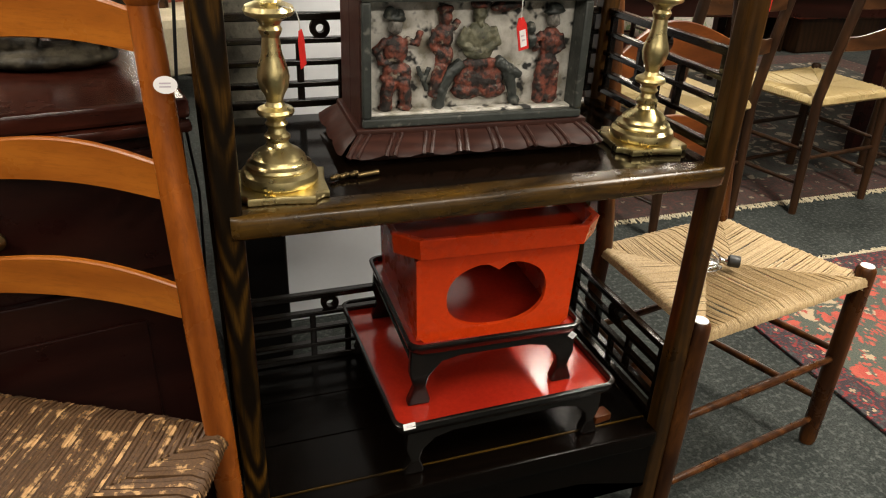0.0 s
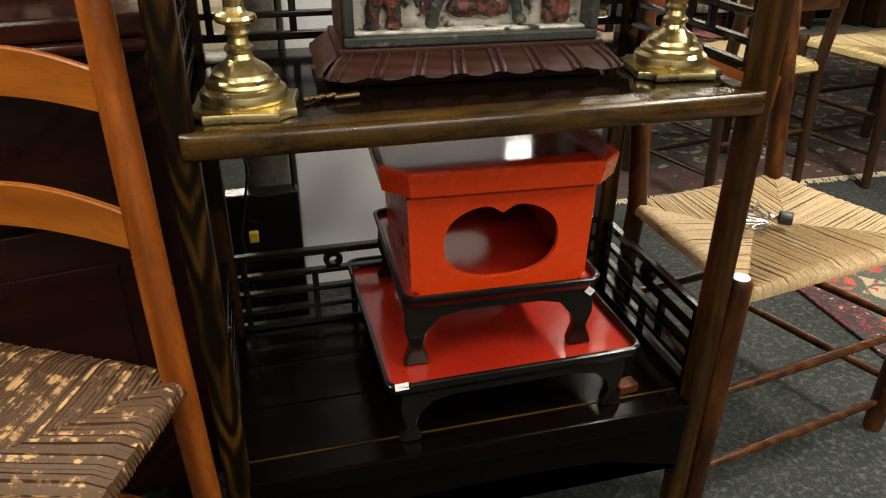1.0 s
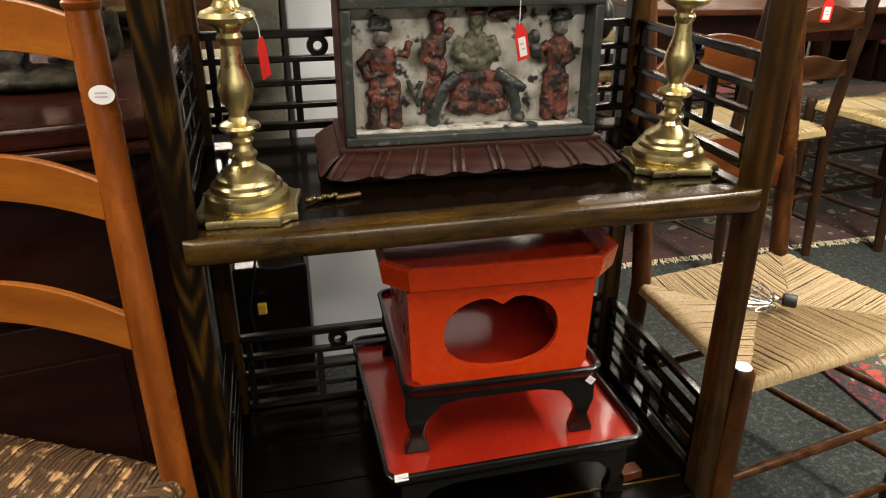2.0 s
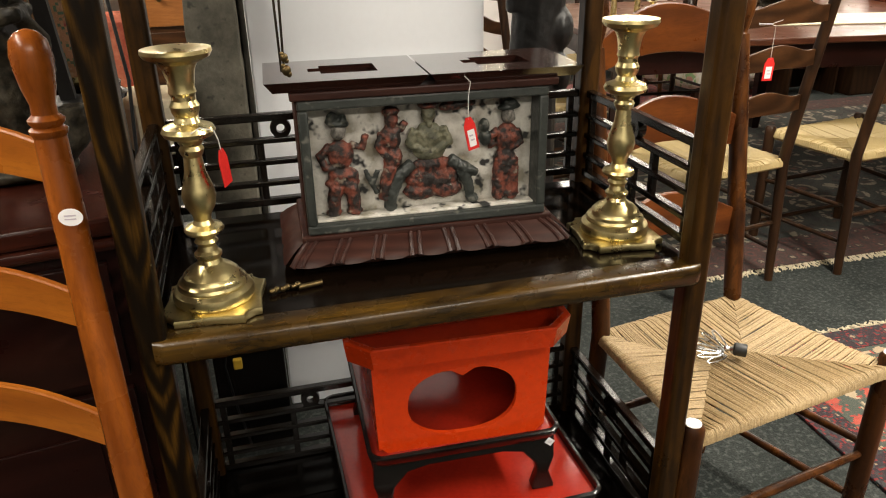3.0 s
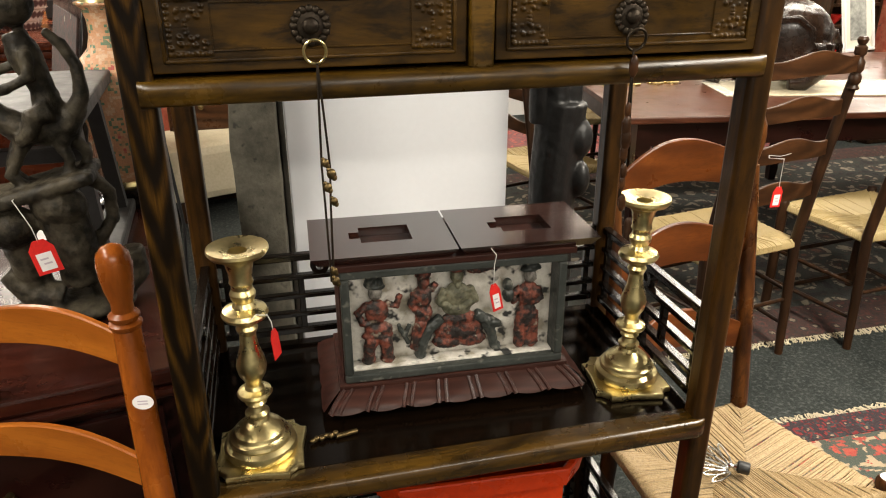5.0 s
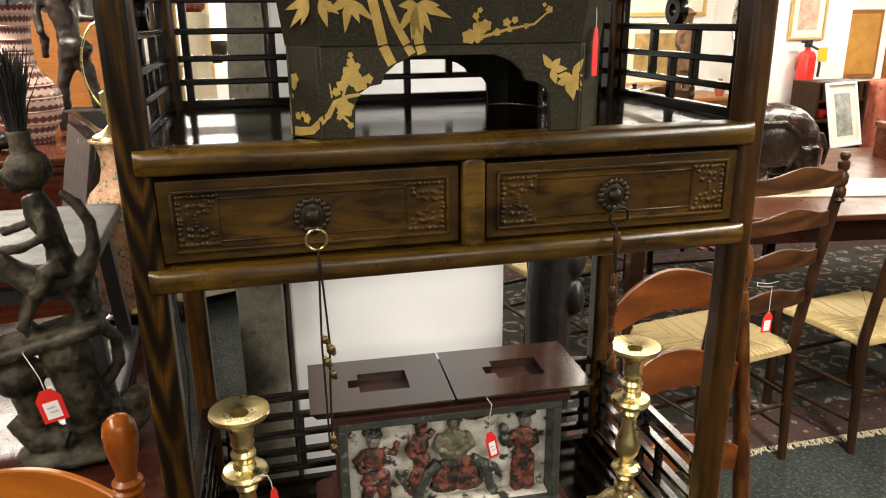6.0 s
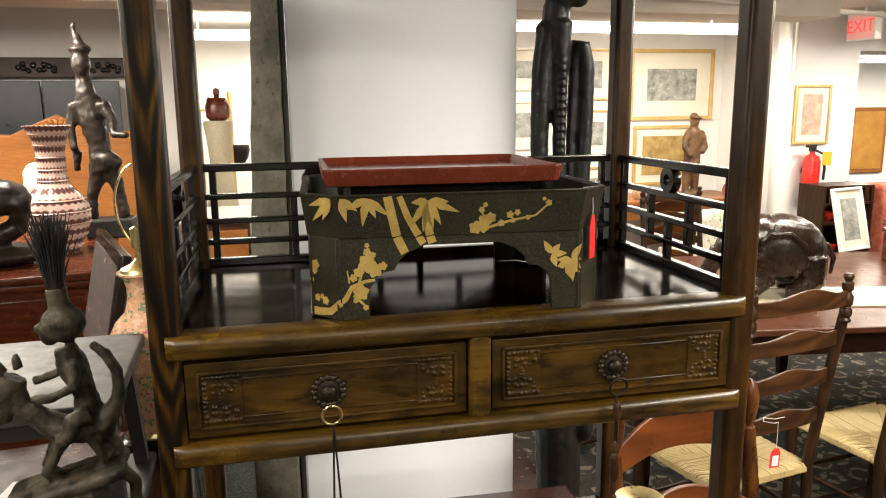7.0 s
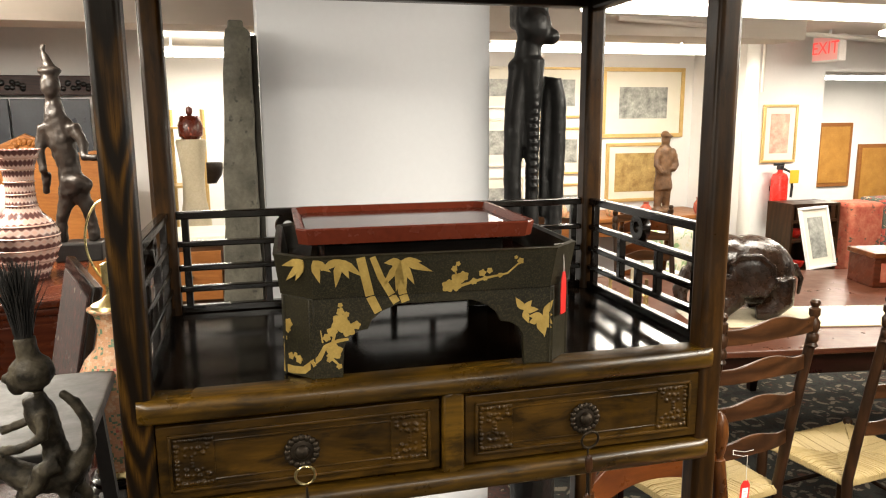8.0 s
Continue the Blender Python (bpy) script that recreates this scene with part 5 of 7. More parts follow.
# ---- on the top shelf ----
mk = thing("lacquer_low_table", "low speckled black lacquer table with gold bamboo and plum", "low table", (0.349, 0.163, 1.4187), -3.0)
tw, td, tc = 0.189, 0.160, 0.038
C = lambda g, z, c=tc: [(x, y, z) for x, y in octagon(tw + g, td + g, c)]
part("rim", shell([C(-0.010, 0.098), C(-0.006, 0.099), C(0.0, 0.146), C(0.001, 0.149), C(-0.004, 0.150), C(-0.008, 0.147), C(-0.014, 0.112), C(-0.03, 0.1115)]), m_nashiji, mk, "deep flared tray rim with clipped corners", 25)
part("bed", shell([C(-0.0145, 0.1125), C(-0.0145, 0.114), C(-0.02, 0.1142)]), m_maroon_in, mk, "maroon lacquer bed", 25)


def cusped(half, foot, low=1.0):
    """A panel with a stepped arch cut from below between two feet."""
    h = half - foot
    cut = [(h, 0), (h - 0.002, 0.038), (h - 0.008, 0.049), (h - 0.019, 0.056), (h - 0.031, 0.058), (h - 0.036, 0.069), (h - 0.048, 0.079), (h - 0.068, 0.087)]
    cut = [(x, z * low) for x, z in cut]
    return [(-half, 0)] + [(-x, z) for x, z in cut] + [(x, z) for x, z in reversed(cut)] + [(half, 0), (half, 0.0985), (-half, 0.0985)]


fh, sh, inset = tw - tc, td - tc, 0.008
for s in (-1, 1):
    part("leg_panel", flat(slabshape(cusped(fh, 0.038, 1.0 if s < 0 else 0.78), -0.004, 0.004, 0.0008), pose(0, s * (td - inset - 0.004), 0)), m_nashiji, mk, "arched leg panel")
    part("side_panel", flat(slabshape(cusped(sh, 0.036), -0.004, 0.004, 0.0008), pose(s * (tw - inset - 0.004), 0, 0, 0, 0, 90)), m_nashiji, mk)
    for q in (-1, 1):
        w = tc * 0.707 - 0.001
        part("corner_panel", flat(box(-w, -0.004, 0, w, 0.004, 0.0985, 0.0008), pose(s * (tw - tc / 2 - inset * 0.7 - 0.003), q * (td - tc / 2 - inset * 0.7 - 0.003), 0, 0, 0, 45 * s * -q)), m_nashiji, mk, "clipped corner panel")


def leafshape(x, z, tx, tz, w):
    """A bamboo leaf from its stem to its tip."""
    ln = math.hypot(tx - x, tz - z)
    c, s = (tx - x) / ln, (tz - z) / ln
    pts = [(0, 0), (ln * 0.2, w * 0.7), (ln * 0.42, w), (ln * 0.72, w * 0.6), (ln, 0), (ln * 0.72, -w * 0.55), (ln * 0.42, -w), (ln * 0.2, -w * 0.7)]
    return [(x + c * u - s * v, z + s * u + c * v) for u, v in pts]


def disc(x, z, r, n=20):
    """A plum blossom: a lobed spot."""
    k = x * 90
    out = []
    for i in range(n):
        a = 2 * math.pi * i / n
        q = r * (1 + 0.16 * math.cos(5 * a))
        out.append((x + q * math.cos(a + k), z + q * math.sin(a + k)))
    return out


def band(points, w0, w1):
    """A tapering branch or stalk along a line."""
    n = len(points)
    up, down = [], []
    for k, (x, z) in enumerate(points):
        a, b = points[max(0, k - 1)], points[min(n - 1, k + 1)]
        ln = math.hypot(b[0] - a[0], b[1] - a[1])
        w = w0 + (w1 - w0) * k / (n - 1)
        nx, nz = -(b[1] - a[1]) / ln * w, (b[0] - a[0]) / ln * w
        up.append((x + nx, z + nz))
        down.append((x - nx, z - nz))
    return up + down[::-1]


def gild(shapes, place, name):
    """Thin gold-lacquer shapes laid on a panel, one part each."""
    for k, pts in enumerate(shapes):
        bm = slabshape(pts, -0.0006 - 0.00012 * (k % 5), 0.0004)
        part(name, flat(bm, place), m_gold, mk, "dull gold lacquer " + name.replace("gold_", "") if k == 0 else "")


flare = Matrix(((1, 0, 0, 0), (0, 1, -0.128, -td + 0.0187), (0, 0, 1, 0), (0, 0, 0, 1)))
on_leg = pose(0, -td + inset, 0)
corner = pose(-tw + tc / 2 + inset * 0.7 + 0.0002, -td + tc / 2 + inset * 0.7 + 0.0002, 0, 0, 0, -45)
corner_rim = pose(-tw + tc / 2, -td + tc / 2, 0, 0, 0, -45) @ Matrix(((1, 0, 0, 0), (0, 1, -0.0905, 0.0132), (0, 0, 1, 0), (0, 0, 0, 1)))
leaves = []
for x, z, tips in ((-0.144, 0.146, ((-0.137, 0.118), (-0.124, 0.131))), (-0.114, 0.146, ((-0.136, 0.133), (-0.119, 0.112), (-0.103, 0.122), (-0.088, 0.124))),
                   (-0.042, 0.141, ((-0.064, 0.110), (-0.048, 0.103), (-0.026, 0.111), (-0.004, 0.126), (-0.017, 0.139), (-0.062, 0.139), (-0.036, 0.103)))):
    leaves += [leafshape(x, z, tx, tz, 0.0048) for tx, tz in tips]
gild(leaves, flare, "gold_leaf")
gild([leafshape(0.022, 0.145, 0.006, 0.120, 0.005), leafshape(0.022, 0.146, -0.014, 0.136, 0.0045), leafshape(0.021, 0.144, -0.010, 0.118, 0.0045)], corner_rim, "gold_leaf")
gild([band([(-0.0895, 0.147), (-0.079, 0.0995)], 0.0052, 0.0052), band([(-0.0755, 0.147), (-0.066, 0.122), (-0.0531, 0.0995)], 0.0035, 0.0045), band([(-0.048, 0.138), (-0.0395, 0.0995)], 0.0048, 0.005)], flare, "gold_stalk")
gild([band([(-0.0785, 0.098), (-0.0692, 0.0785)], 0.0052, 0.005), band([(-0.0525, 0.098), (-0.0472, 0.089)], 0.0045, 0.0045), band([(-0.039, 0.098), (-0.0362, 0.0895)], 0.005, 0.005)], on_leg, "gold_stalk")
gild([disc(x, z, r) for x, z, r in ((0.0154, 0.1065, 0.0075), (0.0266, 0.114, 0.008), (0.025, 0.106, 0.006), (0.034, 0.118, 0.006), (0.0225, 0.128, 0.0035), (0.027, 0.134, 0.0028), (0.047, 0.111, 0.004), (0.0573, 0.121, 0.0042), (0.0664, 0.1235, 0.0035), (0.061, 0.114, 0.003), (0.0797, 0.117, 0.003), (0.1049, 0.134, 0.0038), (0.099, 0.139, 0.0022))], flare, "gold_blossom")
gild([band([(0.030, 0.106), (0.060, 0.114), (0.0888, 0.119), (0.105, 0.133)], 0.0018, 0.0008), band([(0.026, 0.118), (0.0225, 0.128), (0.027, 0.136)], 0.0012, 0.0006)], flare, "gold_branch")
gild([band([(-0.150, 0.020), (-0.1408, 0.0258), (-0.133, 0.040), (-0.118, 0.046), (-0.1056, 0.0476)], 0.0036, 0.0016), band([(-0.1246, 0.044), (-0.120, 0.060), (-0.1141, 0.0828), (-0.113, 0.090)], 0.0016, 0.0008), band([(-0.131, 0.030), (-0.124, 0.023), (-0.1165, 0.015)], 0.002, 0.001), band([(-0.136, 0.045), (-0.138, 0.060)], 0.001, 0.0006)], on_leg, "gold_branch")
gild([disc(x, z, r) for x, z, r in ((-0.1141, 0.0678, 0.0105), (-0.1056, 0.0596, 0.0085), (-0.1246, 0.0574, 0.006), (-0.1141, 0.0815, 0.0045), (-0.1225, 0.0332, 0.0090), (-0.096, 0.064, 0.005), (-0.1141, 0.0895, 0.0028), (-0.1172, 0.0145, 0.0033), (-0.131, 0.051, 0.0045), (-0.1290, 0.0235, 0.003), (-0.107, 0.078, 0.0032))], on_leg, "gold_blossom")
gild([band([(-0.0255, 0.007), (-0.010, 0.0065), (0.008, 0.009), (0.0255, 0.022)], 0.0052, 0.004), band([(-0.0235, 0.008), (-0.022, 0.020), (-0.0226, 0.0345), (-0.021, 0.046)], 0.0018, 0.001)], corner, "gold_branch")
gild([disc(x, z, r) for x, z, r in ((-0.0148, 0.0639, 0.006), (-0.0165, 0.057, 0.0045), (-0.0212, 0.0452, 0.003), (-0.0122, 0.0237, 0.0042), (0.0009, 0.0215, 0.005), (-0.005, 0.026, 0.003))], corner, "gold_blossom")
leaves = []
for x, z, tips in ((0.112, 0.070, ((0.101, 0.087), (0.118, 0.053), (0.131, 0.070), (0.122, 0.082))), (0.137, 0.062, ((0.150, 0.081), (0.1495, 0.062), (0.1495, 0.050), (0.1394, 0.0334), (0.124, 0.052), (0.118, 0.062))), (0.130, 0.056, ((0.139, 0.036), (0.149, 0.045), (0.119, 0.054)))):
    leaves += [leafshape(x, z, tx, tz, 0.0046) for tx, tz in tips]
gild(leaves, on_leg, "gold_leaf")

tr = thing("lacquer_tray", "flat maroon lacquer tray resting in the low table", "tray", (0.338, 0.178, 1.5335), -1.6)
T = lambda g, z: [(x, y, z) for x, y in octagon(0.150 + g, 0.118 + g, 0.012)]
part("foot", box(-0.118, -0.09, 0.0, 0.118, 0.09, 0.038, 0.003), m_black, tr, "black tray foot")
part("body", shell([T(-0.006, 0.038), T(0.0, 0.040), T(0.003, 0.058), T(0.002, 0.060), T(-0.003, 0.060), T(-0.005, 0.058), T(-0.010, 0.050), T(-0.02, 0.0495)]), m_maroon, tr, "maroon lacquer rim", 25)
part("bed", shell([T(-0.0105, 0.0505), T(-0.0105, 0.0515), T(-0.02, 0.0517)]), m_maroon_in, tr, "glossy dark tray bed", 25)
price_tag("slim red price tag hanging on white string from the low table", (0.5085, 0.0125, 1.533), 45, [(0, 0, 0.012), (0.0, 0.002, 0.0358), (-0.003, 0.012, 0.034)], (0.016, 0.054), False, 0)

# ---- left of the stand: sideboard and what stands on it ----
side = thing("sideboard", "long dark red mahogany sideboard with a moulded top", "sideboard", (-0.034, 0.182, 0), 9.4)
part("top", box(-1.9, 0.0, 0.818, 0.004, 0.95, 0.846, 0.006), m_mahogany_top, side, "polished red mahogany top")
part("edge_moulding", box(-1.89, -0.006, 0.800, 0.004, 0.02, 0.8165, 0.006), m_mahogany_top, side)
part("carcass", box(-1.87, 0.02, 0.08, -0.006, 0.93, 0.8, 0.004), m_mahogany_shade, side)
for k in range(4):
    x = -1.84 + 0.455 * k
    d = part("door", box(x, 0.006, 0.11, x + 0.44, 0.0195, 0.58, 0.003), m_mahogany_shade, side, "mahogany door panel, shade in its colour")
    part("panel", box(x + 0.06, 0.001, 0.17, x + 0.38, 0.0055, 0.52, 0.002), m_mahogany_shade, d)
    dr = part("drawer", box(x, 0.006, 0.60, x + 0.44, 0.0195, 0.78, 0.003), m_mahogany_shade, side)
    part("knob", flat(lathe([(0.006, 0), (0.006, 0.01), (0.013, 0.016), (0.012, 0.022), (0.003, 0.025)], 14), pose(x + 0.22, 0.006, 0.69, 90, 0, 0)), m_oldbrass, dr)
for x in (-1.84, -0.1):
    for yy in (0.04, 0.86):
        part("foot", box(x, yy, 0, x + 0.05, yy + 0.05, 0.08, 0.006), m_mahogany_shade, side)

# carved rider group, one plain carving
bm = bmesh.new()
# crouching bearers on a low base
blob(bm, (0.0, 0.0, 0.014), (0.098, 0.06, 0.018))
tube([(0.062, 0.0, 0.03), (0.040, -0.01, 0.075), (0.050, -0.02, 0.105)], [0.026, 0.022, 0.018], 12, bm)
tube([(0.095, 0.01, 0.10), (0.100, 0.01, 0.055), (0.075, 0.0, 0.03)], [0.024, 0.022, 0.018], 12, bm)
tube([(-0.085, 0.0, 0.085), (-0.055, -0.01, 0.045), (-0.010, -0.01, 0.035)], [0.020, 0.024, 0.026], 12, bm)
tube([(0.020, -0.01, 0.06), (0.022, -0.015, 0.12), (0.012, -0.012, 0.18)], [0.030, 0.034, 0.036], 12, bm)
blob(bm, (0.012, -0.02, 0.195), (0.042, 0.036, 0.034), (0, 12, 0))
tube([(0.052, 0.0, 0.12), (0.080, 0.01, 0.155), (0.082, 0.01, 0.20), (0.062, 0.0, 0.228)], [0.012, 0.011, 0.011, 0.013], 10, bm)
tube([(-0.045, 0.0, 0.05), (-0.052, -0.008, 0.10), (-0.058, -0.01, 0.14)], [0.022, 0.026, 0.026], 12, bm)
blob(bm, (-0.062, -0.018, 0.165), (0.040, 0.036, 0.034), (0, -14, 0))
tube([(-0.030, 0.0, 0.085), (-0.004, -0.004, 0.125), (-0.012, -0.004, 0.165)], [0.012, 0.011, 0.012], 10, bm)
# stool seat, tilted
flat_seat = box(-0.100, -0.052, -0.011, 0.086, 0.05, 0.011, 0.008)
flat(flat_seat, pose(-0.012, 0.0, 0.222, 0, -13, 0))
seat_mesh = bpy.data.meshes.new("piece")
flat_seat.to_mesh(seat_mesh)
flat_seat.free()
bm.from_mesh(seat_mesh)
bpy.data.meshes.remove(seat_mesh)
# the animal: bent legs, slim body, raised tail, long head
tube([(-0.022, -0.012, 0.222), (-0.046, -0.012, 0.245), (-0.026, -0.008, 0.285), (-0.010, -0.004, 0.308)], [0.009, 0.010, 0.012, 0.016], 10, bm)
tube([(-0.030, 0.014, 0.224), (-0.050, 0.012, 0.248), (-0.032, 0.010, 0.285), (-0.015, 0.006, 0.308)], [0.009, 0.010, 0.012, 0.015], 10, bm)
tube([(0.030, -0.012, 0.236), (0.040, -0.012, 0.262), (0.030, -0.008, 0.285), (0.042, -0.004, 0.312)], [0.009, 0.009, 0.012, 0.018], 10, bm)
tube([(0.052, 0.012, 0.240), (0.062, 0.012, 0.266), (0.046, 0.008, 0.290), (0.046, 0.004, 0.312)], [0.009, 0.009, 0.012, 0.018], 10, bm)
tube([(-0.066, 0, 0.362), (-0.050, 0, 0.335), (-0.022, 0, 0.314), (0.014, 0, 0.308), (0.046, 0, 0.318), (0.062, 0, 0.342)], [0.013, 0.019, 0.024, 0.024, 0.024, 0.014], 14, bm)
tube([(-0.050, 0, 0.338), (-0.074, 0, 0.362), (-0.086, 0, 0.398)], [0.018, 0.016, 0.020], 12, bm)
tube([(-0.080, 0, 0.408), (-0.094, -0.002, 0.380), (-0.102, -0.003, 0.345), (-0.101, -0.003, 0.334)], [0.022, 0.021, 0.016, 0.013], 12, bm)
tube([(-0.090, -0.010, 0.418), (-0.100, -0.012, 0.436), (-0.101, -0.012, 0.448)], [0.008, 0.009, 0.003], 8, bm)
tube([(-0.074, 0.008, 0.418), (-0.077, 0.010, 0.434), (-0.076, 0.010, 0.444)], [0.008, 0.008, 0.003], 8, bm)
tube([(0.056, 0, 0.328), (0.072, 0, 0.362), (0.072, 0, 0.400), (0.056, 0, 0.434), (0.036, 0, 0.452)], [0.016, 0.012, 0.010, 0.009, 0.007], 10, bm)
# the rider
tube([(0.024, 0, 0.330), (0.020, 0, 0.372), (0.006, 0, 0.420), (-0.002, 0, 0.452)], [0.024, 0.018, 0.024, 0.017], 14, bm)
tube([(0.010, -0.020, 0.428), (0.012, -0.030, 0.392), (-0.022, -0.026, 0.376), (-0.052, -0.014, 0.372)], [0.011, 0.009, 0.008, 0.009], 10, bm)
tube([(-0.008, 0.020, 0.428), (-0.014, 0.028, 0.402), (-0.058, 0.016, 0.392)], [0.010, 0.008, 0.008], 10, bm)
tube([(0.026, -0.016, 0.340), (0.004, -0.028, 0.334), (-0.006, -0.030, 0.306), (-0.022, -0.028, 0.298)], [0.018, 0.015, 0.011, 0.009], 10, bm)
blob(bm, (0.0, 0, 0.490), (0.034, 0.028, 0.031), (0, -8, 0))
blob(bm, (-0.022, 0, 0.478), (0.015, 0.019, 0.024))
blob(bm, (-0.038, 0, 0.484), (0.006, 0.006, 0.009))
tube([(-0.002, 0, 0.512), (-0.006, 0, 0.548)], [0.017, 0.016], 12, bm)
statue = single("carved_rider_statue", bm, m_statue, "grey-green carved wooden rider on an animal, on a carved stand", "statue", at=(-0.217, 0.40, 0.846), rz=3, angle=80)
fused(statue, 0.0032, 0.004, 0.012)
bm = bmesh.new()
rnd = random.Random(3)
for k in range(260):
    a, q = rnd.uniform(0, 2 * math.pi), rnd.uniform(0.1, 1)
    r = 0.012 * q
    o = 0.038 * q * rnd.uniform(0.7, 1.1)
    h = rnd.uniform(0.075, 0.125)
    tube([(r * math.cos(a), r * math.sin(a), 0), (o * 0.55 * math.cos(a), o * 0.55 * math.sin(a), h * 0.5), (o * math.cos(a) + rnd.uniform(-0.006, 0.006), o * math.sin(a), h)], [0.0014, 0.0013, 0.0006], 4, bm)
tuft = single("hair_tuft", bm, m_plume, "black hair tuft set on the rider's head", "tuft", "stuff", at=(-0.223, 0.40, 0.846 + 0.543))
price_tag("red price tag with white label on the carved rider", (-0.232, 0.335, 1.003), 8, [(-0.004, 0.002, 0.02), (-0.012, 0.006, 0.04), (-0.022, 0.012, 0.062), (-0.01, 0.03, 0.066)], (0.036, 0.056), True, -10)

# low plank table that stands on the sideboard
plank = thing("plank_table", "small worn black plank table standing on the sideboard", "small table", (-0.197, 0.928, 0.846), 3)
part("top", box(-0.62, -0.44, 0.288, 0.0, 0.0, 0.314, 0.004), m_slab, plank, "worn black plank top")
for x in (-0.57, -0.055):
    for y0, y1 in ((-0.07, -0.10), (-0.37, -0.34)):
        part("leg", tube([(x + 0.02, y1, 0.288), (x + 0.035, y0, 0.02)], [0.02, 0.02], 4), m_slab, plank)
    part("foot_bar", box(x - 0.0, -0.42, 0.0, x + 0.06, -0.02, 0.026, 0.005), m_slab, plank)
part("stretcher", box(-0.55, -0.245, 0.18, -0.03, -0.215, 0.21, 0.003), m_slab, plank)

for x, yy, rz, w, h in ((-0.42, 0.50, 12, 0.12, 0.16), (-0.36, 0.80, -8, 0.14, 0.10), (-0.50, 0.36, 30, 0.10, 0.14)):
    single("paper_sheet", box(-w, -h / 2, 0, w * 0.3, h / 2, 0.0012), m_paper, "white paper sheet lying on the sideboard", "paper", at=(x, yy, 0.8468), rz=rz)

lamp = thing("vase_lamp", "peach porcelain vase lamp with brass cap and harp", "lamp", (-0.205, 0.985, 0.846), 0)
part("base", lathe([(0.085, 0), (0.088, 0.01), (0.075, 0.02), (0.078, 0.034), (0.07, 0.04)], 28), m_black, lamp, "black turned lamp base")
part("ring", lathe([(0.058, 0.04), (0.062, 0.046), (0.058, 0.056)], 28), m_brass, lamp)
part("vase", lathe([(0.052, 0.056), (0.058, 0.10), (0.072, 0.18), (0.084, 0.25), (0.083, 0.29), (0.066, 0.325), (0.042, 0.35), (0.034, 0.38), (0.034, 0.41), (0.040, 0.432), (0.053, 0.443), (0.053, 0.447), (0.036, 0.448)], 36), m_rosevase, lamp, "painted peach porcelain body")
part("cap", lathe([(0.045, 0.447), (0.042, 0.455), (0.020, 0.466), (0.008, 0.478), (0.008, 0.50), (0.014, 0.505), (0.016, 0.55), (0.006, 0.555)], 24), m_brass, lamp)
hp = []
for k in range(21):
    a = math.pi * (k / 20)
    hp.append((-0.042 * math.sin(a) ** 0.6 * 1.0 - 0.0, 0, 0.51 + 0.19 * k / 20))
part("harp", tube(hp, 0.0028, 8), m_brass, lamp)
part("harp", tube([(-x, y, z) for x, y, z in hp], 0.0028, 8), m_brass, lamp)

cable = thing("power_cable", "thin black cable trailing between sideboard and stand", "cable", (0, 0, 0))
part("run", tube([(-0.035, 0.46, 0.0), (-0.04, 0.46, 0.35), (-0.03, 0.45, 0.60), (-0.045, 0.42, 0.80), (-0.03, 0.41, 0.98), (-0.045, 0.44, 1.12)], 0.0028, 8), m_rubber, cable)
part("run", tube([(-0.02, 0.9, 0.004), (0.0, 0.78, 0.006), (0.05, 0.72, 0.02), (0.03, 0.70, 0.16), (0.02, 0.66, 0.30), (0.05, 0.68, 0.44), (0.03, 0.7, 0.55)], 0.0028, 8), m_rubber, cable)
part("plug", box(0.035, 0.70, 0.26, 0.055, 0.715, 0.285, 0.003), m_yellow, cable, "yellow plug")

# tall timbers behind the stand
pil = thing("stone_post", "tall weathered grey stone post leaning by the column", "stone post", (0.0, 0, 0))
bm = bmesh.new()
rows = []
for z, x0, x1 in ((0, 0.045, 0.138), (0.5, 0.040, 0.138), (1.0, 0.036, 0.138), (1.5, 0.070, 0.140), (1.895, 0.088, 0.140), (1.912, 0.092, 0.135)):
    rows.append([bm.verts.new(p) for p in ((x0, 0.80, z), (x1, 0.79, z), (x1 + 0.008, 0.87, z), (x0 + 0.01, 0.88, z))])
for a, b in zip(rows, rows[1:]):
    for k in range(4):
        bm.faces.new((a[k], a[(k + 1) % 4], b[(k + 1) % 4], b[k]))
bm.faces.new(rows[0][::-1])
bm.faces.new(rows[-1])
bmesh.ops.bevel(bm, geom=bm.edges[:], offset=0.004, segments=1, affect="EDGES")
bmesh.ops.subdivide_edges(bm, edges=[e for e in bm.edges if e.calc_length() > 0.2], cuts=10, use_grid_fill=True)
for v in bm.verts:
    q = noise.noise(v.co * 14) * 0.004
    v.co.x += q
    v.co.y += q
part("shaft", bm, m_stone, pil, "mottled grey face", 50)
# added block, not a real base: fills the shaded spot behind the low rails
part("base", box(-0.012, 0.735, 0.0, 0.152, 0.786, 0.36, 0.006), m_black, pil, "added black block standing in for the shade under the post")
# thin strip that gives the post its shaded right side
part("back_board", box(0.1445, 0.825, 0, 0.1565, 0.885, 1.90, 0.003), m_stone_shade, pil, "dark strip for the shaded side of the stone")
part("cap", box(0.098, 0.805, 1.905, 0.130, 0.86, 1.928, 0.005), m_stone, pil)

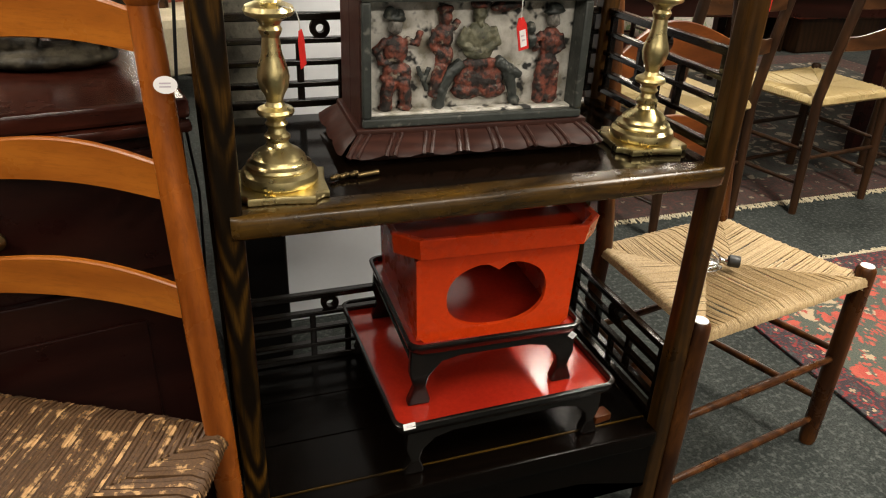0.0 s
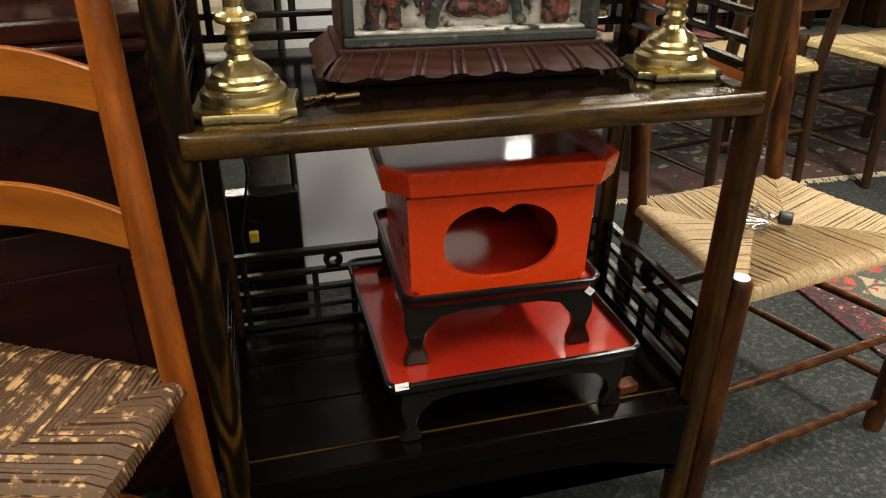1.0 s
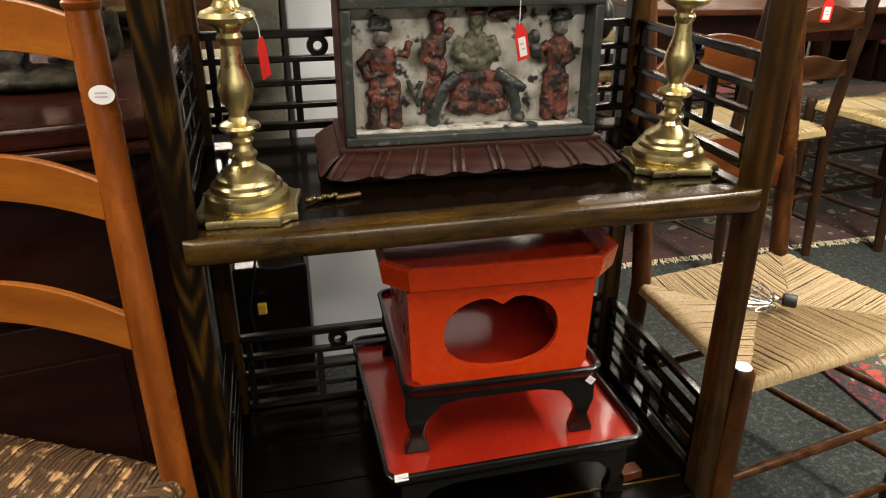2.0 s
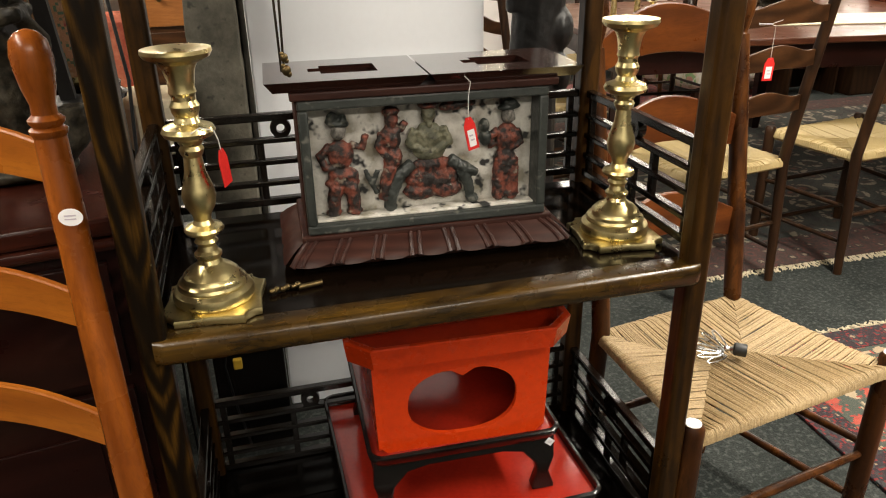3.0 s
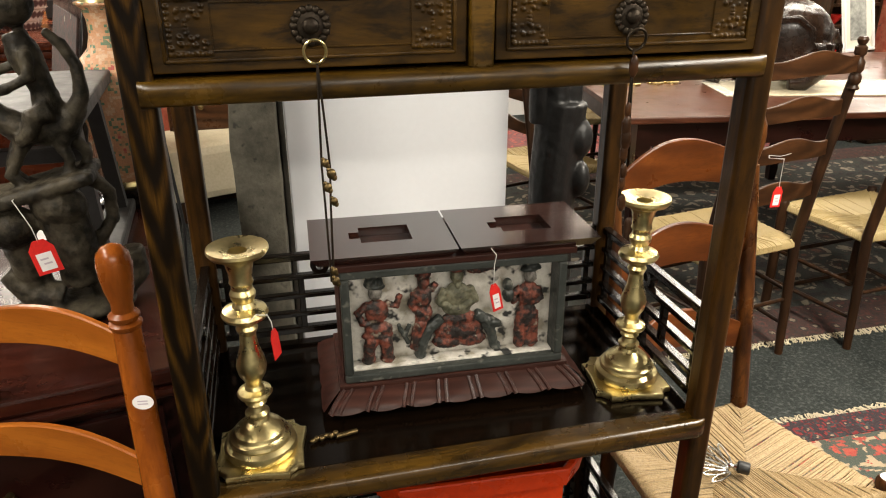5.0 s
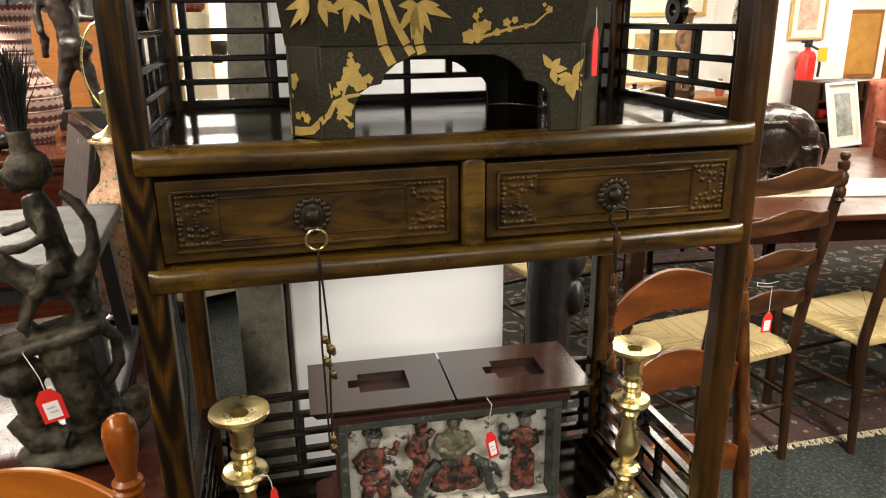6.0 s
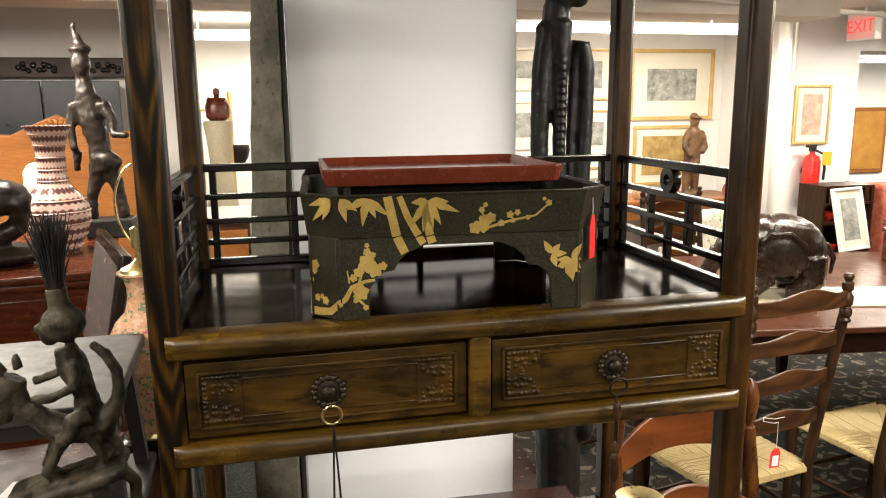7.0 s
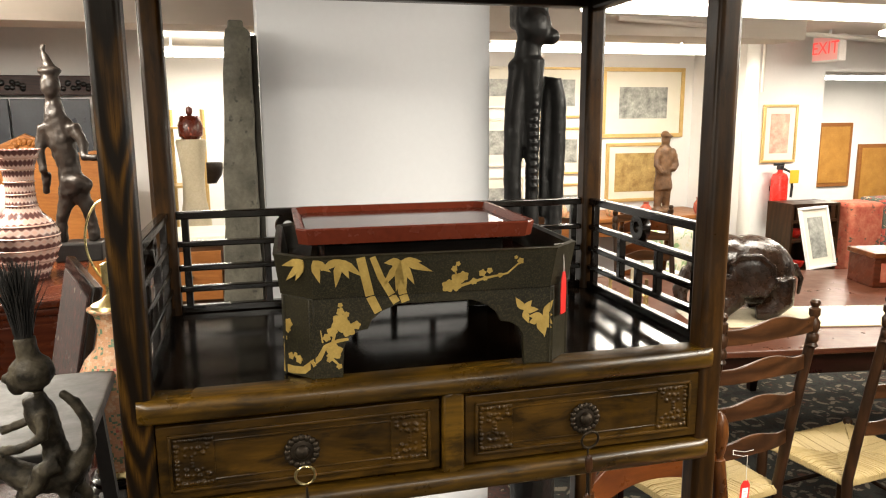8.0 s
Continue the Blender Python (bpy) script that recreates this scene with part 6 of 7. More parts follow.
bm = bmesh.new()
cx = 0.803
for z, w, d in ((0.0, 0.07, 0.07),):
    tube([(cx + 0.01, 0.86, 0), (cx + 0.012, 0.86, 0.5), (cx + 0.005, 0.86, 0.85), (cx + 0.02, 0.86, 1.05)], [0.062, 0.058, 0.060, 0.062], 14, bm)
blob(bm, (cx + 0.055, 0.84, 0.96), (0.040, 0.045, 0.055))
blob(bm, (cx + 0.06, 0.83, 0.86), (0.030, 0.04, 0.05))
tube([(cx - 0.030, 0.86, 1.0), (cx - 0.040, 0.86, 1.35), (cx - 0.056, 0.86, 1.50), (cx - 0.058, 0.86, 1.60), (cx - 0.054, 0.86, 1.74), (cx - 0.040, 0.86, 1.84)], [0.034, 0.028, 0.022, 0.022, 0.025, 0.028], 12, bm)
tube([(cx - 0.004, 0.845, 1.0), (cx - 0.010, 0.845, 1.35), (cx - 0.013, 0.845, 1.55), (cx - 0.013, 0.845, 1.72), (cx - 0.015, 0.85, 1.86)], [0.034, 0.022, 0.016, 0.018, 0.032], 12, bm)
for k in range(16):
    blob(bm, (cx - 0.013, 0.828, 1.56 + 0.0175 * k), (0.011, 0.007, 0.006), seg=8)
tube([(cx + 0.036, 0.86, 1.0), (cx + 0.046, 0.86, 1.35), (cx + 0.054, 0.86, 1.50), (cx + 0.060, 0.86, 1.64), (cx + 0.058, 0.86, 1.76), (cx + 0.046, 0.86, 1.815)], [0.034, 0.026, 0.021, 0.019, 0.022, 0.020], 12, bm)
tube([(cx + 0.022, 0.865, 1.48), (cx + 0.024, 0.865, 1.64), (cx + 0.032, 0.865, 1.78), (cx + 0.040, 0.865, 1.82)], [0.011, 0.011, 0.016, 0.018], 10, bm)
blob(bm, (cx - 0.026, 0.86, 1.845), (0.046, 0.032, 0.026))
tube([(cx - 0.022, 0.86, 1.83), (cx - 0.020, 0.86, 1.90)], [0.034, 0.032], 12, bm)
blob(bm, (cx - 0.012, 0.85, 1.935), (0.044, 0.038, 0.05))
blob(bm, (cx + 0.026, 0.84, 1.912), (0.024, 0.022, 0.020))
box(cx - 0.058, 0.83, 1.93, cx + 0.022, 0.90, 2.0, 0.01, bm)
bl = single("ebony_sculpture", bm, m_ebony, "tall black carved abstract wooden sculpture by the column", "sculpture", angle=80)
fused(bl, 0.0045, 0.003, 0.02)

# ---- far left ----
grid["now"] = SHOP
dr = thing("mahogany_dresser", "tall red mahogany dresser with a polished top", "dresser", (-0.46, 2.02, 0), 8)
part("top", box(-1.9, 0.0, 1.06, 0.0, 1.05, 1.09, 0.008), m_mahogany, dr, "polished top with moulded edge")
part("moulding", box(-1.88, 0.012, 1.03, -0.012, 1.03, 1.0595, 0.008), m_mahogany, dr)
part("body", box(-1.86, 0.03, 0.06, -0.03, 1.01, 1.03, 0.004), m_mahogany, dr)
part("plinth", box(-1.88, 0.02, 0.0, -0.015, 1.02, 0.06, 0.006), m_mahogany, dr)
for k in range(3):
    for j in range(2):
        d = part("drawer", box(-1.83 + 0.9 * j, 0.018, 0.1 + 0.31 * k, -0.95 + 0.9 * j, 0.0295, 0.38 + 0.31 * k, 0.004), m_mahogany, dr)
        part("knob", flat(lathe([(0.008, 0), (0.008, 0.01), (0.015, 0.018), (0.004, 0.026)], 12), pose(-1.39 + 0.9 * j, 0.018, 0.24 + 0.31 * k, 90, 0, 0)), m_oldbrass, d)

leanp = thing("leaning_picture", "dark framed picture leaning on the dresser end", "picture", (-0.47, 1.66, 0.846), -72)
part("frame_bar", flat(box(-0.3, 0, 0.0, 0.3, 0.03, 0.42, 0.006), pose(0, 0, 0, -12, 0, 0)), m_black, leanp)
part("print", flat(box(-0.26, -0.004, 0.04, 0.26, 0.002, 0.38), pose(0, 0, 0, -12, 0, 0)), m_rug_dark_border, leanp)

vs = thing("tall_vase", "tall pink porcelain vase with rows of dark relief", "vase", (-0.735, 2.47, 1.09))
part("body", lathe([(0.075, 0), (0.080, 0.01), (0.084, 0.03), (0.112, 0.08), (0.130, 0.14), (0.128, 0.19), (0.105, 0.235), (0.075, 0.265), (0.060, 0.29), (0.054, 0.34), (0.054, 0.40), (0.060, 0.45), (0.074, 0.49), (0.090, 0.518), (0.092, 0.523), (0.078, 0.523), (0.06, 0.48)], 48), m_vase, vs)
for z, r in ((0.03, 0.085), (0.075, 0.111), (0.125, 0.1285), (0.175, 0.130), (0.222, 0.113), (0.30, 0.0595), (0.345, 0.0555), (0.395, 0.0555), (0.445, 0.061), (0.49, 0.0755)):
    bm = lathe([(r - 0.002, z - 0.004), (r + 0.003, z), (r - 0.002, z + 0.004)], 48)
    part("band", bm, m_pinkband, vs, "pale raised band")

def statuette(name, label, at, rz, lumps, material, voxel=0.009, bars=()):
    bm = bmesh.new()
    for a, s, tn in lumps:
        blob(bm, a, s, tn)
    for pts, r in bars:
        tube(pts, r, 10, bm)
    return fused(single(name, bm, material, label, "statue", at=at, rz=rz, angle=80), voxel, 0.012, 0.03)


block_b = single("dark_block", box(-0.10, -0.08, 0, 0.10, 0.08, 0.085, 0.008), m_slab, "dark wooden block under a standing statue", "block", at=(-0.60, 2.84, 1.09))
statuette("standing_statue", "tall dark carved standing statue on a block", (-0.62, 2.84, 1.176), 0,
          [((-0.045, -0.01, 0.70), (0.042, 0.046, 0.062), (0, 0, 0)), ((-0.045, 0, 0.765), (0.050, 0.05, 0.022), (0, 0, 0)), ((0.02, -0.01, 0.27), (0.075, 0.055, 0.05), (0, 20, 0)), ((-0.03, 0, 0.52), (0.070, 0.045, 0.055), (0, 0, 0))], m_bronze, 0.008,
          [([(0.0, 0, 0.22), (0.0, 0, 0.34), (-0.025, 0, 0.46), (-0.04, 0, 0.58), (-0.045, 0, 0.66)], [0.058, 0.048, 0.058, 0.046, 0.030]), ([(-0.045, 0, 0.76), (-0.05, 0, 0.81), (-0.066, 0, 0.855), (-0.058, 0, 0.885)], [0.034, 0.020, 0.013, 0.010]),
           ([(-0.06, 0, 0.0), (-0.055, 0, 0.10), (-0.03, 0, 0.17), (-0.01, 0, 0.24)], [0.028, 0.026, 0.034, 0.045]), ([(0.08, 0, 0.0), (0.07, 0, 0.10), (0.055, 0, 0.17), (0.02, 0, 0.24)], [0.028, 0.026, 0.034, 0.045]),
           ([(0.03, -0.02, 0.53), (0.075, -0.04, 0.44), (0.075, -0.06, 0.385), (0.14, -0.09, 0.385)], [0.030, 0.024, 0.020, 0.016]), ([(-0.09, 0.0, 0.53), (-0.115, -0.01, 0.42), (-0.10, -0.03, 0.32)], [0.028, 0.022, 0.018]),
           ([(-0.10, 0, 0.32), (-0.11, 0.02, 0.22)], [0.022, 0.016])])
seated = statuette("seated_statue", "dark bronze seated statue on the dresser", (-0.945, 2.26, 1.09), 0,
          [((0, 0, 0.03), (0.19, 0.12, 0.04), (0, 0, 0)), ((-0.06, 0, 0.22), (0.085, 0.075, 0.14), (0, 6, 0)), ((-0.05, 0, 0.415), (0.042, 0.042, 0.055), (0, 0, 0)), ((-0.05, 0, 0.475), (0.046, 0.042, 0.02), (0, 0, 0)), ((0.08, -0.04, 0.235), (0.085, 0.06, 0.030), (0, 10, 0))], m_bronze, 0.009,
          [([(-0.06, -0.04, 0.14), (0.06, -0.06, 0.20), (0.145, -0.05, 0.195), (0.12, -0.04, 0.12), (0.03, -0.07, 0.08)], [0.06, 0.05, 0.042, 0.036, 0.03]), ([(-0.12, -0.03, 0.30), (-0.06, -0.08, 0.24), (0.05, -0.08, 0.27)], [0.03, 0.025, 0.02]), ([(0.05, -0.06, 0.26), (0.085, -0.06, 0.31), (0.09, -0.06, 0.36)], [0.018, 0.014, 0.012])])
seated.scale = (1.15, 1.15, 1.25)
statuette("plaster_bust", "white plaster bust behind the vase", (-0.93, 2.93, 1.09), 0, [((0, 0, 0.06), (0.06, 0.05, 0.07), (0, 0, 0)), ((0, 0, 0.13), (0.10, 0.06, 0.07), (0, 0, 0)), ((0, 0, 0.27), (0.055, 0.06, 0.08), (0, 0, 0))], m_white, 0.012)

hb = thing("carved_headboard", "orange oak headboard with carved crest", "headboard", (-1.05, 3.85, 0))
out = [(-0.55, 0.3), (0.5, 0.3), (0.5, 1.50), (0.42, 1.56), (0.25, 1.54), (0.12, 1.60), (0.0, 1.655), (-0.12, 1.60), (-0.25, 1.54), (-0.45, 1.56), (-0.55, 1.50)]
part("panel", slabshape(out, 0, 0.05, 0.01), m_oak, hb)
for x in (-0.55, 0.47):
    part("leg", box(x, -0.01, 0, x + 0.06, 0.06, 1.44, 0.01), m_oak, hb)
bm = bmesh.new()
for k in range(9):
    a = math.pi * k / 8
    blob(bm, (0.07 * math.cos(a), -0.004, 1.56 + 0.05 * math.sin(a)), (0.022, 0.012, 0.014), (0, -math.degrees(a), 0), 10)
blob(bm, (0, -0.006, 1.565), (0.03, 0.015, 0.025))
part("crest", bm, m_oak, hb, "carved shell crest")

bk = thing("black_screen", "large blue-black lacquered folding screen", "screen", (-2.6, 4.28, 0))
for k in range(4):
    part("leaf", box(0.46 * k, 0.0, 0.02, 0.46 * k + 0.45, 0.03, 1.86, 0.005), m_panelblack, bk)
sign = thing("carved_signboard", "long dark carved board with gilt-brown reliefs hung on the wall", "signboard", (-1.9, 4.42, 1.885))
part("board", box(-0.8, 0, 0, 1.17, 0.03, 0.125, 0.006), m_rosewood, sign)
for k in range(5):
    for j in range(12):
        bm = bmesh.new()
        blob(bm, (-0.62 + 0.38 * k + 0.02 * j + 0.01 * math.sin(j * 2.1), -0.003, 0.062 + 0.022 * math.sin(j * 1.7)), (0.018, 0.008, 0.018), seg=8)
        part("relief", bm, m_black, sign)

tor = thing("torso_pedestal", "cream plaster waisted pedestal", "pedestal", (-0.18, 4.3, 0))
part("shaft", lathe([(0.12, 0.0), (0.12, 0.93), (0.105, 0.96), (0.10, 1.05), (0.075, 1.20), (0.07, 1.35), (0.085, 1.5), (0.098, 1.58), (0.09, 1.60)], 28), m_cream, tor)
jar = thing("red_jar", "dark red lidded jar on the pedestal", "jar", (-0.18, 4.3, 1.60))
part("body", lathe([(0.05, 0), (0.075, 0.02), (0.08, 0.09), (0.065, 0.13)], 24), m_maroon, jar)
part("lid", lathe([(0.07, 0.13), (0.06, 0.15), (0.02, 0.165), (0.022, 0.19), (0.018, 0.205), (0.003, 0.215)], 24), m_maroon, jar)
for x, yy in ((0.06, 4.7), (0.12, 5.3)):
    single("gilt_post", tube([(0, 0, 0), (0, 0, 0.9), (0, 0, 1.75)], [0.03, 0.022, 0.018], 12), m_giltframe, "slim gilt wooden post in the far aisle", "post", at=(x, yy, 0))
single("wall_aisle", box(-0.6, 5.8, 0, 1.2, 5.9, CEIL), m_wall, "white wall at the end of the aisle", "wall", "structure")

low_chest = thing("low_chest", "dark brown chest with a white marble top in the aisle", "chest", (-0.17, 3.62, 0), 0)
part("marble_top", box(-0.20, -0.22, 1.05, 0.20, 0.22, 1.085, 0.006), m_mount, low_chest, "white marble top")
part("body", box(-0.18, -0.20, 0.05, 0.18, 0.20, 1.05, 0.006), m_walnut_x, low_chest)
for k in range(3):
    front = part("drawer", box(-0.165, -0.212, 0.10 + 0.31 * k, 0.165, -0.2005, 0.38 + 0.31 * k, 0.004), m_oak if k == 2 else m_walnut_x, low_chest)
    part("knob", flat(lathe([(0.008, 0), (0.008, 0.01), (0.015, 0.018), (0.004, 0.026)], 12), pose(0, -0.212, 0.24 + 0.31 * k, 90, 0, 0)), m_oldbrass, front)
part("plinth", box(-0.17, -0.19, 0.0, 0.17, 0.19, 0.05, 0.004), m_walnut_x, low_chest)
gilt_shelf = thing("gilt_shelf", "open gilt shelf rack at the end of the aisle", "shelf", (-0.2, 4.95, 0), 0)
for x in (-0.16, 0.07):
    for yy in (-0.12, 0.12):
        part("post", tube([(x, yy, 0), (x, yy, 1.80)], 0.012, 8), m_giltframe, gilt_shelf)
for z in (0.4, 0.82, 1.235, 1.66):
    part("shelf", box(-0.175, -0.135, z, 0.085, 0.135, z + 0.018, 0.003), m_giltframe, gilt_shelf)
bowl = thing("dark_bowl", "deep dark bowl on the gilt shelf", "bowl", (-0.09, 4.95, 1.253))
part("body", lathe([(0.035, 0), (0.04, 0.01), (0.075, 0.06), (0.09, 0.12), (0.085, 0.155), (0.078, 0.155), (0.03, 0.02)], 24), m_bronze, bowl)

sofa = thing("far_settee", "brown upholstered settee far down the aisle", "settee", (-0.1, 3.35, 0), 20)
part("seat", box(-0.35, -0.25, 0.12, 0.35, 0.25, 0.42, 0.05), m_cream, sofa)
part("back", box(-0.35, 0.18, 0.3, 0.35, 0.30, 0.80, 0.05), m_kilim, sofa, "red patterned back")
for x in (-0.3, 0.27):
    for yy in (-0.2, 0.2):
        part("leg", box(x, yy, 0, x + 0.04, yy + 0.04, 0.13, 0.005), m_walnut, sofa)

# ---- right: long table and what stands on it ----
lt = thing("long_table", "long brown mahogany dining table with square legs", "table", (1.53, 1.735, 0), -9)
part("tabletop", box(0, 0, 0.735, 2.9, 1.5, 0.762, 0.006), m_table, lt, "polished brown mahogany top")
for a in ((0.06, 0.06, 0.63, 2.84, 0.085, 0.735), (0.06, 1.415, 0.63, 2.84, 1.44, 0.735), (0.06, 0.085, 0.63, 0.085, 1.415, 0.735), (2.815, 0.085, 0.63, 2.84, 1.415, 0.735)):
    part("apron", box(*a, 0.003), m_mahogany_shade, lt)
for x in (0.05, 1.42, 2.78):
    for yy in (0.05, 1.39):
        part("leg", tube([(x + 0.03, yy + 0.03, 0.0), (x + 0.03, yy + 0.03, 0.08), (x + 0.03, yy + 0.03, 0.4), (x + 0.03, yy + 0.03, 0.735)], [0.028, 0.036, 0.04, 0.045], 4), m_mahogany_shade, lt)

runner = thing("table_runner", "cream woven runner with fringe laid on the table", "runner", (2.95, 1.95, 0.7625), -14)
part("cloth", box(-0.75, -0.16, 0, 0.75, 0.16, 0.006, 0.002), m_cream, runner)
bm = bmesh.new()
rnd = random.Random(8)
for s in (-1, 1):
    for k in range(70):
        yy = -0.16 + 0.32 * k / 69
        tube([(s * 0.75, yy, 0.004), (s * 0.79, yy + rnd.uniform(-0.006, 0.006), 0.003), (s * 0.81, yy + rnd.uniform(-0.012, 0.012), 0.002)], 0.0022, 4, bm)
for k in range(300):
    x = -0.75 + 1.5 * k / 299
    tube([(x, 0.16, 0.004), (x + rnd.uniform(-0.006, 0.006), 0.185, 0.003), (x + rnd.uniform(-0.01, 0.01), 0.205, 0.002)], 0.0022, 4, bm)
fr = part("fringe", bm, m_mount, runner, "cream fringe")
fr["kind"] = "stuff"

bm = bmesh.new()
blob(bm, (0.0, 0, 0.22), (0.20, 0.16, 0.17), (0, 10, 0), 20)
blob(bm, (-0.12, 0, 0.27), (0.13, 0.13, 0.12), (0, -10, 0), 18)
blob(bm, (-0.22, -0.01, 0.21), (0.09, 0.10, 0.11), (0, 0, 0), 16)
blob(bm, (-0.02, -0.168, 0.215), (0.10, 0.020, 0.105), (0, 15, 0), 16)
tube([(-0.12, -0.165, 0.27), (-0.08, -0.178, 0.315), (0.0, -0.178, 0.32), (0.065, -0.176, 0.27), (0.075, -0.176, 0.19), (0.03, -0.18, 0.12)], [0.012, 0.013, 0.013, 0.013, 0.013, 0.01], 8, bm)
blob(bm, (-0.10, 0.13, 0.20), (0.085, 0.018, 0.11), (0, 15, 0), 16)
tube([(-0.28, 0, 0.20), (-0.33, 0, 0.10), (-0.32, -0.02, 0.03), (-0.27, -0.04, 0.025)], [0.05, 0.04, 0.032, 0.025], 12, bm)
for x, yy in ((-0.10, -0.10), (0.11, -0.10), (-0.10, 0.10), (0.11, 0.10)):
    tube([(x, yy, 0.20), (x + 0.01, yy * 1.15, 0.09), (x - 0.05, yy * 1.25, 0.035), (x - 0.10, yy * 1.25, 0.03)], [0.075, 0.06, 0.048, 0.036], 12, bm)
tube([(0.19, 0, 0.25), (0.23, 0, 0.18), (0.22, 0, 0.10)], [0.02, 0.014, 0.01], 8, bm)
el = single("elephant_figure", bm, m_leather, "large mottled brown leather elephant figure lying on the table", "elephant figure", at=(2.52, 2.16, 0.765), rz=-28, angle=80)
fused(el, 0.007, 0.0025, 0.06)

def framed(name, label, at, rz, w, h, frame_mat, print_mat, border=0.03, mount=0.12, tilt=0.0, category="picture"):
    t = thing(name, label, category, at, rz)
    m = pose(0, 0, 0, -tilt, 0, 0)
    for a in ((-w / 2, 0, w / 2, border), (-w / 2, h - border, w / 2, h), (-w / 2, border, -w / 2 + border, h - border), (w / 2 - border, border, w / 2, h - border)):
        part("frame_bar", flat(box(a[0], -0.022, a[1], a[2], 0, a[3], 0.004), m), frame_mat, t)
    part("mount", flat(box(-w / 2 + border, -0.010, border, w / 2 - border, -0.002, h - border), m), m_mount, t, "cream mount")
    part("print", flat(box(-w / 2 + border + mount, -0.0115, border + mount, w / 2 - border - mount, -0.0104, h - border - mount), m), print_mat, t)
    return t


framed("framed_print", "white framed grey print leaning on the table", (3.70, 2.98, 0.755), 14, 0.29, 0.40, m_white, m_printa, 0.018, 0.05, 14)
chest2 = thing("painted_chest", "small red-brown painted chest on the table", "chest", (3.72, 2.5, 0.762), -12)
part("body", box(-0.16, -0.12, 0, 0.16, 0.12, 0.17, 0.006), m_mahogany, chest2)
part("lid", box(-0.17, -0.13, 0.17, 0.17, 0.13, 0.20, 0.006), m_cherry_x, chest2)
part("panel", box(-0.12, -0.124, 0.03, 0.12, -0.1205, 0.14, 0.002), m_kilim, chest2, "painted front panel")
for x, h, mt in ((1.86, 0.10, m_brass), (1.98, 0.13, m_cream), (2.06, 0.07, m_oldbrass), (1.75, 0.08, m_brass)):
    sm = thing("small_candlestick", "small brass and cream candlestick on the long table", "candlestick", (x, 2.35, 0.762))
    part("base", lathe([(0.04, 0), (0.04, 0.008), (0.015, 0.02), (0.012, h), (0.02, h + 0.01), (0.004, h + 0.012)], 18), m_brass, sm)
    part("candle", lathe([(0.009, h + 0.012), (0.009, h + 0.09), (0.002, h + 0.095)], 12), mt, sm)

framed("framed_print", "large gilt framed grey landscape print on the wall", (3.555, 5.0, 1.545), 0, 0.80, 0.60, m_giltframe, m_printa, 0.035, 0.13)
framed("framed_print", "gilt framed golden landscape print on the wall", (3.52, 5.0, 0.98), 0, 0.62, 0.52, m_giltframe, m_printb, 0.03, 0.06)
for k, (x, z, w, h) in enumerate(((2.18, 1.80, 0.5, 0.34), (2.75, 1.72, 0.5, 0.42), (2.2, 1.32, 0.5, 0.40), (2.78, 1.24, 0.5, 0.40), (2.2, 0.86, 0.5, 0.38), (2.8, 0.78, 0.5, 0.38))):
    framed("framed_print", "pale framed landscape print on the white wall", (x, 5.0, z), 0, w, h, m_giltframe if k % 2 else m_mount, m_printa, 0.02, 0.08)
framed("framed_print", "narrow framed red and cream print on the pier", (4.13, 3.97, 1.37), 0, 0.31, 0.44, m_giltframe, m_printc, 0.02, 0.05)

om = thing("oval_mirror", "oval wall mirror with pierced silvered frame", "mirror", (4.05, 4.55, 1.5), -90)
bm = lathe([(0.12, 0), (0.17, 0.004), (0.18, 0.012), (0.17, 0.022), (0.15, 0.022), (0.14, 0.012)], 36)
m_mirror, _n2, _b2 = start("mirror silver", 0.03, 1.0)
_b2.inputs["Base Color"].default_value = (0.85, 0.85, 0.84, 1)
part("surround", flat(bm, pose(0, 0, 0, 90, 0, 0) @ Matrix.Diagonal((1, 1.5, 1, 1))), m_chrome, om)
part("glass", flat(lathe([(0.145, 0.006), (0.145, 0.009), (0.01, 0.0092)], 36), pose(0, 0, 0, 90, 0, 0) @ Matrix.Diagonal((1, 1.5, 1, 1))), m_mirror, om)

statuette("brown_wood_statue", "brown carved standing wooden statue on a low table", (3.50, 4.55, 0.93), 0,
          [((0.012, -0.01, 0.605), (0.036, 0.042, 0.05), (0, 0, 0)), ((0.02, -0.01, 0.640), (0.055, 0.055, 0.014), (0, 8, 0)), ((0.012, 0, 0.655), (0.034, 0.036, 0.026), (0, 0, 0)), ((0, 0, 0.02), (0.09, 0.07, 0.03), (0, 0, 0)), ((-0.05, -0.02, 0.50), (0.032, 0.04, 0.045), (0, 0, 0)), ((0.07, -0.02, 0.50), (0.032, 0.04, 0.045), (0, 0, 0))], m_carvedbrown, 0.010,
          [([(0.01, 0, 0.20), (0.008, 0, 0.32), (0.01, 0, 0.44), (0.012, 0, 0.53), (0.012, 0, 0.57)], [0.078, 0.066, 0.070, 0.062, 0.03]), ([(-0.040, -0.01, 0.02), (-0.034, 0, 0.12), (-0.028, 0, 0.24)], [0.030, 0.034, 0.044]), ([(0.050, 0.01, 0.02), (0.046, 0, 0.12), (0.040, 0, 0.24)], [0.030, 0.034, 0.044]),
           ([(-0.07, -0.02, 0.49), (-0.086, -0.04, 0.40), (-0.04, -0.07, 0.33)], [0.026, 0.023, 0.02]), ([(0.09, -0.02, 0.49), (0.104, -0.04, 0.40), (0.06, -0.07, 0.36)], [0.026, 0.023, 0.02])])
ct = thing("console_table", "brown wooden console table under the prints", "table", (3.2, 4.6, 0))
part("tabletop", box(-0.75, -0.25, 0.90, 0.75, 0.3, 0.93, 0.005), m_oak, ct)
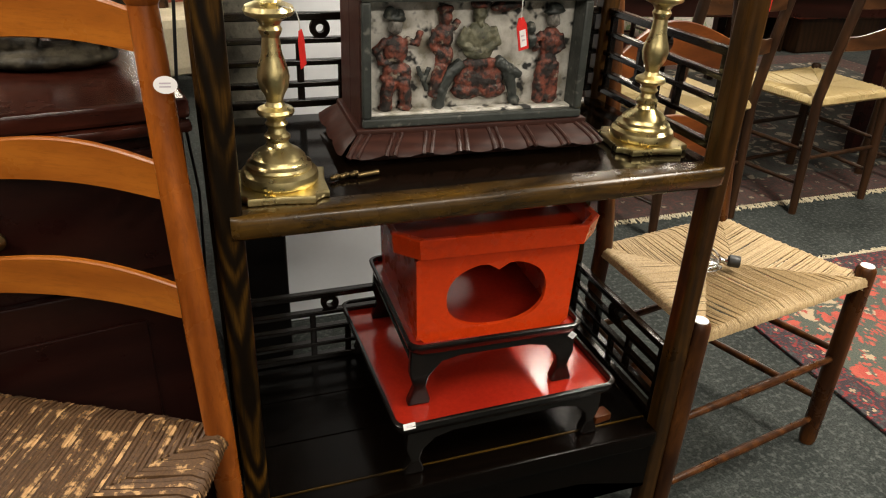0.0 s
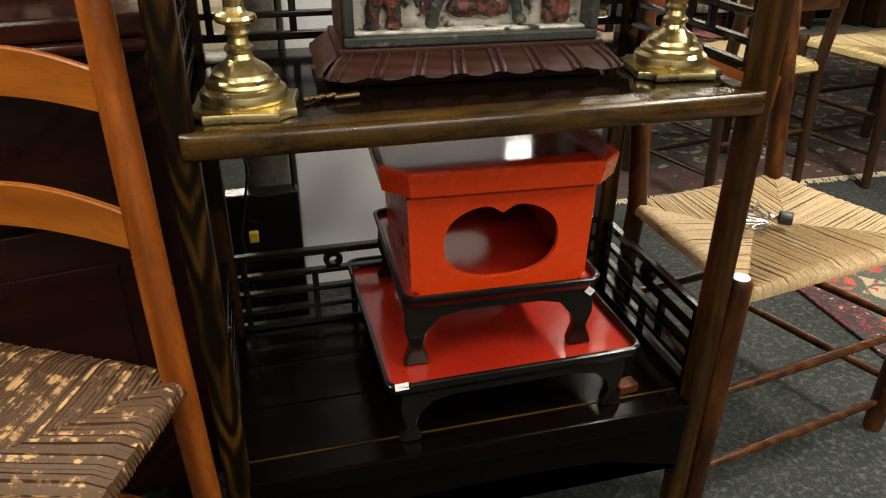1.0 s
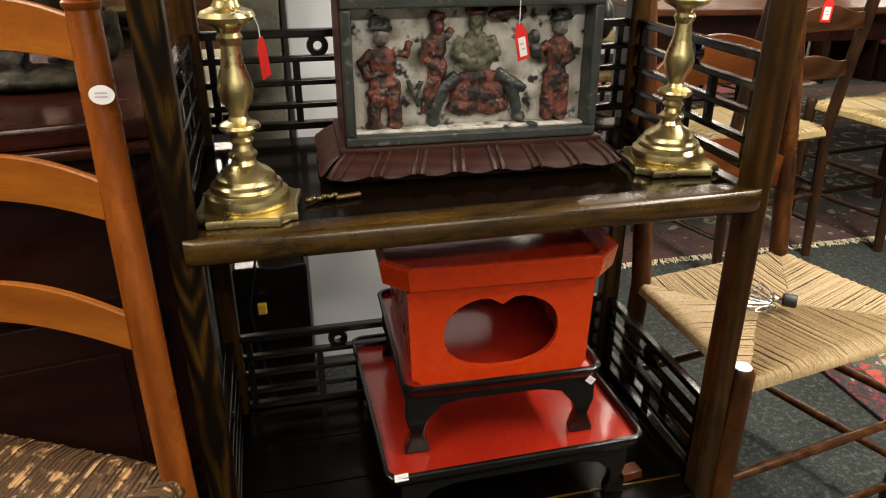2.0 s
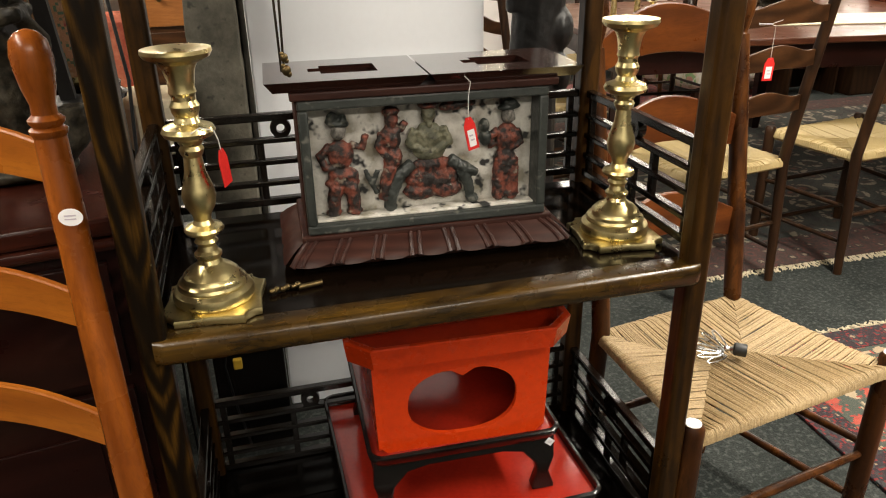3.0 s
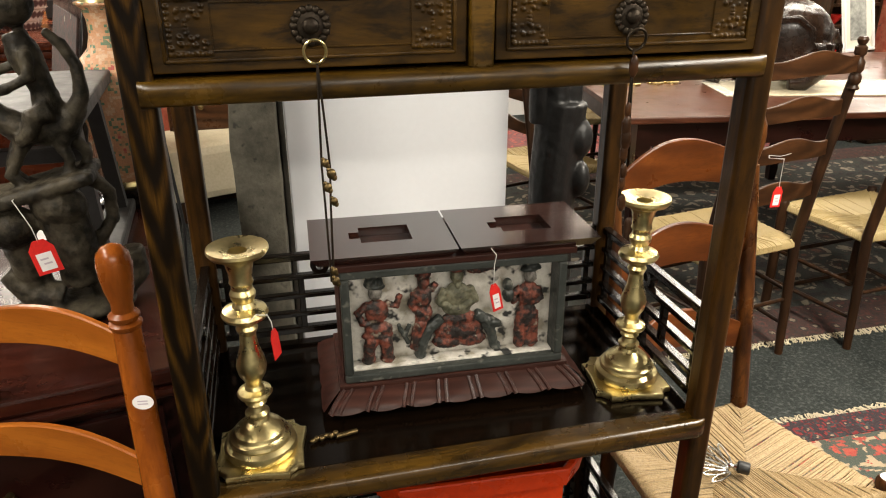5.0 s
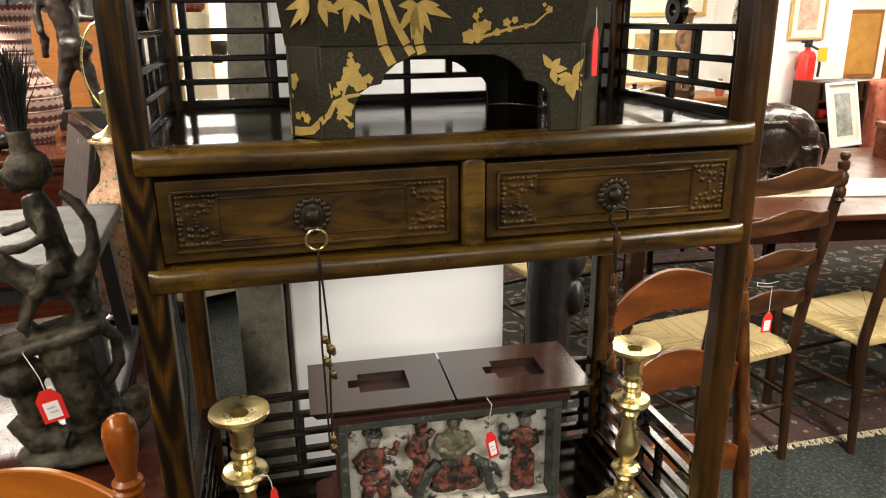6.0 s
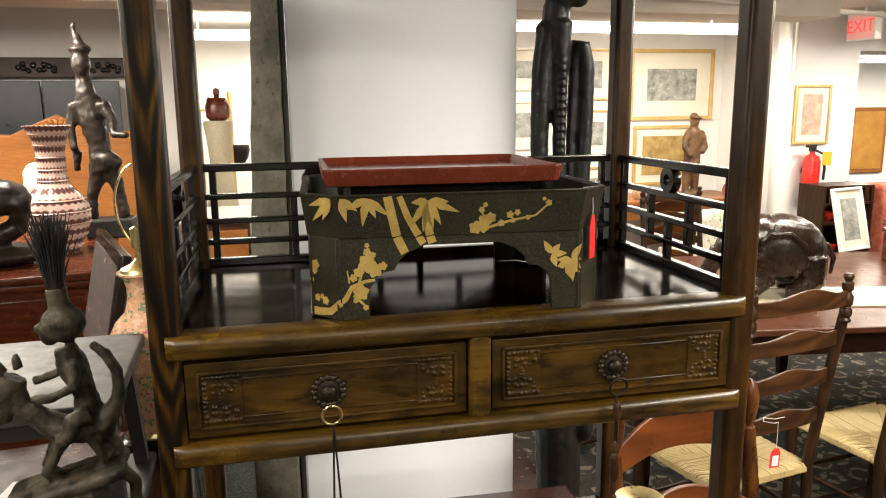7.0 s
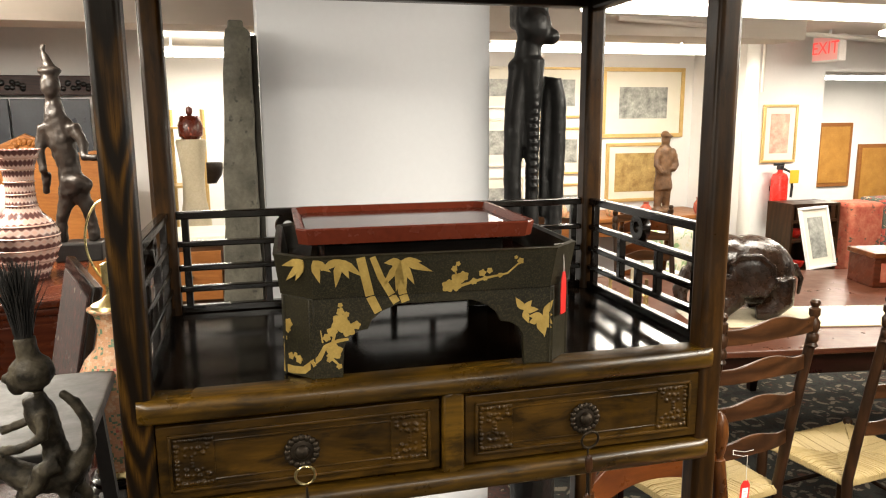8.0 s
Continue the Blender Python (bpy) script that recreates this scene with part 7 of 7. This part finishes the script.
part("apron", box(-0.7, -0.22, 0.78, 0.7, 0.28, 0.90, 0.004), m_oak, ct)
for x in (-0.7, 0.65):
    for yy in (-0.22, 0.22):
        part("leg", box(x, yy, 0, x + 0.05, yy + 0.05, 0.8, 0.005), m_walnut, ct)
rnd = random.Random(11)
for k in range(12):
    x, yy = 2.55 + 0.11 * k + rnd.uniform(-0.02, 0.02), 4.4 + rnd.uniform(-0.03, 0.1)
    hgt, r = rnd.uniform(0.06, 0.15), rnd.uniform(0.03, 0.06)
    if abs(x - 3.5) < 0.16:
        continue
    b = thing("small_ornament", "small glazed ornament on the console table", "ornament", (x, yy, 0.93), 0, "ornaments on the console")
    part("body", lathe([(r * 0.6, 0), (r, hgt * 0.35), (r * 0.9, hgt * 0.6), (r * 0.4, hgt * 0.85), (r * 0.5, hgt)], 18), (m_rosevase, m_cream, m_white, m_kilim)[k % 4], b)
arm = copy_thing(right_chair, pose(2.75, 3.75, 0, 0, 0, 175))
arm["label"] = "orange-brown chair in front of the console table"
cloth = thing("flowered_armchair", "armchair covered in white cloth with green flowers", "armchair", (3.45, 3.85, 0), 10)
m_chintz = rugcloth("flowered chintz", [(0.50, 0.20, 0.16), (0.18, 0.34, 0.12), (0.62, 0.55, 0.40), (0.66, 0.62, 0.54)], 7, (0.70, 0.66, 0.58))
part("seat", box(-0.32, -0.3, 0.12, 0.32, 0.3, 0.45, 0.06, seg=4), m_chintz, cloth)
part("back", box(-0.32, 0.2, 0.3, 0.32, 0.36, 0.88, 0.07, seg=4), m_chintz, cloth)
for s in (-1, 1):
    part("arm", box(min(s * 0.26, s * 0.40), -0.3, 0.12, max(s * 0.26, s * 0.40), 0.3, 0.62, 0.06, seg=4), m_chintz, cloth)
    part("leg", box(s * 0.3 - 0.02, -0.26, 0, s * 0.3 + 0.02, -0.22, 0.13, 0.004), m_walnut, cloth)

fe = thing("fire_extinguisher", "red fire extinguisher hung on the pier", "fire extinguisher", (4.10, 3.885, 1.05))
part("tank", lathe([(0.05, 0), (0.062, 0.012), (0.062, 0.20), (0.05, 0.235), (0.02, 0.25), (0.018, 0.27)], 24), m_redpaint, fe)
part("valve", box(-0.02, -0.02, 0.27, 0.02, 0.02, 0.305, 0.004), m_rubber, fe)
part("handle", box(-0.06, -0.01, 0.30, 0.03, 0.01, 0.32, 0.004), m_rubber, fe)
part("hose", tube([(0.01, -0.02, 0.28), (0.06, -0.05, 0.25), (0.075, -0.05, 0.14), (0.07, -0.05, 0.06)], 0.010, 8), m_rubber, fe)
part("bracket", box(-0.02, 0.05, 0.1, 0.02, 0.086, 0.14, 0.003), m_rubber, fe)
part("inspection_tag", box(0.03, -0.075, 0.17, 0.11, -0.07, 0.27, 0.002), m_yellow, fe, "yellow inspection tag")

cb = thing("curio_cabinet", "small dark wooden cabinet with shelves of red objects", "cabinet", (4.13, 3.62, 0))
part("side", box(-0.21, -0.1, 0, -0.19, 0.16, 1.10, 0.003), m_walnut, cb)
part("side", box(0.19, -0.1, 0, 0.21, 0.16, 1.10, 0.003), m_walnut, cb)
part("back", box(-0.19, 0.14, 0.02, 0.19, 0.155, 1.08), m_walnut, cb)
for z in (0.30, 0.58, 0.82, 1.08):
    part("shelf", box(-0.19, -0.1, z, 0.19, 0.14, z + 0.02, 0.002), m_walnut, cb)
for k in range(5):
    part("slat", box(-0.17 + 0.075 * k, -0.098, 0.98, -0.13 + 0.075 * k, -0.09, 1.08, 0.002), m_walnut, cb)
part("rail", box(-0.19, -0.1, 0.96, 0.19, -0.085, 0.98, 0.002), m_walnut, cb)
for x, z in ((-0.08, 0.84), (0.05, 0.84), (-0.05, 0.60)):
    ro = thing("red_bowl", "red glazed bowl on the cabinet shelf", "bowl", (4.13 + x, 3.62, z), 0, "red bowls")
    part("body", lathe([(0.02, 0), (0.045, 0.03), (0.055, 0.06), (0.05, 0.06), (0.03, 0.03)], 20), m_redpaint, ro)

kp = thing("kilim_pile", "red woven kilims draped over a rack", "rug pile", (4.95, 3.55, 0))
part("rack", box(-0.55, -0.1, 0, 0.55, 0.1, 1.02, 0.01), m_walnut, kp)
for k in range(4):
    part("kilim", box(-0.60 + 0.30 * k, -0.13 - 0.01 * (k % 2), 0.25, -0.305 + 0.30 * k, 0.13, 1.10 + 0.02 * (k % 3), 0.03, seg=3), (m_kilim, m_rug_red, m_kilim, m_rug_pink)[k], kp, "folded red kilim")

ex = thing("exit_sign", "white box exit sign with red lit letters under the ceiling", "exit sign", (4.33, 3.73, 2.11), -90)
part("case", box(-0.13, -0.05, 0, 0.13, 0.0195, 0.19, 0.008), m_signwhite, ex)
part("face", box(-0.119, -0.0505, 0.012, 0.119, -0.0485, 0.178), m_exitpanel, ex, "lit pink-white face")
part("stem", tube([(0, -0.015, 0.188), (0, -0.015, 0.2295)], 0.01, 10), m_white, ex)
txt = bpy.data.curves.new("exit_letters", "FONT")
txt.body, txt.size, txt.extrude, txt.align_x, txt.align_y = "EXIT", 0.125, 0.001, "CENTER", "CENTER"
tmp = new("letters_tmp", txt)
me = bpy.data.meshes.new_from_object(tmp.evaluated_get(bpy.context.evaluated_depsgraph_get()))
bpy.data.objects.remove(tmp)
me.materials.clear()
me.materials.append(m_exit)
let = new("letters", me)
let.parent = ex
let.matrix_basis = pose(0, -0.0515, 0.095, 90, 0, 0)
let["label"] = "red lit letters EXIT"

for x, yy, z in ((4.35, 3.2, 2.2), (-0.9, 2.2, 2.18)):
    sp = thing("spot_lamp", "white ceiling spot lamp, lit", "ceiling lamp", (x, yy, z), 0, "spot lamps")
    part("stem", tube([(0, 0, 0.05), (0, 0, CEIL - z)], 0.012, 10), m_white, sp)
    part("shade", lathe([(0.045, -0.06), (0.05, -0.05), (0.04, 0.03), (0.02, 0.055), (0.004, 0.056)], 20), m_white, sp)
    area("spot_light", x, yy, z - 0.08, 0.06, 0.06, 14)
    part("bulb", lathe([(0.004, -0.075), (0.03, -0.07), (0.038, -0.058), (0.03, -0.05)], 18), m_tube, sp, "glowing bulb")

for x, z, w, h in ((9.0, 0.63, 0.66, 0.985), (9.86, 0.30, 0.76, 0.98)):
    pn = thing("wall_panel", "tall orange-brown carved panel hung on the far wall", "panel", (x, 8.6, z))
    part("surround", box(-w / 2, -0.04, 0, w / 2, 0, h, 0.01), m_oak, pn)
    part("field", box(-w / 2 + 0.06, -0.05, 0.06, w / 2 - 0.06, -0.041, h - 0.06, 0.004), m_panelfield, pn, "orange-brown field")
mant = thing("white_mantel", "white painted mantelpiece in the next room", "mantelpiece", (6.6, 8.35, 0))
part("shelf", box(-0.5, -0.15, 1.15, 0.5, 0.2, 1.2, 0.01), m_walnut, mant)
for x in (-0.45, 0.3):
    part("jamb", box(x, -0.1, 0, x + 0.15, 0.2, 1.15, 0.01), m_white, mant)
part("hearth", box(-0.3, 0.0, 0, 0.3, 0.2, 1.1, 0.004), m_black, mant)
